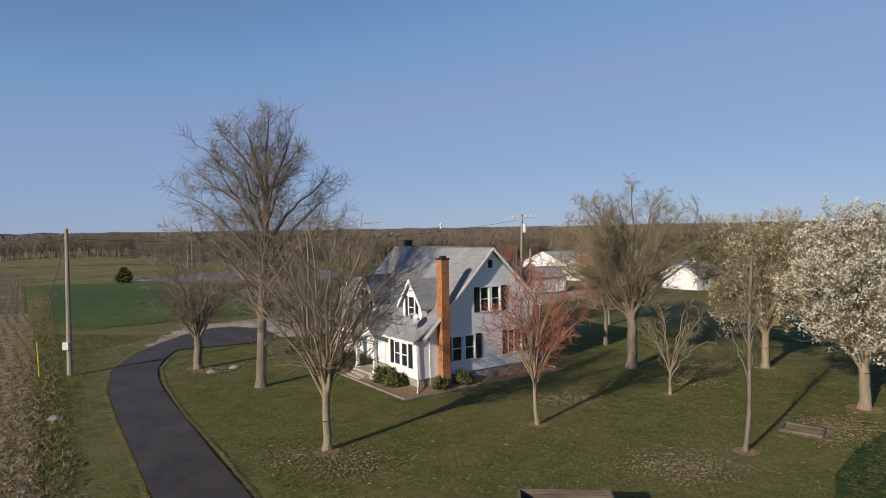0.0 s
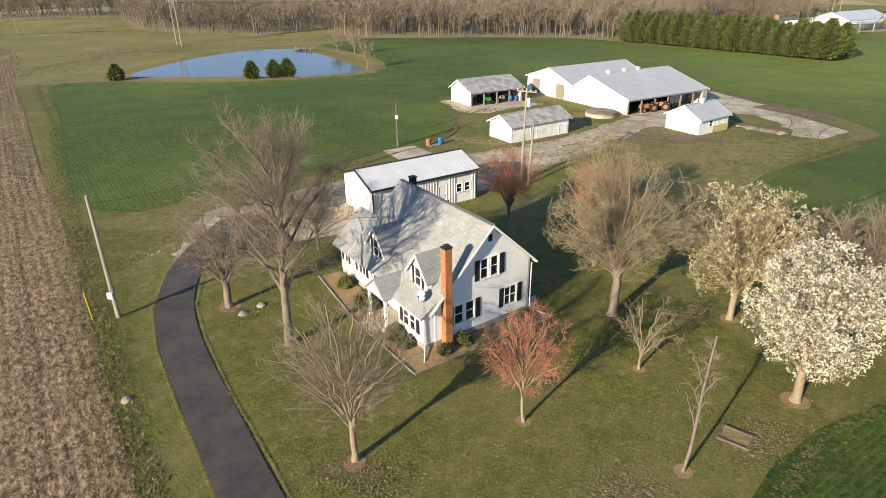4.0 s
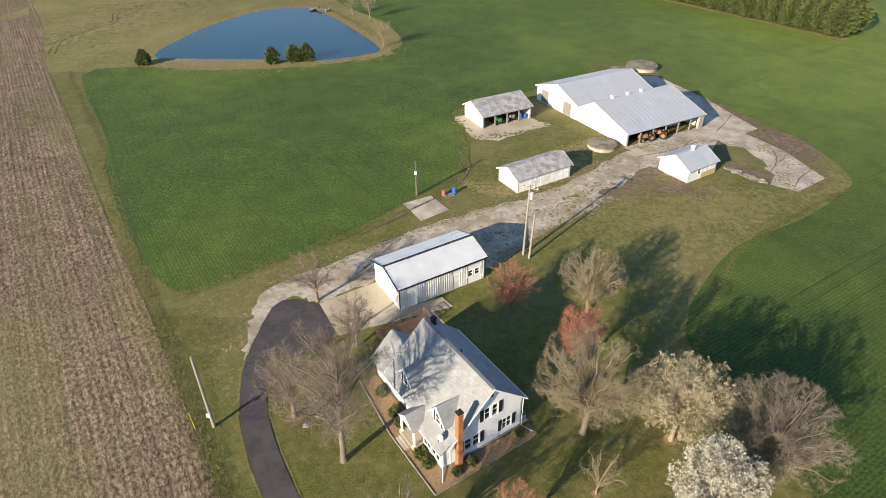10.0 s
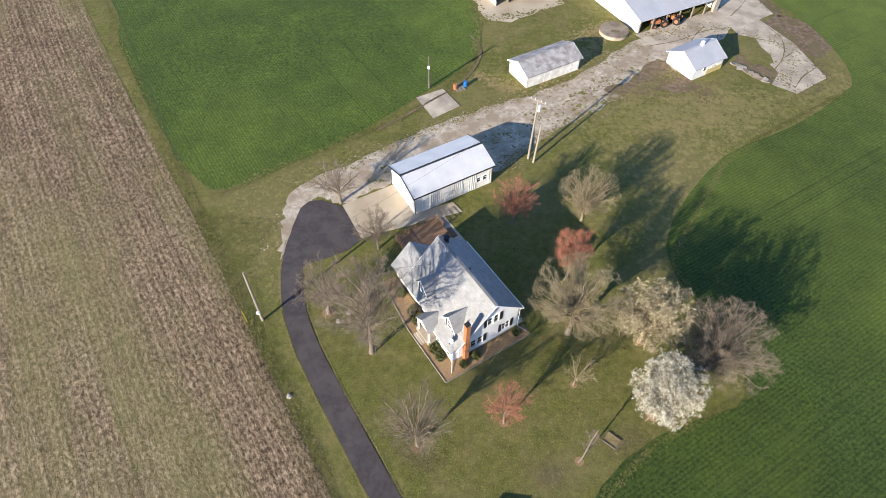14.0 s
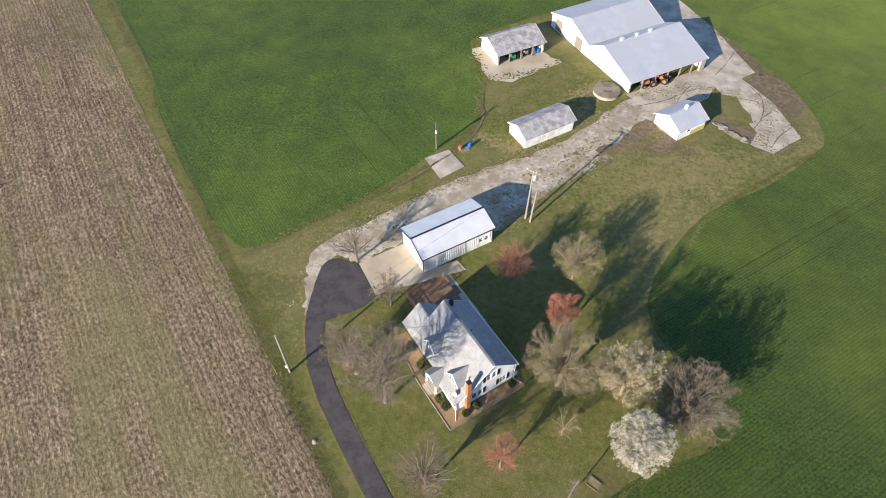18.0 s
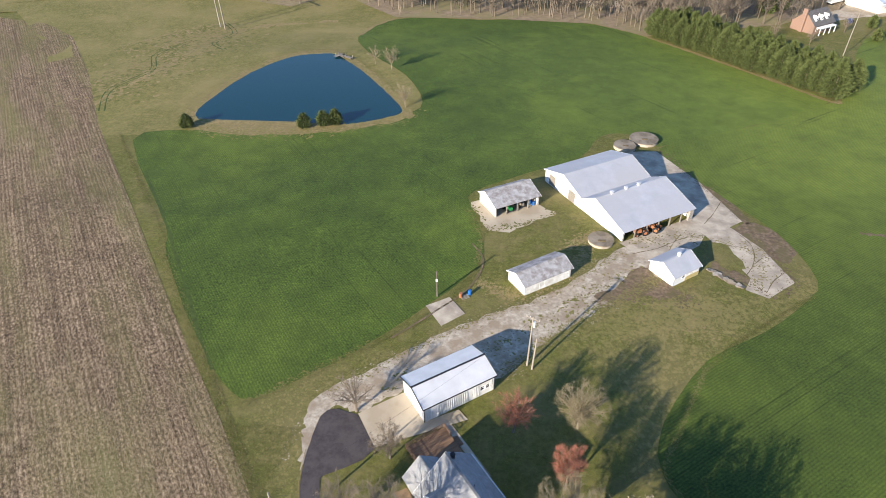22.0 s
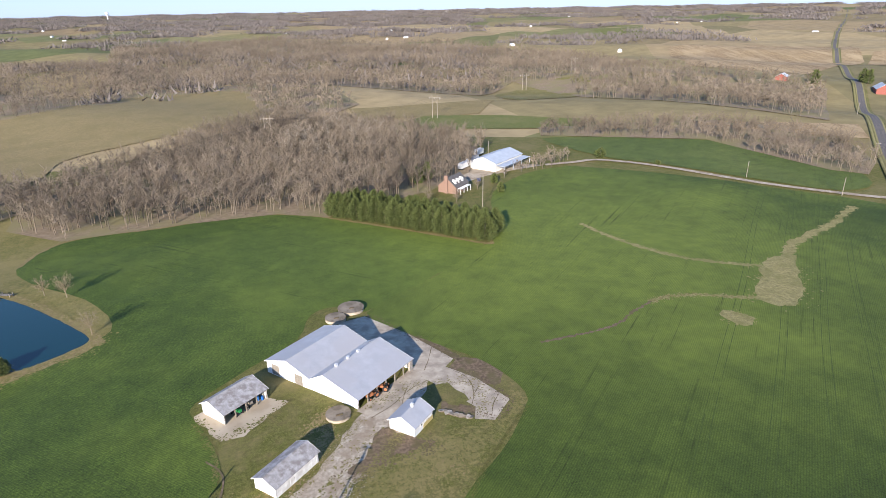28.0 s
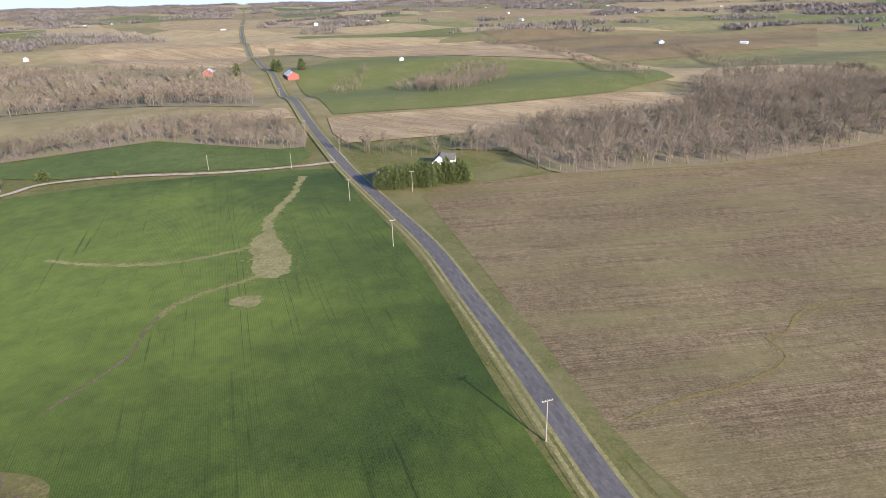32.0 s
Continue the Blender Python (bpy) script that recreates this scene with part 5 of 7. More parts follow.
def tank(x, y, r, h):
    t = thing("manure_tank", x, y, 0, 0, "round concrete tank with a flat stained lid", "tank", "round concrete tanks")
    bm = bmesh.new()
    bmesh.ops.create_cone(bm, cap_ends=True, segments=40, radius1=r, radius2=r, depth=h, matrix=pose(0, 0, h / 2))
    part("tank_wall", bm, CONCRETE, t)
    bm = bmesh.new()
    bmesh.ops.create_cone(bm, cap_ends=True, segments=40, radius1=r + 0.08, radius2=r + 0.05, depth=0.14, matrix=pose(0, 0, h + 0.07))
    part("lid", bm, LID, t)
    part("hatch", boxes((-0.6, 0.7, -0.9, -0.4, h + 0.14, h + 0.24)), EARTH, t)


LID = mottled("stained_lid_concrete", (0.20, 0.170, 0.130), (0.30, 0.255, 0.20), 1.2, 0.9, 14, 0.4, c3=(0.14, 0.115, 0.085), big=0.6)
for x, y, r, h in ((21.3, 96.3, 2.4, 0.55), (36.8, 140.3, 3.4, 0.75), (31.6, 136.3, 2.6, 0.75)):
    tank(x, y, r, h)


# ---- poles ----
def utility_pole(x, y, height, mat_, lean=(0, 0), arm=1.6, arm_turn=0.0, extras=(), label="weathered wooden utility pole with a crossarm"):
    p = thing("utility_pole", x, y, 0, 0, label, "pole", "utility poles")
    bm = bmesh.new()
    top = (lean[0], lean[1], height)
    tube(bm, (0, 0, -0.3), top, 0.16, 0.10, 10)
    part("pole", bm, mat_, p)
    if arm:
        bm = bmesh.new()
        box(bm, -arm / 2, arm / 2, -0.06, 0.06, -0.06, 0.06)
        c = part("crossarm", turned(bm, pose(top[0], top[1] , height - 0.35, 0, 0, arm_turn)), mat_, p)
        for k in (-0.46, -0.2, 0.2, 0.46):
            bm = bmesh.new()
            tube(bm, (k * arm, 0, 0.06), (k * arm, 0, 0.22), 0.035, 0.05, 6)
            part("insulator", turned(bm, pose(top[0], top[1], height - 0.35, 0, 0, arm_turn)), TRIM, c)
    for kind, z in extras:
        f = z / height
        bm = bmesh.new()
        if kind == "transformer":
            tube(bm, (lean[0] * f + 0.3, lean[1] * f, z), (lean[0] * f + 0.3, lean[1] * f, z + 0.9), 0.2, 0.2, 12)
        else:
            box(bm, -0.18 + lean[0] * f, 0.18 + lean[0] * f, -0.34, -0.14, z, z + 0.45)
        part(kind, bm, METALROOF, p)
    return p


utility_pole(-22.6, 35.4, 8.8, POLEWOOD, (0.0, 0.1), 0.0, 0, (("meter_box", 1.6),), "leaning grey utility pole with a meter box")
utility_pole(6.7, 63.9, 10.0, POLEWOOD, (0.2, 0.1), 2.2, -30, (("transformer", 8.1),), "yard utility pole with crossarm and transformer")
for x, y, hh in ((88.6, 9.9, 8.8), (172.5, 70.5, 9.2), (216.5, 106.2, 9.2), (234.4, 85.7, 9.0), (330, 188, 9), (450, 276, 9)):
    utility_pole(x, y, hh, POLEWOOD, (0.1, 0.1), 2.0, -52)
for x, y, hh in ((114, 211.4, 14.0), (152, 276.7, 12), (-188.6, 261.3, 8), (256.2, 155.2, 8), (245, 194, 8)):
    utility_pole(x, y, hh, POLEWOOD, (0.1, 0.0), 0.0, 0, (), "bare wooden pole at the field edge")


# ---- trees ----
def tubes_mesh(segs, sides):
    """All segments (p, q, r0, r1) as open tubes, by array arithmetic. Returns verts and faces."""
    a = np.array([s[0] for s in segs]); b = np.array([s[1] for s in segs])
    r0 = np.array([s[2] for s in segs]); r1 = np.array([s[3] for s in segs])
    d = b - a
    d /= np.maximum(np.linalg.norm(d, axis=1, keepdims=True), 1e-6)
    ref = np.where(np.abs(d[:, 2:3]) > 0.9, np.array([[1.0, 0, 0]]), np.array([[0, 0, 1.0]]))
    u = np.cross(d, ref); u /= np.linalg.norm(u, axis=1, keepdims=True)
    w = np.cross(d, u)
    ang = 2 * np.pi * np.arange(sides) / sides
    ring = np.cos(ang)[None, :, None] * u[:, None] + np.sin(ang)[None, :, None] * w[:, None]
    lo, hi = a[:, None] + ring * r0[:, None, None], b[:, None] + ring * r1[:, None, None]
    verts = np.concatenate([lo, hi], axis=1).reshape(-1, 3)
    base = (np.arange(len(segs)) * 2 * sides)[:, None]
    i = np.arange(sides)[None]; j = (np.arange(sides)[None] + 1) % sides
    faces = np.stack([base + i, base + j, base + sides + j, base + sides + i], axis=2).reshape(-1, 4)
    return verts, faces


def slivers_mesh(starts, ends, widths, rng):
    """Thin three-cornered blades, for twigs, petals and needles."""
    a, b = np.asarray(starts), np.asarray(ends)
    side = np.cross(b - a, rng.normal(size=a.shape))
    side /= np.maximum(np.linalg.norm(side, axis=1, keepdims=True), 1e-6)
    side *= np.asarray(widths)[:, None] / 2
    verts = np.stack([a - side, a + side, b], axis=1).reshape(-1, 3)
    faces = np.arange(len(verts)).reshape(-1, 3)
    return verts, faces


def raw_mesh(name, verts, faces, material):
    me = bpy.data.meshes.new(name)
    n, k = len(faces), faces.shape[1]
    me.vertices.add(len(verts)); me.loops.add(n * k); me.polygons.add(n)
    me.vertices.foreach_set("co", np.asarray(verts, np.float32).ravel())
    me.loops.foreach_set("vertex_index", np.asarray(faces, np.int32).ravel())
    me.polygons.foreach_set("loop_start", np.arange(0, n * k, k, dtype=np.int32))
    me.update(calc_edges=True)
    me.materials.append(material)
    return me


def grow(rng, height, radius, fork, crown, limbs=14, kids=(11, 10), twigs=8, width=1.0, leader=0.1, low=0.25, twig_len=0.6, droop=0.0, rounded=False):
    """A bare tree: trunk, limbs that fill an egg-shaped crown, branches and fine twigs. leader: how far up the trunk limbs start."""
    thick, fine, t0, t1 = [], [], [], []

    def unit(v):
        return v / max(np.linalg.norm(v), 1e-6)

    def line(pts, r, end, store):
        n = len(pts) - 1
        for k in range(n):
            store.append((pts[k], pts[k + 1], r + (end - r) * (k / n) ** 0.8, r + (end - r) * ((k + 1) / n) ** 0.8))

    def on(pts, f):
        k = min(int(f * (len(pts) - 1)), len(pts) - 2)
        g = f * (len(pts) - 1) - k
        return pts[k] * (1 - g) + pts[k + 1] * g, unit(pts[k + 1] - pts[k])

    def twist(p, d, length, n, jit):
        pts, q, e = [p], p, d
        for k in range(n):
            e = unit(e + rng.normal(size=3) * jit + np.array([0, 0, 0.06 - droop]))
            q = q + e * length / n
            pts.append(q)
        return pts

    lean = rng.normal(size=2) * 0.02
    top = fork + leader * (height - fork)
    trunk = [np.array([lean[0] * z, lean[1] * z, z]) + np.array([*rng.normal(size=2) * 0.03, 0]) * (z > 0) for z in np.linspace(0, top, 6)]
    line(trunk, radius, radius * (0.8 if leader < 0.3 else 0.5), thick)
    zb = fork * (1 - 0.15) + low * (height - fork) * 0.3
    zc, zr = (height + zb) / 2, (height - zb) / 2
    for i in range(limbs):
        f = (i + 0.5) / limbs
        start, _ = on(trunk, min(0.99, (fork * 0.86 + (top - fork * 0.86) * f) / top))
        a = i * 2.4 + rng.uniform(-0.4, 0.4)
        s = 1 - 2 * (1 - f) * 0.62 if leader < 0.3 else -0.35 + 1.35 * f
        s = max(-0.55, min(0.98, s + rng.uniform(-0.12, 0.12)))
        c = math.sqrt(max(0, 1 - s * s))
        reach = rng.uniform(0.72, 0.92)
        end = np.array([crown * c * math.cos(a) * reach, crown * c * math.sin(a) * reach, zc + zr * s * reach])
        span = np.linalg.norm(end - start)
        mid = start + (end - start) * 0.45 + np.array([0, 0, span * (0.10 if s > 0.3 else 0.16)]) - np.array([*(end - start)[:2], 0]) * 0.08
        us = np.linspace(0, 1, 9)[:, None]
        pts = list((1 - us) ** 2 * start + 2 * us * (1 - us) * mid + us ** 2 * end + np.sin(us * 3.14) * rng.normal(size=(9, 3)) * span * 0.018)
        line(pts, radius * rng.uniform(0.30, 0.48), 0.018 * width, thick)
        for j in range(kids[0]):
            f2 = 0.12 + 0.86 * (j + rng.uniform(0, 0.9)) / kids[0]
            p2, d2 = on(pts, min(f2, 0.99))
            out = unit(np.array([p2[0], p2[1], (p2[2] - zc) * 0.6]) + 1e-3)
            e2 = unit(d2 * 0.8 + unit(np.cross(d2, rng.normal(size=3))) * 0.7 + out * 0.25)
            l2 = span * (0.46 - 0.24 * f2) * rng.uniform(0.7, 1.15)
            b2 = twist(p2, e2, l2, 4, 0.13)
            line(b2, 0.014 * width + radius * 0.06 * (1.1 - f2), 0.008 * width, fine)
            for k in range(kids[1]):
                f3 = 0.12 + 0.87 * (k + rng.uniform(0, 0.9)) / kids[1]
                p3, d3 = on(b2, min(f3, 0.99))
                e3 = unit(d3 * 0.8 + unit(np.cross(d3, rng.normal(size=3))) * 0.75)
                l3 = l2 * (0.50 - 0.2 * f3) * rng.uniform(0.7, 1.3)
                b3 = twist(p3, e3, l3, 2, 0.16)
                line(b3, 0.0085 * width, 0.005 * width, fine)
                for m in range(twigs):
                    p4, d4 = on(b3, rng.uniform(0.1, 0.99))
                    t0.append(p4)
                    t1.append(p4 + unit(d4 * 0.7 + rng.normal(size=3) * 0.55 + np.array([0, 0, 0.1])) * twig_len * rng.uniform(0.5, 1.2))
    mid_c, half = np.array([0, 0, zc]), np.array([crown, crown, zr])

    def drawn_in(p):
        """Keeps the outer growth within a rounded crown."""
        q = np.asarray(p) - mid_c
        e = np.linalg.norm(q / half, axis=-1, keepdims=True)
        return mid_c + q * np.where(e > 0.88, (0.88 + (e - 0.88) * 0.5) / np.maximum(e, 1e-6), 1.0)

    if not rounded:
        return thick, fine, t0, t1
    fine = [(drawn_in(p), drawn_in(q), a, b) for p, q, a, b in fine]
    return thick, fine, drawn_in(t0), drawn_in(t1)


def tree(name, x, y, height, radius, fork, crown, seed, bark, twig_mat, label, group="", bloom=None, petals=0, petal=0.09, ring=None, **kw):
    rng = np.random.default_rng(seed)
    thick, fine, t0, t1 = grow(rng, height, radius, fork, crown * 1.12, **kw)
    top = max(float(np.max(np.array(t1)[:, 2])), 0.1)
    k = height / top
    t = thing(name, x, y, 0, rng.uniform(0, 360), label, "tree", group)
    v, f = tubes_mesh(thick, 8)
    me = raw_mesh("trunk", v * k, f, bark)
    for p in me.polygons:
        p.use_smooth = True
    tr = new("trunk", me); tr.parent = t
    bm = bmesh.new()
    tube(bm, (0, 0, -0.1), (0, 0, 0.3), radius * 1.3 * k, radius * 1.0 * k, 9)
    rf = part("root_flare", bm, bark, t)
    v, f = tubes_mesh(fine, 3)
    br = new("branchwork", raw_mesh("branchwork", v * k, f, twig_mat)); br.parent = t
    w = rng.uniform(0.012, 0.022, len(t0))
    v, f = slivers_mesh(t0, t1, w, rng)
    cr = new("crown", raw_mesh("crown", v * k, f, twig_mat)); cr.parent = t
    if bloom:
        idx = np.repeat(rng.integers(0, len(t0), petals // 7), 7)
        petals = len(idx)
        a, b = np.array(t0)[idx], np.array(t1)[idx]
        c = a + (b - a) * np.repeat(rng.uniform(0.3, 1.05, (petals // 7, 1)), 7, axis=0) + rng.normal(size=(petals, 3)) * 0.075
        e = c + rng.normal(size=(petals, 3)) * petal
        v, f = slivers_mesh(c, e, rng.uniform(petal, petal * 2.0, petals), rng)
        bo = new("blossom", raw_mesh("blossom", v * k, f, bloom)); bo.parent = t
    return t


tree("maple_tree", -10.0, 32.5, 15.7, 0.30, 3.8, 4.6, 3, BARK, TWIG, "tall bare maple with fine grey twigs beside the driveway", limbs=24, kids=(11, 9), twigs=5, leader=0.62, low=0.1, width=0.9, twig_len=0.95)
tree("maple_tree", 10.9, 36.6, 11.7, 0.32, 3.2, 4.8, 4, BARK, BUDTWIG, "broad budding shade tree behind the house", limbs=28, kids=(10, 9), twigs=9, leader=0.1, low=0.1, rounded=True)
tree("young_maple_tree", -4.1, 22.8, 9.9, 0.19, 2.3, 3.4, 5, PALEBARK, TWIG, "bare young maple with upright limbs on the lawn", limbs=24, kids=(8, 7), twigs=4, leader=0.12, low=0.75, width=1.2)
tree("red_maple_tree", 4.15, 25.8, 7.4, 0.10, 1.7, 2.1, 6, PALEBARK, REDTWIG, "slender maple with red spring buds", limbs=20, kids=(7, 7), twigs=6, leader=0.28, low=0.55, width=0.8, twig_len=0.4)
tree("ornamental_tree", 11.2, 30.5, 4.9, 0.08, 0.9, 1.7, 7, PALEBARK, BUDTWIG, "small bare ornamental tree with pale twigs", limbs=9, kids=(5, 5), twigs=4, leader=0.05, width=0.7, twig_len=0.35)
tree("sapling", 11.35, 22.6, 7.6, 0.085, 2.6, 0.7, 8, BARK, TWIG, "slim straight sapling with short twigs on the lawn", limbs=12, kids=(4, 4), twigs=3, leader=0.95, width=0.6, twig_len=0.4)
tree("pear_tree", 18.9, 27.9, 9.6, 0.26, 1.9, 3.3, 9, PALEBARK, BUDTWIG, "pear tree covered in white spring blossom", limbs=34, kids=(9, 8), twigs=6, leader=0.12, low=0.0, rounded=True, bloom=BLOSSOM, petals=33000, petal=0.055)
tree("pear_tree", 18.5, 36.2, 9.4, 0.22, 2.0, 3.8, 10, PALEBARK, BUDTWIG, "fading pear tree with thin cream blossom", limbs=32, kids=(9, 8), twigs=7, leader=0.12, low=0.0, rounded=True, bloom=CREAM, petals=16000, petal=0.055)
tree("shade_tree", 25.2, 33.4, 9.6, 0.26, 1.5, 5.2, 11, BARK, TWIG, "wide bare tree at the field edge", limbs=36, kids=(10, 9), twigs=8, leader=0.1, low=0.0, rounded=True)
tree("shade_tree", -17.3, 53.6, 7.2, 0.24, 1.8, 3.6, 12, BARK, TWIG, "gnarled bare tree beside the gravel track", limbs=9, kids=(8, 8), twigs=4, leader=0.1, low=0.3, width=2.2)
tree("red_maple_tree", 4.6, 51.8, 7.6, 0.15, 1.8, 2.6, 13, BARK, REDTWIG, "red-budding maple beside the garage", limbs=20, kids=(8, 8), twigs=6, leader=0.2, twig_len=0.45)
tree("budding_tree", 13.3, 53.2, 8.2, 0.18, 1.6, 3.6, 14, PALEBARK, BUDTWIG, "tan budding tree on the shaded lawn", limbs=26, kids=(9, 9), twigs=5, leader=0.1, low=0.25, rounded=True)
tree("red_maple_tree", 11.0, 43.9, 8.6, 0.16, 2.4, 1.9, 15, BARK, REDTWIG, "red-budding maple behind the shade tree", limbs=13, kids=(10, 10), twigs=7, leader=0.2)
tree("maple_tree", -15.5, 37.0, 8.6, 0.30, 2.0, 3.3, 16, BARK, TWIG, "bare maple with upright cut limbs at the bend of the driveway", limbs=14, kids=(9, 9), twigs=6, leader=0.08, low=0.6)
tree("shade_tree", -11.4, 46.5, 7.0, 0.15, 1.6, 2.6, 17, BARK, TWIG, "bare tree beside the rear of the house", limbs=12, kids=(9, 9), twigs=6, leader=0.2)
for k, (x, y, hh) in enumerate(((-39.4, 191, 7), (-33.3, 186.5, 8), (-25.2, 158.8, 7.5))):
    tree("pond_tree", x, y, hh, 0.13, 1.4, 2.6, 30 + k, PALEBARK, BUDTWIG, "young bare tree on the pond bank", limbs=10, kids=(7, 7), twigs=5, width=1.6)


def conifer(name, x, y, height, wide, seed, label, group="", needles=1400, blade=0.5):
    rng = np.random.default_rng(seed)
    t = thing(name, x, y, lift(x, y), 0, label, "tree", group)
    bm = bmesh.new()
    tube(bm, (0, 0, -0.2), (0, 0, height * 0.9), height * 0.022, 0.02, 6)
    part("trunk", bm, BARK, t)
    f = rng.uniform(0, 1, needles) ** 0.75
    z = height * (0.06 + 0.94 * (1 - f))
    lob = 0.75 + 0.25 * np.sin(rng.uniform(0, 6.28) + 5 * rng.uniform(0, 6.28, needles))
    r = wide * np.minimum(1.0, 1.9 * f + 0.08) * (1 - 0.25 * (f > 0.9)) * np.sqrt(rng.uniform(0.25, 1, needles)) * lob
    a = rng.uniform(0, 6.283, needles)
    c = np.stack([r * np.cos(a), r * np.sin(a), z], axis=1)
    d = np.stack([np.cos(a), np.sin(a), rng.uniform(-0.3, 0.7, needles)], axis=1) + rng.normal(size=(needles, 3)) * 0.4
    v, fa = slivers_mesh(c, c + d * blade * rng.uniform(0.5, 1.1, (needles, 1)), rng.uniform(0.25, 0.6, needles) * blade * 1.3, rng)
    cr = new("crown", raw_mesh("crown", v, fa, EVERGREEN)); cr.parent = t
    return t


for k, (x, y, hh, ww) in enumerate(((-50.2, 144.9, 3.9, 1.7), (-45.4, 146.4, 4.0, 1.8), (-42.4, 147.3, 4.3, 1.9), (-81.6, 142.9, 3.6, 1.8))):
    conifer("pond_cedar", x, y, hh, ww, 50 + k, "bushy dark green cedar beside the pond", "cedars by the pond", 1600, 0.55)
pines = [conifer("pine_tree", 0, 0, 8.2, 3.3, 60 + k, "green pine in a dense windbreak", "pine windbreak", 5200, 0.46) for k in range(4)]
rngp = random.Random(5)
count = 0
for i in range(17):
    for j in range(4):
        s = i / 16
        x = 55.5 + (94.5 - 55.5) * s + 3.6 * j * 0.80 + rngp.uniform(-0.7, 0.7)
        y = 228.0 + (174.5 - 228.0) * s + 3.6 * j * 0.60 + rngp.uniform(-0.7, 0.7)
        m = pose(x, y, 0, 0, 0, rngp.uniform(0, 360)) @ Matrix.Scale(rngp.uniform(0.92, 1.15), 4)
        if count < 4:
            pines[count].matrix_world = m
        else:
            p = copy_thing(pines[count % 4], m)
        count += 1


# ---- woodland ----
def wood_tree(rng, rich):
    """A rough bare forest tree of unit height. Returns tube and sliver arrays."""
    segs, a, b, w = [], [], [], []
    segs.append((np.zeros(3), np.array([rng.normal() * 0.02, rng.normal() * 0.02, 0.62]), 0.014, 0.006))
    for i in range(7 if rich else 4):
        z = rng.uniform(0.25, 0.6)
        ang = rng.uniform(0, 6.283)
        q = np.array([math.cos(ang) * 0.2, math.sin(ang) * 0.2, z + rng.uniform(0.18, 0.38)])
        p = np.array([0, 0, z])
        segs.append((p, q, 0.006, 0.0022))
        for k in range(11 if rich else 7):
            s = p + (q - p) * rng.uniform(0.3, 1.0)
            e = s + np.array([rng.normal() * 0.08, rng.normal() * 0.08, rng.uniform(0.0, 0.16)])
            a.append(s); b.append(e); w.append(rng.uniform(0.007, 0.016) * (1 if rich else 2.8))
    v1, f1 = tubes_mesh(segs, 3)
    v2, f2 = slivers_mesh(a, b, w, rng)
    tri = np.concatenate([f1[:, [0, 1, 2]], f1[:, [0, 2, 3]]])
    return np.concatenate([v1, v2]), np.concatenate([tri, f2 + len(v1)])


def inside(x, y, ring):
    hit = False
    for (x0, y0), (x1, y1) in zip(ring, ring[1:] + ring[:1]):
        if (y0 > y) != (y1 > y) and x < (x1 - x0) * (y - y0) / (y1 - y0) + x0:
            hit = not hit
    return hit


WOODBITS = {True: [wood_tree(np.random.default_rng(200 + k), True) for k in range(8)], False: [wood_tree(np.random.default_rng(300 + k), False) for k in range(6)]}


def woods(name, ring, spacing, low, high, label, rich=True, seed=1, avoid=(), mat_=None):
    rng = np.random.default_rng(seed)
    xs, ys = [p[0] for p in ring], [p[1] for p in ring]
    area = (max(xs) - min(xs)) * (max(ys) - min(ys))
    vs, fs, base = [], [], 0
    for _ in range(int(area / spacing ** 2)):
        x, y = rng.uniform(min(xs), max(xs)), rng.uniform(min(ys), max(ys))
        if not inside(x, y, ring) or any(inside(x, y, q) for q in avoid):
            continue
        v, f = WOODBITS[rich][rng.integers(len(WOODBITS[rich]))]
        h = rng.uniform(low, high)
        c, s = math.cos(k := rng.uniform(0, 6.283)), math.sin(k)
        wide = rng.uniform(0.85, 1.25)
        q = np.stack([(v[:, 0] * c - v[:, 1] * s) * h * wide + x, (v[:, 0] * s + v[:, 1] * c) * h * wide + y, v[:, 2] * h + lift(x, y) - 0.2], axis=1)
        vs.append(q); fs.append(f + base); base += len(v)
    if not vs:
        return
    ob = new(name, raw_mesh(name, np.concatenate(vs), np.concatenate(fs), mat_ or WOODTWIG))
    tagged(ob, label, "woodland", kind="stuff")


def far_clump(rng):
    a, b, w = [], [], []
    for k in range(18):
        s = np.array([rng.normal() * 0.42, rng.normal() * 0.42, rng.uniform(0, 0.45)])
        a.append(s); b.append(s + np.array([rng.normal() * 0.25, rng.normal() * 0.25, rng.uniform(0.25, 0.6)])); w.append(rng.uniform(0.10, 0.22))
    return slivers_mesh(a, b, w, rng)


WOODBITS[None] = [far_clump(np.random.default_rng(400 + k)) for k in range(6)]
PALEWOOD = mottled("pale_sycamore_bark", (0.24, 0.205, 0.16), (0.34, 0.30, 0.24), 0.2, 0.95, None, 0)
woods("woodland", [(-41, 248.5), (0, 247), (36, 242.5), (53, 229.5), (76.1, 234.5), (105, 244), (135, 265), (166, 308), (143.5, 375.2), (109.8, 436.6), (82.9, 473.7), (60.2, 448), (9.4, 404.2), (-28.3, 352.2), (-62, 306), (-62, 269)], 4.1, 10, 17, "bare grey-brown woodland along the wheat field", True, 1)
woods("sycamore_grove", [(63.9, 305.3), (124.6, 309.4), (133.7, 361.1), (105.6, 413.7), (75.1, 384), (52.4, 334.9)], 8.5, 11, 16, "pale bare sycamores standing in the wood", True, 2, (), PALEWOOD)
woods("woodland", [(216.2, 325.3), (292, 264.4), (289.3, 183.8), (297, 170), (325.1, 183.8), (355.4, 218.6), (337.6, 297.7), (284.7, 327.4), (230.2, 349.6)], 4.2, 7, 12, "bare creek-side trees beyond the lane", True, 3)
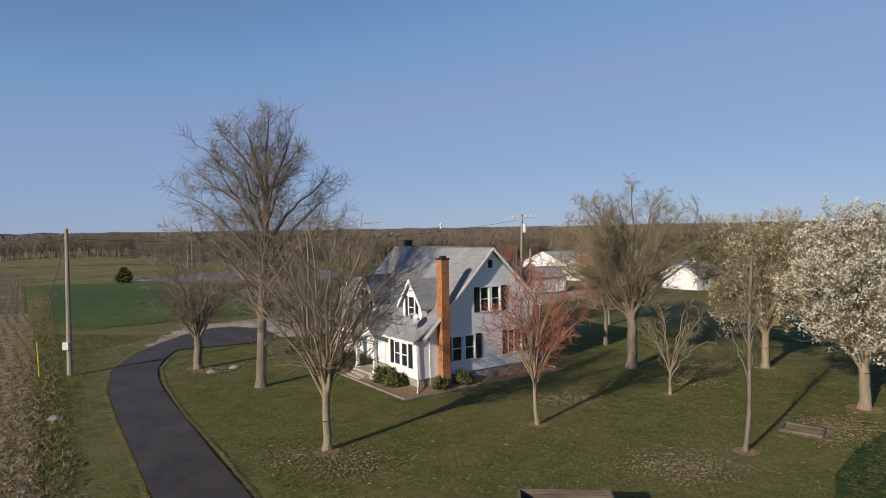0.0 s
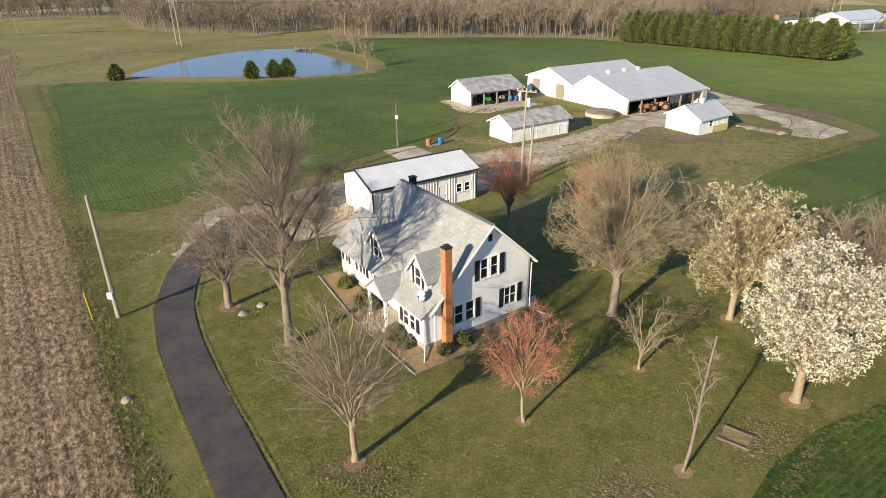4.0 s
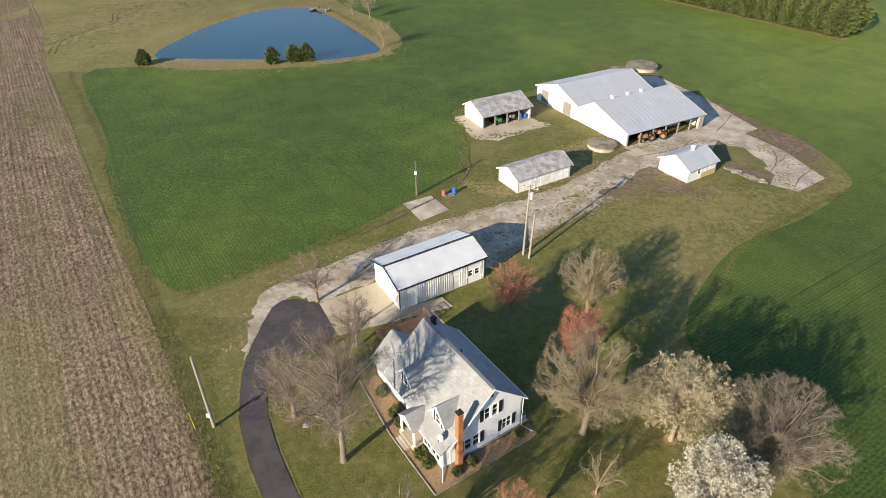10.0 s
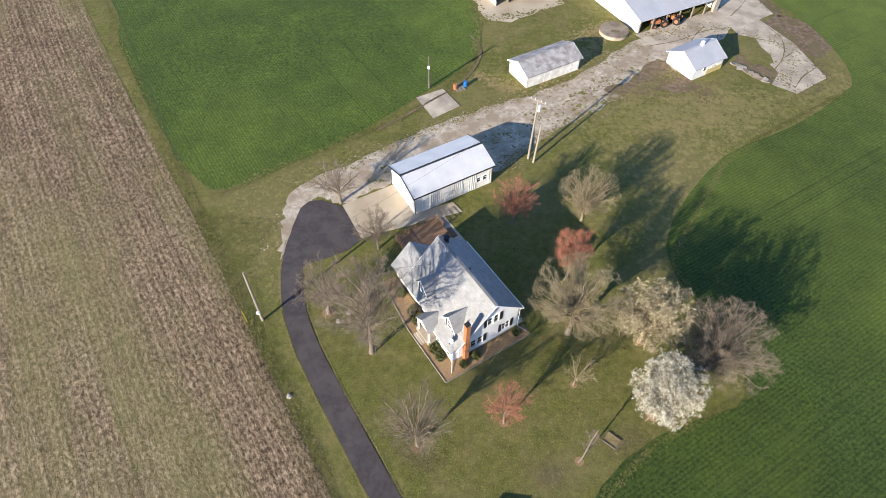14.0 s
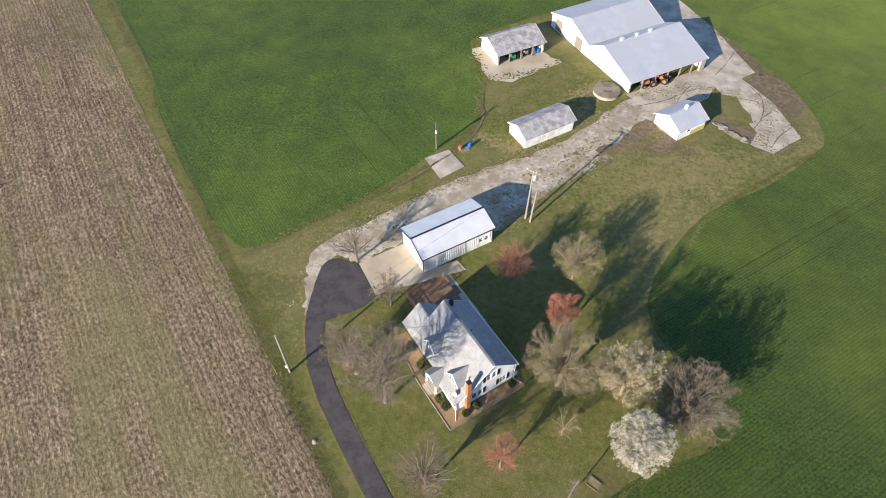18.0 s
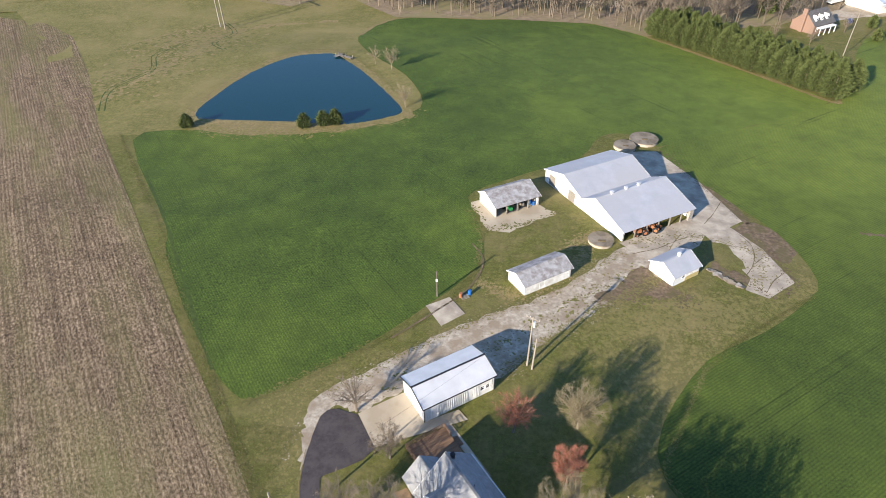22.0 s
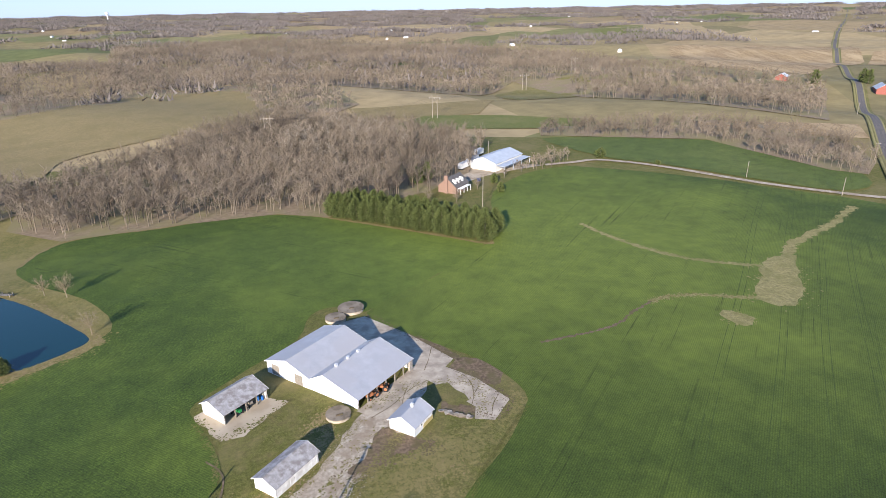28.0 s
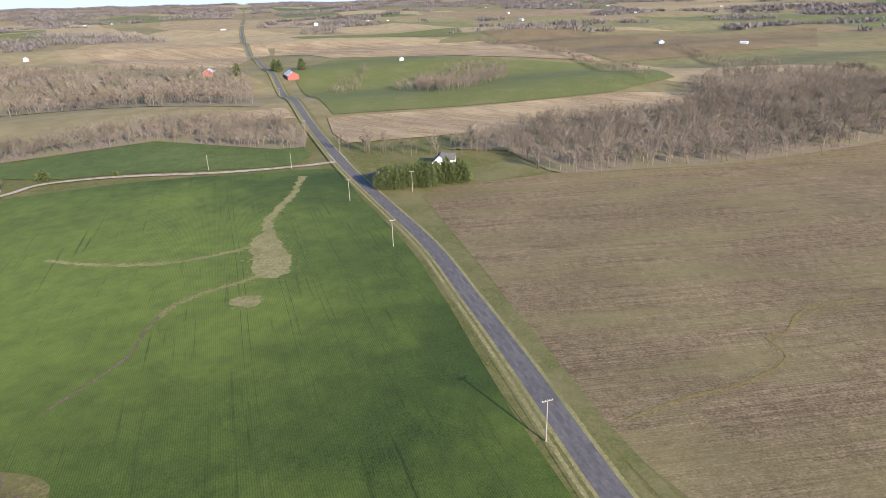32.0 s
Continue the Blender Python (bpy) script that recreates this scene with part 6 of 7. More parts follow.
woods("woodland", [(72, 500), (123, 480), (153, 511), (150, 640), (284, 540), (362, 610), (357, 474), (397, 260), (420, 285), (564, 380), (522, 563), (653, 924), (540, 1142), (252, 1564), (-67, 1535), (-60, 700), (70, 640)], 7.8, 11, 17, "wide bare woodland on the hills", False, 4, [[(609, 646), (774, 503), (950, 626), (893, 741), (800, 738)], [(283, 504), (328, 430), (414, 575), (368, 603)], [(575, 335), (680, 400), (650, 470), (550, 430)]])
woods("woodland", [(292, 148), (304, 94), (334, 78), (384, 61), (409, 16), (472, -51), (528, -35), (599, -65), (706, -205), (480, -240), (361, -114), (306, -40), (271, 29), (276, 38), (309, 63), (296, 95), (284, 128)], 4.8, 8, 15, "bare woodland beside the brown field", True, 5)
woods("tree_clump", [(568, 222), (605, 218), (702, 179), (705, 135), (611, 121), (521, 127), (481, 154)], 6.0, 8, 14, "bare trees in the far green field", True, 6)
woods("woodland", [(-300, 322), (-181.7, 329), (-148.2, 280.3), (-87.5, 259.1), (-57, 297), (-63.9, 337.1), (-188.4, 366.4), (-352.9, 398.3)], 4.6, 9, 16, "bare wooded strip behind the pasture", True, 7)
woods("woodland", [(-564, 656), (-307, 615), (-104, 572), (-24, 640), (-136, 754), (-397, 871), (-689, 810)], 7.5, 11, 17, "far bare woods on the ridge", False, 8)
woods("woodland", [(-324, 760), (-225, 760), (-159, 800), (-53, 740), (-17, 780), (-91, 1185), (-286, 1130), (-408, 921)], 8.5, 11, 17, "far bare woods on the ridge", False, 9)
woods("hedgerow", [(1155, 283), (886, 124), (719, 40), (567, -4), (567, -14), (719, 28), (886, 112), (1160, 270)], 4.6, 6, 12, "bare hedgerow across the plain", False, 10)
woods("tree_clump", [(539, 280), (615, 285), (660, 288), (582, 258), (522, 250)], 8.0, 7, 12, "scattered bare trees in the far green field", True, 12)
woods("hedgerow", [(926, -46), (714, -130), (714, -143), (926, -60)], 4.6, 6, 12, "bare hedgerow across the plain", False, 11)


# grey of the distance haze is put into these twigs' base colour
FARTWIG = mottled("hazed_far_woods", (0.112, 0.098, 0.092), (0.165, 0.146, 0.137), 0.01, 0.95, None, 0)


def far_woods():
    """Woods of the outer plain, in patches that thin towards the fields."""
    rng = np.random.default_rng(77)
    vs, fs, base = [], [], 0
    for _ in range(46000):
        r = 620 + 4300 * rng.uniform() ** 0.62
        a = rng.uniform(radians(-32), radians(132))
        x, y = r * math.cos(a), r * math.sin(a)
        n = noise.noise(Vector((x * 0.0016, y * 0.0026, 3.0))) + 0.5 * noise.noise(Vector((x * 0.006, y * 0.008, 7.0)))
        north = 0.14 if a > radians(62) else 0.0
        if n < 0.20 - north - 0.42 * max(0.0, (r - 1900) / 3000) or (r < 1300 and a < radians(62)):
            continue
        line = (y - 690) * (3000 - 1010) - (x - 1010) * (2000 - 690)
        if abs(line) / 2385 < 40:
            continue
        v, f = WOODBITS[None][rng.integers(6)]
        h = rng.uniform(10, 16)
        wide = 1.1 if r < 1800 else 1.8
        q = v * np.array([h * wide, h * wide, h]) + np.array([x, y, lift(x, y) - 0.4])
        vs.append(q); fs.append(f + base); base += len(v)
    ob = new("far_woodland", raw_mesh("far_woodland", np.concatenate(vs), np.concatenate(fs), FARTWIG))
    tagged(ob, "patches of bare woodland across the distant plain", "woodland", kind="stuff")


far_woods()


# ---- garden and yard things ----
def shrub(x, y, r, h, seed, material=DARKSHRUB, label="rounded clipped evergreen shrub by the house", name="shrub", n=900, blade=0.14, group="shrubs round the house"):
    rng = np.random.default_rng(seed)
    t = thing(name, x, y, 0, 0, label, "shrub", group)
    d = rng.normal(size=(n, 3)); d[:, 2] = np.abs(d[:, 2])
    d /= np.linalg.norm(d, axis=1, keepdims=True)
    c = d * np.array([r, r, h]) * rng.uniform(0.6, 1.0, (n, 1)) * (0.88 + 0.12 * np.sin(4 * d[:, :1] + 3 * d[:, 1:2] + seed))
    v, f = slivers_mesh(c, c + (d + rng.normal(size=(n, 3)) * 0.5) * blade, rng.uniform(0.5, 1.1, n) * blade, rng)
    o = new("leaf_mass", raw_mesh("leaf_mass", v, f, material)); o.parent = t
    bm = bmesh.new()
    bmesh.ops.create_icosphere(bm, subdivisions=2, radius=1.0)
    for v in bm.verts:
        v.co = Vector((v.co.x * r * 0.72, v.co.y * r * 0.72, max(v.co.z, -0.05) * h * 0.72))
    part("core", bm, material, t)


def hx(x, y):
    """House-side plan to world."""
    c, s = math.cos(radians(TURN)), math.sin(radians(TURN))
    return (-1.42 + x * c - y * s, 31.84 + x * s + y * c)


for k, (x, y, r, h) in enumerate(((-0.6, 1.3, 0.6, 0.85), (-0.6, 2.5, 0.65, 0.95), (-0.2, 6.4, 0.7, 0.95), (-0.1, 7.7, 0.75, 1.0), (0.0, 10.6, 0.7, 0.95), (2.6, -0.6, 0.55, 0.75), (1.0, -0.75, 0.45, 0.6), (8.0, -0.6, 0.5, 0.6))):
    wx, wy = hx(x, y)
    shrub(wx, wy, r, h, 500 + k)
patch("house_bed", [hx(*p) for p in ((-1.7, -1.5), (9.2, -1.6), (9.3, -0.2), (0.9, 0.1), (-0.1, 3.0), (-1.0, 3.0), (-1.0, 5.7), (0.7, 5.8), (0.7, 12.9), (-1.0, 13.1), (-1.7, 6.0))], BEDMULCH, 0.035, "faded mulch bed round the farmhouse", "flower bed", 0)
edging = [hx(*p) for p in ((9.2, -1.6), (-1.7, -1.5), (-1.75, 6.0), (-1.05, 13.1))]
for a, b in zip(edging, edging[1:]):
    bm = bmesh.new()
    tube(bm, (*a, 0.05), (*b, 0.05), 0.07, 0.07, 6)
    tagged(part("bed_edging", bm, OLDWOOD, None), "weathered timber edging of the mulch bed", "edging", kind="structure")


def rear_deck():
    d = thing("deck", *hx(3.4, 13.0), 0, TURN, "brown wooden deck with railings behind the house", "deck")
    for k in range(25):
        part("plank", boxes((0.0, 6.0, 0.19 * k, 0.17 + 0.19 * k, 0.38, 0.42)), DECKWOOD, d)
    part("joist_frame", boxes((0.02, 5.98, 0.02, 4.7, 0.22, 0.378)), DECKWOOD, d)
    posts = ((0.05, 0.05), (0.05, 1.6), (0.05, 3.2), (0.05, 4.7), (1.5, 4.7), (3.0, 4.7), (4.5, 4.7), (5.95, 4.7), (5.95, 3.2))
    for x, y in posts:
        part("post", boxes((x - 0.05, x + 0.05, y - 0.05, y + 0.05, -0.1, 1.3)), DECKWOOD, d)
    for a in ((0.0, 6.0, 4.67, 4.73), (0.02, 0.08, 0.05, 4.67), (5.92, 5.98, 3.2, 4.67)):
        for z in (0.62, 0.92, 1.22):
            part("rail", boxes((*a, z, z + 0.06)), DECKWOOD, d)
    for k in range(3):
        part("step", boxes((6.0 + 0.28 * k, 6.28 + 0.28 * k, 1.2, 2.8, 0.0, 0.3 - 0.1 * k)), DECKWOOD, d)


DECKWOOD = mottled("brown_deck_wood", (0.15, 0.09, 0.055), (0.25, 0.155, 0.095), 2, 0.85, 18, 0.4, stretch=(0.3, 3, 3))
rear_deck()
patch("garden_walk", [hx(*p) for p in ((9.65, 8.5), (10.55, 8.4), (10.6, 18.5), (9.6, 18.6))], CONCRETE, 0.04, "concrete walk from the garage to the house", "path")
ac = thing("air_conditioner", *hx(9.0, 0.6), 0, TURN, "grey outdoor air conditioner beside the house wall", "air conditioner")
part("casing", boxes((-0.35, 0.35, -0.35, 0.35, 0.05, 0.75)), BARNROOF, ac)
part("fan_grille", boxes((-0.28, 0.28, -0.28, 0.28, 0.75, 0.77)), SHUTTER, ac)
part("pad", boxes((-0.5, 0.5, -0.5, 0.5, 0.0, 0.05)), CONCRETE, ac)


def wagon_bed():
    """Timber-edged mulch bed with an old farm wagon and a sign."""
    cx, cy, turn = 3.3, 16.3, -2.0
    bed = thing("flower_bed", cx, cy, 0, turn, "timber-edged bed filled with orange wood mulch", "flower bed")
    part("mulch", boxes((-2.0, 2.0, -1.15, 1.15, -0.05, 0.08)), MULCH, bed)
    for a in ((-2.1, 0.7, -1.25, -1.14), (0.72, 2.1, -1.24, -1.13), (-2.1, -0.8, 1.14, 1.25), (0.8, 2.1, 1.14, 1.25), (-2.12, -2.0, -1.13, 1.13), (2.0, 2.12, -1.12, 1.13)):
        part("sleeper", boxes((*a, -0.05, 0.17)), OLDWOOD, bed)
    w = thing("farm_wagon", cx + 0.62, cy + 0.22, 0.08, turn, "old silvered wooden box wagon with iron wheels", "wagon")
    w.scale = (0.94, 0.88, 0.72)
    for k in range(3):
        z = 0.62 + 0.21 * k
        part("side_board", boxes((-1.35, 1.35, -0.62, -0.57, z, z + 0.195)), WAGONWOOD, w)
        part("side_board", boxes((-1.35, 1.35, 0.57, 0.62, z, z + 0.195)), WAGONWOOD, w)
    for x in (-1.35, 1.31):
        part("end_board", boxes((x, x + 0.045, -0.57, 0.57, 0.62, 1.23)), WAGONWOOD, w)
    part("floor", boxes((-1.3, 1.3, -0.57, 0.57, 0.6, 0.65)), WAGONWOOD, w)
    for x in (-1.1, -0.4, 0.35, 1.1):
        for y in (-0.67, 0.62):
            part("stake", boxes((x, x + 0.07, y, y + 0.05, 0.5, 1.28)), WAGONWOOD, w)
    for x in (-0.85, 0.85):
        bm = bmesh.new()
        tube(bm, (x, -0.8, 0.42), (x, 0.8, 0.42), 0.04, 0.04)
        part("axle", bm, EARTH, w)
        part("bolster", boxes((x - 0.09, x + 0.09, -0.6, 0.6, 0.46, 0.6)), WAGONWOOD, w)
        for y in (-0.78, 0.78):
            r = 0.42
            bm = bmesh.new()
            pts = [(x + r * math.cos(a), y, 0.42 + r * math.sin(a)) for a in [2 * math.pi * i / 24 for i in range(24)]]
            for p, q in zip(pts, pts[1:] + pts[:1]):
                tube(bm, p, q, 0.028, 0.028, 5)
            wh = part("wheel", bm, RUST, w)
            for i in range(10):
                a = 2 * math.pi * i / 10
                bm = bmesh.new()
                tube(bm, (x, y, 0.42), (x + r * math.cos(a), y, 0.42 + r * math.sin(a)), 0.014, 0.014, 4)
                part("spoke", bm, RUST, wh)
    bm = bmesh.new()
    tube(bm, (-1.2, 0, 0.45), (-2.9, 0.05, 0.12), 0.05, 0.04)
    part("drawbar", bm, WAGONWOOD, w)
    s = thing("sign", cx + 0.1, cy - 0.4, 0.08, turn, "cream painted sign board leaning on the wagon", "sign")
    part("board", boxes((-0.5, 0.5, -0.03, 0.0, 0.42, 0.78)), SIGNCREAM, s)
    part("emblem", boxes((-0.36, -0.16, -0.036, -0.03, 0.57, 0.65)), SIGNGREEN, s)
    for z, a, b in ((0.68, 0.1, 0.32), (0.59, 0.02, 0.42), (0.50, 0.12, 0.34)):
        part("lettering_bar", boxes((a, b, -0.036, -0.03, z, z + 0.05)), SHUTTER, s)
    part("sign_leg", boxes((-0.44, -0.38, 0.0, 0.05, 0, 0.75)), OLDWOOD, s)
    part("sign_leg", boxes((0.38, 0.44, 0.0, 0.05, 0, 0.75)), OLDWOOD, s)
    lamp = thing("spotlight", cx + 0.2, cy - 0.95, 0.08, 20, "small grey garden spotlight in the mulch", "lamp")
    part("housing", boxes((-0.09, 0.09, -0.08, 0.08, 0.08, 0.26)), GRAVEL, lamp)
    part("stake", boxes((-0.02, 0.02, -0.02, 0.02, -0.05, 0.08)), SHUTTER, lamp)


WAGONWOOD = mottled("dark_weathered_boards", (0.085, 0.070, 0.056), (0.165, 0.140, 0.115), 2, 0.9, 20, 0.5, stretch=(0.3, 2, 2))
RUST = mottled("rusty_iron", (0.10, 0.05, 0.03), (0.16, 0.085, 0.05), 6, 0.8, 20, 0.4)
SIGNCREAM = mottled("cream_sign_paint", (0.62, 0.57, 0.40), (0.70, 0.66, 0.50), 3, 0.7)
SIGNGREEN = mottled("green_sign_paint", (0.06, 0.12, 0.03), (0.08, 0.15, 0.04), 3, 0.7)
wagon_bed()

# mulch rings under the trees
for x, y, r in ((-4.1, 22.6, 0.55), (4.15, 25.8, 0.45), (11.2, 30.5, 0.4), (11.35, 22.6, 0.45), (18.9, 27.9, 0.75), (18.5, 36.2, 0.6), (-15.5, 37.0, 0.8)):
    patch("tree_ring", [(x + r * math.cos(a), y + r * math.sin(a)) for a in [2 * math.pi * k / 14 for k in range(14)]], BEDMULCH, 0.02, "ring of faded mulch round a tree", "mulch ring", 0, 0)


def planter(x, y, turn):
    p = thing("raised_bed", x, y, 0, turn, "small timber-framed raised bed in the grass", "raised bed")
    part("soil", boxes((-0.66, 0.66, -0.5, 0.5, -0.05, 0.06)), DRYGRASS, p)
    for a in ((-0.76, 0.76, -0.6, -0.5), (-0.76, 0.76, 0.5, 0.6), (-0.76, -0.66, -0.5, 0.5), (0.66, 0.76, -0.5, 0.5)):
        part("board", boxes((*a, -0.05, 0.13)), WAGONWOOD, p)


planter(14.6, 24.9, -35)
for x, y in ((-17.5, 26.8), (-13.3, 37.2), (-14.2, 36.0)):
    rk = thing("stone", x, y, 0, 25, "grey field stone on the lawn", "stone", "field stones")
    bm = bmesh.new()
    bmesh.ops.create_icosphere(bm, subdivisions=2, radius=0.32)
    for v in bm.verts:
        v.co = v.co * (1 + 0.25 * noise.noise(v.co * 4 + Vector((x, y, 0))))
        v.co.z *= 0.6
    part("rock", bm, STONE, rk)

# guy wire marker and posts near the leaning pole
gm = thing("guy_marker", -24.2, 35.0, 0, 0, "yellow plastic guy-wire marker", "marker")
bm = bmesh.new(); tube(bm, (0, 0, 0), (-0.15, 0.1, 2.1), 0.035, 0.035, 6)
part("sleeve", bm, mottled("yellow_plastic", (0.55, 0.42, 0.03), (0.6, 0.47, 0.05), 4, 0.5), gm)
bm = bmesh.new(); tube(bm, (-0.15, 0.1, 2.0), (1.5, 0.4, 7.6), 0.012, 0.012, 4)
part("guy_wire", bm, DARKTRIM, gm)


def wires(name, a, b, sag, r=0.012, label="sagging overhead power line"):
    bm = bmesh.new()
    pts = [Vector(a).lerp(Vector(b), k / 14) - Vector((0, 0, 4 * sag * (k / 14) * (1 - k / 14))) for k in range(15)]
    for p, q in zip(pts, pts[1:]):
        tube(bm, p, q, r, r, 4)
    tagged(part(name, bm, DARKTRIM, None), label, "wire", "power lines")


wires("power_line", (-22.6, 35.5, 8.2), (6.4, 63.6, 9.4), 1.0)
wires("power_line", (-22.6, 35.5, 8.0), (-1.5, 41.5, 5.2), 0.5)

# second short pole, light pole, post, barrels
utility_pole(7.4, 63.2, 6.4, POLEWOOD, (0.3, 0.2), 0.0, 0, (), "short stub pole braced against the yard pole")
utility_pole(-8.3, 78.3, 5.6, DARKPOLE, (0.0, 0.0), 0.0, 0, (("meter_box", 3.6),), "thin dark post with a meter box by the slab")


def barrel(x, y, material, label):
    t = thing("barrel", x, y, 0.02, 0, label, "barrel")
    bm = bmesh.new()
    for a, b, r0, r1 in ((0, 0.1, 0.29, 0.3), (0.1, 0.8, 0.3, 0.3), (0.8, 0.9, 0.3, 0.28)):
        tube(bm, (0, 0, a), (0, 0, b), r0, r1, 16)
    part("drum", bm, material, t)
    bm = bmesh.new()
    for z in (0.3, 0.6):
        tube(bm, (0, 0, z - 0.02), (0, 0, z + 0.02), 0.315, 0.315, 16)
    part("hoop", bm, material, t)


RUSTPAINT = mottled("rusty_orange_paint", (0.26, 0.10, 0.045), (0.36, 0.15, 0.07), 3, 0.7)
BLUE = mottled("blue_plastic", (0.02, 0.11, 0.35), (0.03, 0.15, 0.42), 3, 0.45)
GREENPAINT = mottled("tractor_green_paint", (0.02, 0.17, 0.05), (0.03, 0.22, 0.07), 3, 0.45)
BLACKRUB = mottled("black_rubber", (0.015, 0.015, 0.016), (0.025, 0.025, 0.026), 6, 0.85)
barrel(-2.8, 79.2, BLUE, "blue plastic barrel beside the gravel track")
barrel(-4.3, 78.4, RUSTPAINT, "rusty orange barrel beside the gravel track")
pl = thing("pallet", -3.6, 78.5, 0, 30, "weathered wooden pallet on the grass", "pallet")
for k in range(5):
    part("slat", boxes((-0.7, 0.7, -0.6 + 0.26 * k, -0.44 + 0.26 * k, 0.1, 0.13)), OLDWOOD, pl)
part("runner", boxes((-0.7, -0.6, -0.6, 0.6, 0, 0.1), (-0.05, 0.05, -0.6, 0.6, 0, 0.1), (0.6, 0.7, -0.6, 0.6, 0, 0.1)), OLDWOOD, pl)


def implement(name, x, y, turn, material, label, big=1.0):
    """A small tractor-like farm machine."""
    t = thing(name, x, y, 0, turn, label, "farm machine")
    part("hood", boxes((-1.4 * big, 0.1, -0.32, 0.32, 0.65, 1.25)), material, t)
    for y in (-0.75, 0.5):
        part("fender", boxes((0.2, 1.2, y, y + 0.25, 0.9, 1.3)), material, t)
    part("seat", boxes((0.5, 0.9, -0.25, 0.25, 1.0, 1.1), (0.85, 0.93, -0.25, 0.25, 1.1, 1.5)), SHUTTER, t)
    part("chassis", boxes((-1.3 * big, 1.0, -0.2, 0.2, 0.45, 0.65)), DARKTRIM, t)
    for wx, r in ((-1.0 * big, 0.38), (0.7, 0.68)):
        for s in (-1, 1):
            bm = bmesh.new()
            tube(bm, (wx, s * 0.5, r), (wx, s * 0.78, r), r, r, 18)
            wh = part("wheel", bm, BLACKRUB, t)
            bm = bmesh.new()
            tube(bm, (wx, s * 0.5, r), (wx, s * 0.80, r), r * 0.5, r * 0.5, 14)
            part("rim", bm, material, wh)
    bm = bmesh.new(); tube(bm, (-0.7 * big, 0.1, 1.25), (-0.7 * big, 0.1, 1.8), 0.04, 0.04, 6)
    part("exhaust", bm, DARKTRIM, t)


def onto(x, y, ox, oy, turn):
    c, s = math.cos(radians(turn)), math.sin(radians(turn))
    return (ox + x * c - y * s, oy + x * s + y * c)


implement("tractor", *onto(3.6, 1.4, 1.2, 103.1, 31), 121, GREENPAINT, "green tractor under the machine shed")
implement("tractor", *onto(6.6, 1.8, 1.2, 103.1, 31), 121, OLDWOOD, "faded grey tractor under the machine shed")
barrel(*onto(9.3, 0.6, 1.2, 103.1, 31), BLUE, "blue plastic barrel in the machine shed")
barrel(*onto(8.7, 1.2, 1.2, 103.1, 31), BLUE, "blue plastic barrel in the machine shed")
implement("hay_rake", *onto(4.6, 0.4, 25.4, 96.5, 31.5), 20, RUSTPAINT, "rust orange farm implement under the barn eave")
implement("hay_rake", *onto(7.8, 0.3, 25.4, 96.5, 31.5), -30, RUSTPAINT, "rust orange farm implement under the barn eave")
part("block_pier", boxes((16.4, 17.4, -0.2, 0.25, -0.6, 2.2)), STONE, barn, "stone block pier at the barn corner")
part("inner_door", boxes((12.6, 15.6, 3.2, 3.3, -0.3, 2.3)), OLDPAINT, barn, "pale inner barn door")

# broken wall and rubble by the milk house
for k in range(11):
    x, y = 39.4 + 0.42 * k + random.uniform(-0.5, 0.5), 88.9 - 0.42 * k + random.uniform(-0.5, 0.5)
    bl = thing("rubble_slab", x, y, 0.03, 0, "broken slab of old concrete beside the milk house", "slab", "rubble")
    a, b, c = random.uniform(0.4, 0.9), random.uniform(0.3, 0.6), random.uniform(0.05, 0.09)
    bm = bmesh.new()
    prism(bm, [(-a, -b * random.uniform(0.6, 1)), (a * 0.7, -b), (a, b * 0.2), (a * 0.5, b), (-a * 0.8, b * 0.7)], -c, c, "z")
    part("concrete", turned(bm, pose(0, 0, 0.10, random.uniform(-14, 14), random.uniform(-14, 14), random.uniform(0, 360))), LID if k % 3 else STONE, bl)
patch("weedy_patch", [(41.4, 97.6), (45, 96.8), (46.1, 90.4), (43.2, 89.5), (41, 93.2)], LAWN, 0.075, "weedy grass patch in the concrete yard", "grass", 3, 0.4)

# dock on the pond
dk = thing("dock", -50.6, 195.6, 0, -28, "small grey wooden dock on the pond", "dock")
for k in range(14):
    part("plank", boxes((-3.2 + 0.46 * k, -2.78 + 0.46 * k, -0.7, 0.7, 0.55, 0.6)), OLDWOOD, dk)
for x in (-3.1, 0, 3.1):
    for y in (-0.65, 0.65):
        part("post", boxes((x - 0.08, x + 0.08, y - 0.08, y + 0.08, -0.5, 1.25)), OLDWOOD, dk)
part("deck_box", boxes((-3.2, -1.8, -1.6, 1.6, 0.5, 0.56)), OLDWOOD, dk)

# dry grass strips and washes in the fields
ribbon("dry_strip", [(166, 111), (174, 117), (187, 125.5), (215.8, 133.1), (246, 143.3)], 3.0, STRAW, 0.07, "dry grass waterway through the wheat", "grass strip", 16, False, 0.75, 2)
patch("dry_patch", [(139, 100), (153.8, 111), (168, 120), (177.1, 118), (165, 107), (155.6, 97.9), (143, 93)], STRAW, 0.075, "patch of dead grass in the wheat", "grass patch", 6, 0.9)
ribbon("dry_strip", [(161, 116), (146.1, 129.2), (139.3, 143.5), (136.4, 160), (136.4, 175)], 1.8, STRAW, 0.072, "thin dead-grass seam in the wheat", "grass strip", 18, False, 0.9, 3)
ribbon("wash", [(141, 99), (133, 104), (126.3, 108.1), (118.8, 110.6), (111.6, 110.3)], 1.5, PASTURE, 0.073, "pale washed-out seam in the wheat", "wash", 18, False, 0.9, 4)
ribbon("wash", [(111.6, 110.3), (102.2, 107), (93.2, 103), (82.1, 102.8), (71.9, 103.5)], 0.8, EARTH, 0.072, "dark eroded gully in the wheat", "wash", 18, False, 0.9, 5)
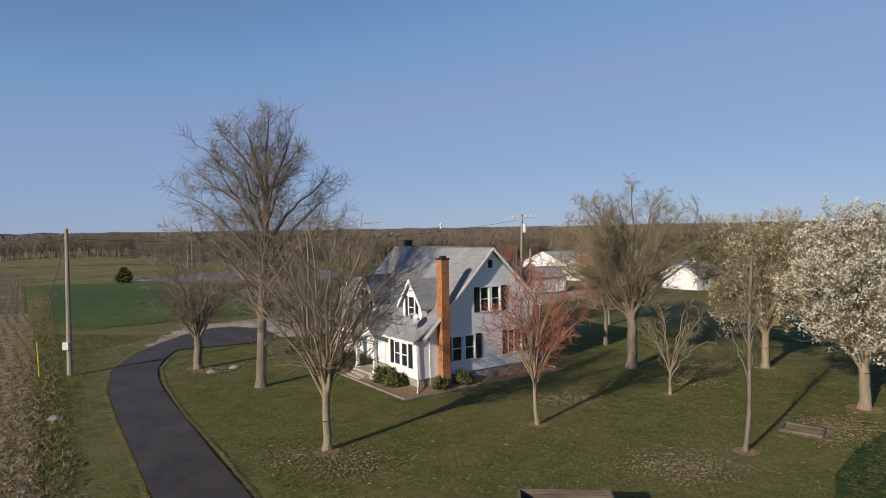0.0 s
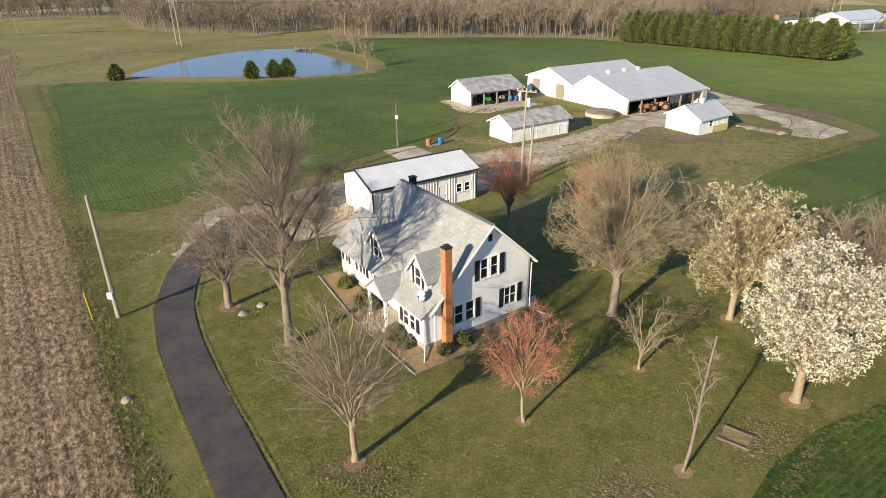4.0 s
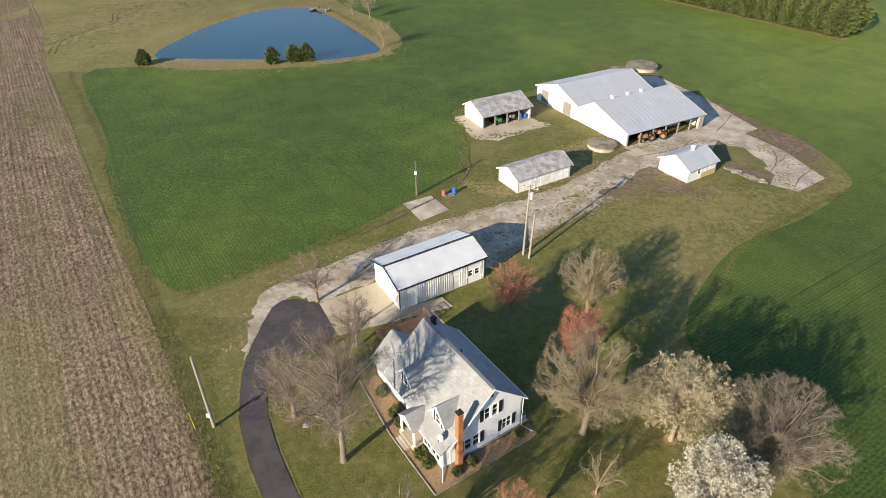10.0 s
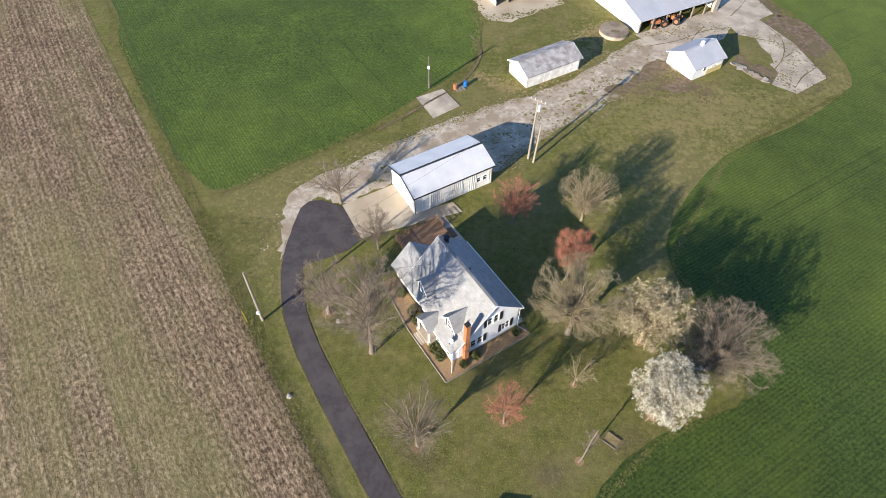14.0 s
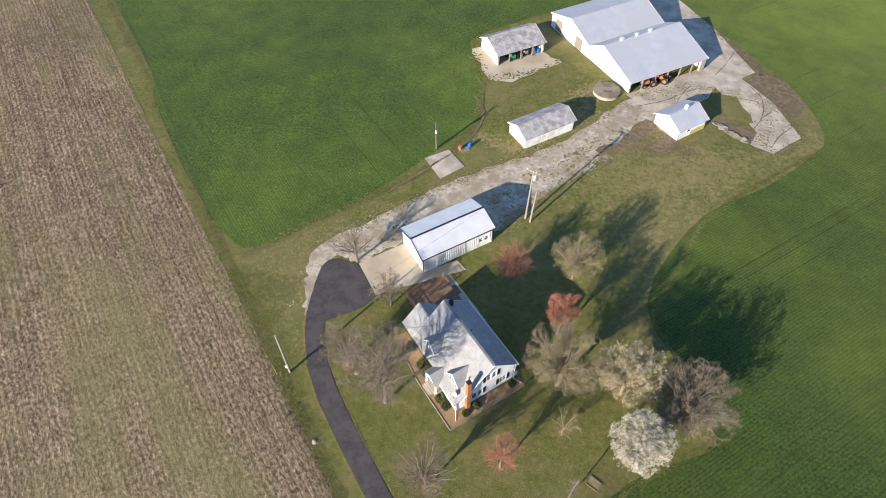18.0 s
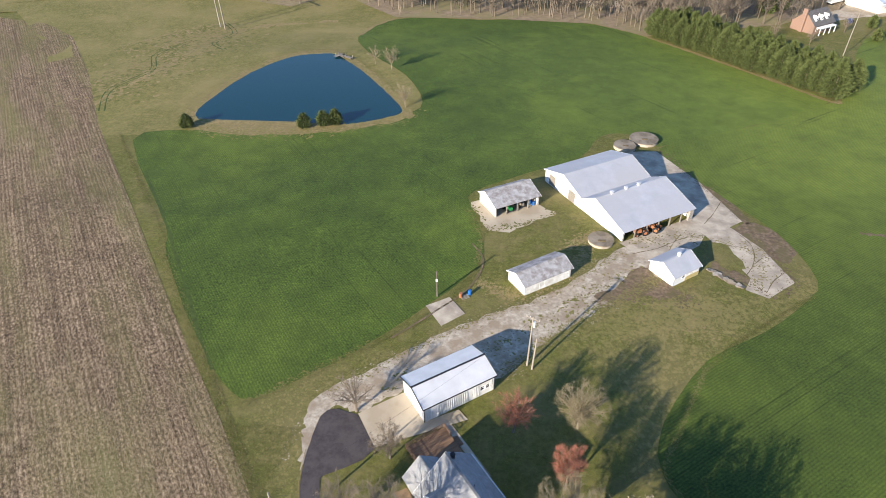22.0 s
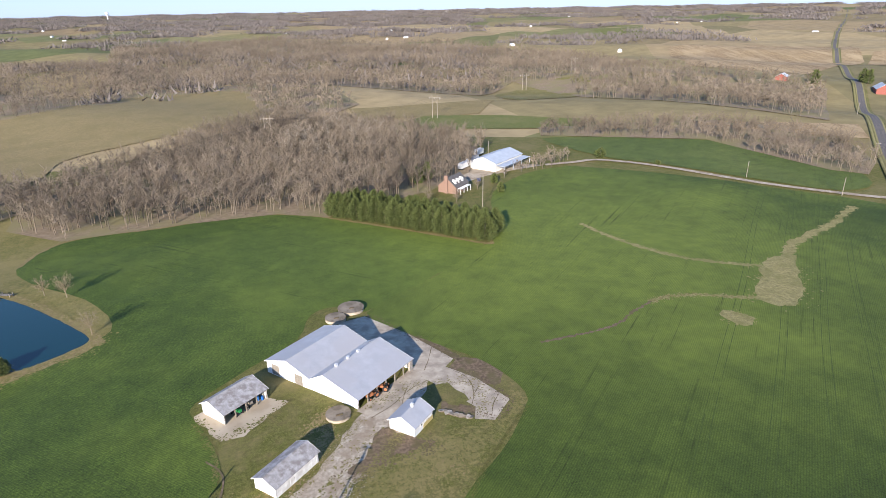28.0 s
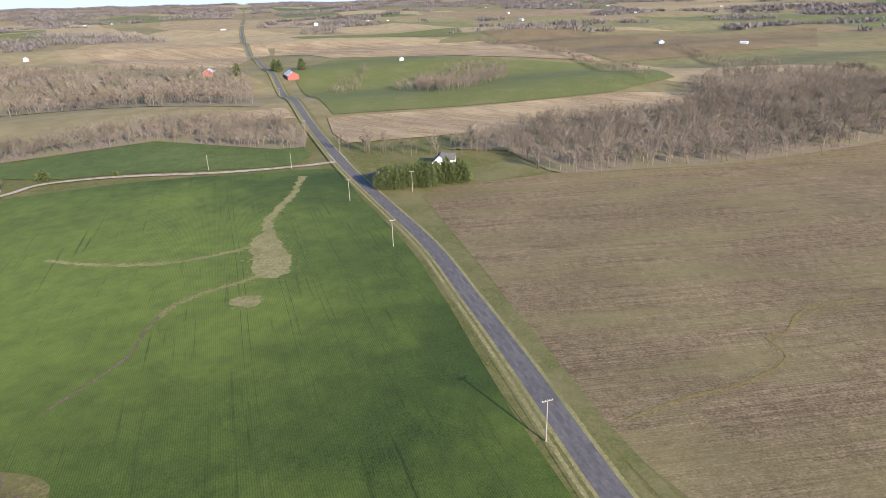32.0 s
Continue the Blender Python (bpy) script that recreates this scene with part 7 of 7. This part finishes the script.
patch("dry_patch", [(122.5, 89.1), (121.4, 96.1), (125.2, 98.1), (128.2, 92)], STRAW, 0.074, "small dead patch in the wheat", "grass patch", 3, 0.4)
ribbon("gully", [(98.6, -3.2), (102.1, -6.9), (108.4, -13.7), (119.2, -27.3), (130.9, -35.9), (139.2, -33.8), (144.4, -38.7), (158, -45.5), (169.4, -62.4)], 0.6, mottled("wet_dark_soil", (0.2, 0.1, 0.036), (0.2, 0.2, 0.062), 1), 0.105, "dark eroded gully across the brown field", "gully", 18, False, 0.85, 6)
ribbon("ditch_line", [(-40.8, 59.2), (-51.6, 75.5), (-65.1, 95.9), (-80.2, 117.3)], 0.6, TRACK, 0.065, "broken dark line along the wheat edge", "ditch", 6, False, 0.9, 8)
ribbon("track_ruts", [(-3.1, 93.8), (-0.8, 88.5), (-3, 80.8), (-9.2, 73.5), (-14.7, 67.8)], 0.35, EARTH, 0.09, "dark rut curving along the wheat", "rut", 6, False, 0.3, 9)


# ---- grass, stalks and crop close to the house ----
def tufts(name, region, n, low, high, wide, materials, label, category, seed, avoid=(), rows=None, clump=1, stray=0.035):
    """Short blades scattered over a piece of ground, or set in rows (angle, spacing)."""
    rng = np.random.default_rng(seed)
    xs, ys = [p[0] for p in region], [p[1] for p in region]
    pts = []
    while len(pts) < n // clump:
        x, y = rng.uniform(min(xs), max(xs)), rng.uniform(min(ys), max(ys))
        if rows:
            c, s = math.cos(radians(rows[0])), math.sin(radians(rows[0]))
            v = -x * s + y * c
            dv = round(v / rows[1]) * rows[1] - v + rng.normal() * stray
            x, y = x - s * dv, y + c * dv
        if inside(x, y, region) and not any(inside(x, y, a) for a in avoid):
            pts.append((x, y, 0.03))
    a = np.repeat(np.array(pts), clump, axis=0)
    a[:, :2] += rng.normal(size=(len(a), 2)) * (0.05 if clump > 1 and stray > 0.03 else 0.015)
    d = rng.normal(size=a.shape) * 0.55
    d[:, 2] = rng.uniform(0.25, 1.0, len(a))
    b = a + d * rng.uniform(low, high, (len(a), 1))
    b[:, 2] = np.maximum(b[:, 2], 0.05)
    v, f = slivers_mesh(a, b, rng.uniform(0.5, 1.0, len(a)) * wide, rng)
    tagged(new(name, raw_mesh(name, v, f, materials)), label, category, kind="stuff")


YARD = [(-2.5, 15.5), (-7.4, 22.6), (-11.4, 27.9), (-14.9, 33.1), (-17.3, 37.5), (-18.5, 42), (-13, 46.5), (-8, 45), (24, 52), (26, 40), (25, 31), (15, 22.5), (10, 15.5), (1.9, 4.5), (1.2, 8)]
HOUSE = [hx(*p) for p in ((-1.8, -1.7), (9.4, -1.7), (9.0, 14), (-1.2, 14))]
BED = [(1.1, 15.0), (5.5, 14.9), (5.6, 17.6), (1.2, 17.7)]
DRYBLADE = mottled("dry_grass_blades", (0.17, 0.14, 0.06), (0.25, 0.21, 0.10), 3, 0.9, None, 0)
GREENBLADE = mottled("grass_blades", (0.068, 0.080, 0.016), (0.125, 0.134, 0.032), 3, 0.9, None, 0)
WHEATBLADE = mottled("wheat_blades", (0.045, 0.085, 0.012), (0.095, 0.150, 0.024), 3, 0.85, None, 0)
STALK = mottled("corn_stalks", (0.32, 0.245, 0.15), (0.46, 0.375, 0.25), 3, 0.9, None, 0)
DEADLEAF = mottled("dead_leaves", (0.135, 0.100, 0.062), (0.27, 0.210, 0.140), 3, 0.9, None, 0)
tufts("lawn_grass", YARD, 90000, 0.04, 0.09, 0.024, GREENBLADE, "short green grass blades of the lawn", "grass", 1, (HOUSE, BED), None, 4)
tufts("dry_grass", YARD, 18000, 0.04, 0.09, 0.022, DRYBLADE, "pale dry blades in the lawn", "grass", 2, (HOUSE, BED), None, 5)
tufts("verge_grass", [(-9.5, 16), (-21, 34), (-26, 43), (-24, 50), (-36, 50.5), (-10.5, 15)], 14000, 0.08, 0.2, 0.03, GREENBLADE, "longer grass between driveway and stubble", "grass", 3, (), None, 4)
tufts("corn_stalks", [(-9.6, 15), (-33, 47), (-48, 66), (-75, 60), (-45, 10), (-20, -5), (3, -3)], 100000, 0.06, 0.18, 0.04, STALK, "pale broken corn stalks on the soil", "stubble", 4, (), (131, 0.76), 2, 0.16)
tufts("wheat_plants", [(11.2, 16.2), (18.6, 24), (29.5, 31), (36, 34), (34, 20), (20, 8), (6, 8)], 90000, 0.06, 0.12, 0.032, WHEATBLADE, "rows of young wheat plants", "crop", 5, (), (36, 0.38), 3, 0.02)
rl = np.random.default_rng(9)
cl = np.array([(-3.0, 21.3), (-4.6, 22.0), (9.0, 21.3), (8.2, 20.8), (16, 36.8), (15.2, 24.2), (16.6, 25.4), (-14.6, 36.2), (6.0, 29.5), (13, 33)])
pts = cl[rl.integers(0, len(cl), 9000)] + rl.normal(size=(9000, 2)) * np.array([1.0, 0.75])
pts = np.concatenate([pts, np.stack([rl.uniform(-4, 22, 700), rl.uniform(14, 48, 700)], axis=1)])
a3 = np.concatenate([pts, np.full((len(pts), 1), 0.06)], axis=1)
v, f = slivers_mesh(a3, a3 + rl.normal(size=a3.shape) * np.array([0.06, 0.06, 0.015]), rl.uniform(0.02, 0.06, len(a3)), rl)
tagged(new("leaf_litter", raw_mesh("leaf_litter", v, f, DEADLEAF)), "scattered dead leaves on the lawn", "leaves", kind="stuff")
tufts("edge_grass", [(-8.5, 15), (-62.5, 90), (-64.5, 89), (-11, 14)], 9000, 0.12, 0.3, 0.05, DRYBLADE, "dry grass along the stubble edge", "grass", 6, (), None, 3)
splotches("gully_bits", [(102.1, -6.9), (108.4, -13.7), (119.2, -27.3), (130.9, -35.9), (139.2, -33.8), (144.4, -38.7), (158, -45.5), (169.4, -62.4)], 500, 0.9, 0.15, 0.6, DRYGRASS, 0.085, "pale washed straw beside the gully", "straw", 41)
bl3 = np.stack([rl.uniform(1.4, 5.2, 160), rl.uniform(15.2, 17.3, 160), np.full(160, 0.09)], axis=1)
v, f = slivers_mesh(bl3, bl3 + rl.normal(size=bl3.shape) * np.array([0.06, 0.06, 0.01]), rl.uniform(0.03, 0.07, 160), rl)
tagged(new("leaf_litter", raw_mesh("leaf_litter", v, f, STALK)), "pale dead leaves blown into the mulch bed", "leaves", kind="stuff")


# ---- neighbouring farms ----
def simple_house(name, x, y, turn, L, W, E, R, wall, roof, label, windows=3, chimney=None):
    z = lift(x, y)
    b = thing(name, x, y, z, turn, label, "house")
    f = Wall(b, 0, 0, 0)
    ws = [(L * (k + 0.5) / windows - 0.45, L * (k + 0.5) / windows + 0.45, 1.0, 2.2) for k in range(windows)] if windows else []
    f.build(L, -0.5, E, wall, ws)
    for w in ws:
        f.window(*w)
    Wall(b, L, W, 180).build(L, -0.5, E, wall)
    Wall(b, L, 0, 90).build(W, -0.5, E, wall, [], [(0, E), (W, E), (W / 2, R)])
    Wall(b, 0, W, -90).build(W, -0.5, E, wall, [], [(0, E), (W, E), (W / 2, R)])
    for ye in (-0.4, W + 0.4):
        bm = bmesh.new()
        prism(bm, [(ye, E - 0.15), (W / 2, R), (W / 2, R + 0.12), (ye, E - 0.03)], -0.4, L + 0.4, "x")
        part("roof", bm, roof, b)
    if chimney:
        part("chimney", boxes((*chimney, -0.5, R + 1.0)), REDBRICK, b)
    return b


DARKROOF = mottled("dark_shingles", (0.085, 0.08, 0.08), (0.13, 0.125, 0.12), 1.2, 0.9, 12, 0.3)
SHOPROOF = mottled("blue_grey_roofing", (0.40, 0.44, 0.50), (0.48, 0.52, 0.58), 0.4, 0.5, 10, 0.1, 0.1, 0.5)
REDROOF = mottled("red_barn_paint", (0.22, 0.07, 0.055), (0.29, 0.095, 0.07), 1.2, 0.7, 12, 0.2)
REDBRICK = mottled("red_brick_wall", (0.20, 0.13, 0.10), (0.26, 0.17, 0.13), 4, 0.9, 20, 0.4)
bh = simple_house("brick_house", 112.3, 233.1, 34, 11.0, 9.2, 3.0, 7.0, REDBRICK, DARKROOF, "orange brick house with dark roof and white dormers", 3, (-0.75, -0.003, 4.0, 5.6))
for k in range(3):
    x = 1.8 + 3.0 * k
    bm = bmesh.new()
    prism(bm, [(x - 0.6, 4.2), (x + 0.6, 4.2), (x + 0.6, 5.3), (x, 6.0), (x - 0.6, 5.3)], 1.0, 2.9, "y")
    d = part("dormer", bm, TRIM, bh, "white gabled dormer")
    part("pane", boxes((x - 0.3, x + 0.3, 0.99, 0.998, 4.5, 5.2)), GLASS, d)
part("porch", boxes((0.5, 9.5, -2.2, -0.4, 2.4, 2.6), (0.6, 0.8, -2.1, -1.9, 0, 2.4), (3.5, 3.7, -2.1, -1.9, 0, 2.4), (6.4, 6.6, -2.1, -1.9, 0, 2.4), (9.2, 9.4, -2.1, -1.9, 0, 2.4)), TRIM, bh)
ws = simple_house("workshop", 147, 259.5, 30, 27.0, 15.0, 4.2, 6.6, PAINT, SHOPROOF, "large white metal workshop with pale roof", 0)
part("overhead_door", boxes((-0.06, -0.003, 4.5, 9.0, 0.05, 3.6)), METALROOF, ws)
part("lean_to", boxes((0, 27, -5.0, -0.41, 3.1, 3.3), (0.0, 0.25, -5.0, -4.75, 0, 3.1), (9, 9.25, -5.0, -4.75, 0, 3.1), (18, 18.25, -5.0, -4.75, 0, 3.1), (26.75, 27, -5.0, -4.75, 0, 3.1)), SHOPROOF, ws, "open lean-to along the workshop")
for x, y, l in ((133, 269, 9), (141, 276.1, 10), (154.3, 292.6, 7)):
    tr = thing("truck_trailer", x, y, 0, 35, "white box trailer parked at the workshop", "trailer", "box trailers")
    part("box_body", boxes((0, l, 0, 2.5, 1.1, 3.7)), PAINT, tr)
    for wx in (1.2, l - 1.2):
        bm = bmesh.new(); tube(bm, (wx, 0.1, 0.5), (wx, 2.4, 0.5), 0.5, 0.5, 14)
        part("wheel", bm, BLACKRUB, tr)
    part("underframe", boxes((0, l, 0.6, 1.9, 0.85, 1.1)), DARKTRIM, tr)
patch("workshop_yard", [(123.8, 250.6), (140, 255.1), (165.6, 259.8), (192.2, 259.3), (196.2, 268.4), (174.7, 284.2), (154.1, 299.9), (131, 287.7), (121.2, 263.4)], GRAVEL, 0.04, "pale gravel yard round the workshop", "yard", 3, 0.6)
woods("yard_trees", [(155.3, 252.6), (178.5, 254.3), (194.2, 260.2), (192.1, 275.1), (176.1, 263.6), (155.2, 258.5)], 3.6, 6, 9, "bare yard trees before the workshop", True, 20)
for k, (x, y, hh, ww) in enumerate(((211.2, 259.2, 5.5, 3.2), (136.5, 242.2, 4.5, 1.6), (103.8, 258, 8.5, 3.5), (110.4, 261.6, 9, 3.5), (132.1, 228.2, 4, 1.5), (225.8, 231.7, 2.2, 1.2))):
    conifer("cedar", x, y, hh, ww, 80 + k, "dark green cedar beside the far farm", "cedars at the far farm", 900, 0.8)

fh = simple_house("white_farmhouse", 270.4, 80.8, 10, 8.5, 7.5, 3.2, 7.0, PAINT, DARKROOF, "white house with steep dark gables behind pines", 2)
bm = bmesh.new()
prism(bm, [(8.5, 0), (13.5, 0), (13.5, 3.0), (11.0, 5.5), (8.5, 3.0)], -2.5, 5.5, "y")
wing = part("wing", bm, PAINT, fh)
for s in (-1, 1):
    bm = bmesh.new()
    prism(bm, [(11 + s * 2.9, 2.7), (11, 5.52), (11, 5.68), (11 + s * 2.9, 2.86)], -2.8, 5.8, "y")
    part("roof", bm, DARKROOF, wing)
patch("house_drive", [(247.7, 108.9), (254.8, 106.9), (266.9, 100.9), (273.1, 101.1), (271.4, 107.1), (259.4, 113.1), (251.4, 118.1)], ASPHALT, 0.10, "dark driveway behind the pines", "driveway", 3)
for k in range(30):
    s = (k % 15) / 14
    x, y = 231 + 21 * s + random.uniform(-1, 1) + 3.0 * (k // 15), 97 - 30 * s + random.uniform(-1, 1) + 2.0 * (k // 15)
    conifer("spruce_tree", x + random.uniform(0, 4), y + random.uniform(0, 2), random.uniform(8.0, 11.0), 3.4, 120 + k, "dense green spruce screening the house", "spruce screen", 800, 0.85)


def car(x, y, turn, paint, label):
    c = thing("car", x, y, lift(x, y) + 0.1, turn, label, "car", "parked cars")
    bm = bmesh.new()
    prism(bm, [(-2.2, 0.35), (2.2, 0.35), (2.25, 0.8), (1.3, 0.95), (0.7, 1.45), (-1.2, 1.48), (-2.0, 0.98), (-2.25, 0.85)], -0.85, 0.85, "y")
    part("body", bm, paint, c)
    bm = bmesh.new()
    prism(bm, [(1.15, 0.98), (0.66, 1.4), (-1.15, 1.42), (-1.85, 1.0)], -0.87, 0.87, "y")
    part("side_window", bm, GLASS, c)
    for wx in (-1.35, 1.4):
        for s in (-0.9, 0.7):
            bm = bmesh.new(); tube(bm, (wx, s, 0.33), (wx, s + 0.2, 0.33), 0.33, 0.33, 14)
            part("wheel", bm, BLACKRUB, c)


NAVY = mottled("dark_blue_car_paint", (0.02, 0.04, 0.11), (0.03, 0.05, 0.13), 2, 0.35)
car(256.1, 110, 20, PAINT, "white car parked behind the pines")
car(267.9, 99.9, 15, PAINT, "white car parked by the white house")
car(131.4, 247.8, 60, NAVY, "blue car parked beside the brick house")

# bridge rails on the county road
for s in (-1, 1):
    br = thing("bridge_rail", 281.5 - s * 1.7, 143.4 + s * 2.6, 0.1, 38, "grey concrete bridge parapet on the county road", "rail", "bridge parapets")
    part("parapet", boxes((-9, 9, -0.2, 0.2, 0.2, 0.9)), CONCRETE, br)
    for k in range(7):
        part("baluster", boxes((-8.8 + 2.9 * k, -8.4 + 2.9 * k, -0.25, 0.25, -0.3, 1.0)), CONCRETE, br)
patch("creek", [(274.1, 173), (281.5, 161.8), (289.2, 153.9), (297.1, 143.9), (303.2, 133.9), (307.1, 136.9), (301, 148), (293, 158), (285.3, 166), (277.9, 176.2)], EARTH, 0.11, "dark creek bed under the road bridge", "creek", 3, 0.4)

rb = simple_house("red_barn", 588, 335, 40, 22, 12, 4.5, 8.5, REDROOF, METALROOF, "red barn with a white metal roof", 0)
simple_house("red_barn", 560, 419, 30, 16, 10, 4, 7, REDROOF, METALROOF, "long red farm building by the road", 0)
for k, (x, y) in enumerate(((616, 375), (622, 384), (640, 360), (575, 400))):
    conifer("spruce_tree", x, y, 13, 5, 150 + k, "dark spruce beside the red barn", "", 500, 1.8)
nw = simple_house("white_house", -211, 488, 20, 12, 9, 4, 7, PAINT, DARKROOF, "white house on the far hill", 3)
woods("yard_trees", [(-245, 478), (-190, 470), (-160, 480), (-180, 505), (-240, 505)], 6, 8, 13, "bare trees round the hill house", True, 21)
ribbon("hill_lane", [(-380, 404), (-340, 416), (-300, 428), (-250, 446), (-215, 470)], 3.5, GRAVEL, 0.5, "pale lane to the hill house", "lane", 6, True)

# far farmsteads scattered over the plain
proto = None
spots = [(1622, 849), (1642, 791), (1660, 740), (1007, -38), (982, -148), (1572, 1603), (720, 267), (540, 1509), (582, 1506), (628, 1047), (75, 2154), (-201, 1907), (713, 844), (-533, 1334), (727, 2347), (947, 2399), (876, 1850)]
rf = random.Random(8)
for k in range(70):
    r, a = rf.uniform(1700, 4300), radians(rf.uniform(-8, 118))
    spots.append((r * math.cos(a), r * math.sin(a)))
for k, (x, y) in enumerate(spots):
    if proto is None:
        proto = simple_house("farmstead", x, y, 30, 20, 10, 4.5, 7.5, PAINT, METALROOF, "far white farm building on the plain", 0)
        tagged(proto, group="far farmsteads")
    else:
        copy_thing(proto, pose(x, y, lift(x, y), 0, 0, rf.uniform(0, 90)) @ Matrix.Scale(rf.uniform(0.3, 0.7), 4))
wt = thing("water_tower", -180, 3900, lift(-180, 3900), 0, "white water tower on the skyline", "tower")
bm = bmesh.new(); tube(bm, (0, 0, 0), (0, 0, 30), 3, 3, 12)
part("stem", bm, PAINT, wt)
bm = bmesh.new(); bmesh.ops.create_uvsphere(bm, u_segments=16, v_segments=10, radius=9, matrix=pose(0, 0, 36))
part("bowl", bm, PAINT, wt)


# ---- transmission line ----
def pylon(x, y, height, turn):
    p = thing("pylon", x, y, lift(x, y), turn, "pale wooden two-pole power pylon with a crossarm", "pylon", "transmission pylons")
    for s in (-2.2, 2.2):
        bm = bmesh.new(); tube(bm, (s, 0, -0.5), (s, 0, height), 0.24, 0.16, 8)
        part("leg", bm, POLEWOOD, p)
    part("crossarm", boxes((-5, 5, -0.12, 0.12, height - 1.9, height - 1.6)), POLEWOOD, p)
    for a, b in (((-2.2, height - 6), (2.2, height - 2)), ((2.2, height - 6), (-2.2, height - 2))):
        bm = bmesh.new(); tube(bm, (a[0], 0, a[1]), (b[0], 0, b[1]), 0.09, 0.09, 5)
        part("brace", bm, POLEWOOD, p)
    for s in (-4.6, 0, 4.6):
        bm = bmesh.new(); tube(bm, (s, 0, height - 1.9), (s, 0, height - 3.0), 0.06, 0.06, 5)
        part("insulator", bm, TRIM, p)


LINE = [(-269, 62.4), (-106, 230), (57.1, 383), (187.7, 426.4), (351.7, 564.3), (439.5, 601.2)]
for k, (x, y) in enumerate(LINE[1:]):
    pylon(x, y, 17.5, -45 if k < 2 else -55)
for (x0, y0), (x1, y1) in zip(LINE[1:], LINE[2:]):
    for o in (-3.2, 0, 3.2):
        wires("transmission_wire", (x0 + o, y0 - o, 14.6 + lift(x0, y0)), (x1 + o, y1 - o, 14.6 + lift(x1, y1)), 3.0, 0.03, "long sagging transmission wire")

# young trees on the lawn of the brick house
for k, (x, y, hh) in enumerate(((107.5, 222.5, 6), (124.5, 236, 6.5), (96.6, 227.6, 7), (145.2, 247.6, 6))):
    tree("yard_tree", x, y, hh, 0.10, 1.2, hh * 0.3, 700 + k, BARK, TWIG, "small bare tree on the lawn of the brick house", "trees round the brick house", limbs=9, kids=(6, 5), twigs=4, width=1.8)


# ---- the fall of the land ----
def cut_along_layout(me):
    """Cuts a broad sheet along the layout's lines, so that sheets on one another stay parallel."""
    bm = bmesh.new()
    bm.from_mesh(me)
    xs, ys = [v.co.x for v in bm.verts], [v.co.y for v in bm.verts]
    x0, x1, y0, y1 = max(min(xs), -250), min(max(xs), 250), max(min(ys), -225), min(max(ys), 280)
    planes = [((k * STEP, 0, 0), (1, 0, 0)) for k in range(math.ceil(x0 / STEP), math.floor(x1 / STEP) + 1)]
    planes += [((0, k * STEP, 0), (0, 1, 0)) for k in range(math.ceil(y0 / STEP), math.floor(y1 / STEP) + 1)]
    planes += [((0, k * STEP, 0), (-0.70711, 0.70711, 0)) for k in range(math.ceil((y0 - x1) / STEP), math.floor((y1 - x0) / STEP) + 1)]
    live = [f for f in bm.faces if min(math.hypot(v.co.x, v.co.y - 30) for v in f.verts) < 260 or f.calc_area() > 900]
    for co, no in planes:
        d0 = co[0] * no[0] + co[1] * no[1]
        keep, cut = [], []
        for f in live:
            d = [v.co.x * no[0] + v.co.y * no[1] - d0 for v in f.verts]
            (cut if min(d) < -1e-4 and max(d) > 1e-4 else keep).append(f)
        if cut:
            got = bmesh.ops.bisect_plane(bm, geom=[*cut, *{e for f in cut for e in f.edges}, *{v for f in cut for v in f.verts}], dist=1e-5, plane_co=co, plane_no=no)
            keep += [g for g in got["geom"] if isinstance(g, bmesh.types.BMFace)]
        live = keep
    bm.to_mesh(me)
    bm.free()


def settle():
    for ob in list(scene.collection.objects):
        if ob.parent or ob.type in ("CAMERA", "LIGHT"):
            continue
        if ob.type == "EMPTY":
            ob.location.z += float(dale(ob.location.x, ob.location.y))
            continue
        me = ob.data
        if ob.name.startswith("pond") and ob.get("category") == "water":
            ob.location.z -= 2.6
            continue
        if ob.get("kind") == "structure" and max(ob.dimensions.x, ob.dimensions.y) > 4:
            cut_along_layout(me)
        co = np.empty(3 * len(me.vertices), np.float32)
        me.vertices.foreach_get("co", co)
        co = co.reshape(-1, 3)
        co[:, 2] += dale(co[:, 0], co[:, 1])
        me.vertices.foreach_set("co", co.ravel())
        me.update()


bpy.context.view_layer.update()
settle()
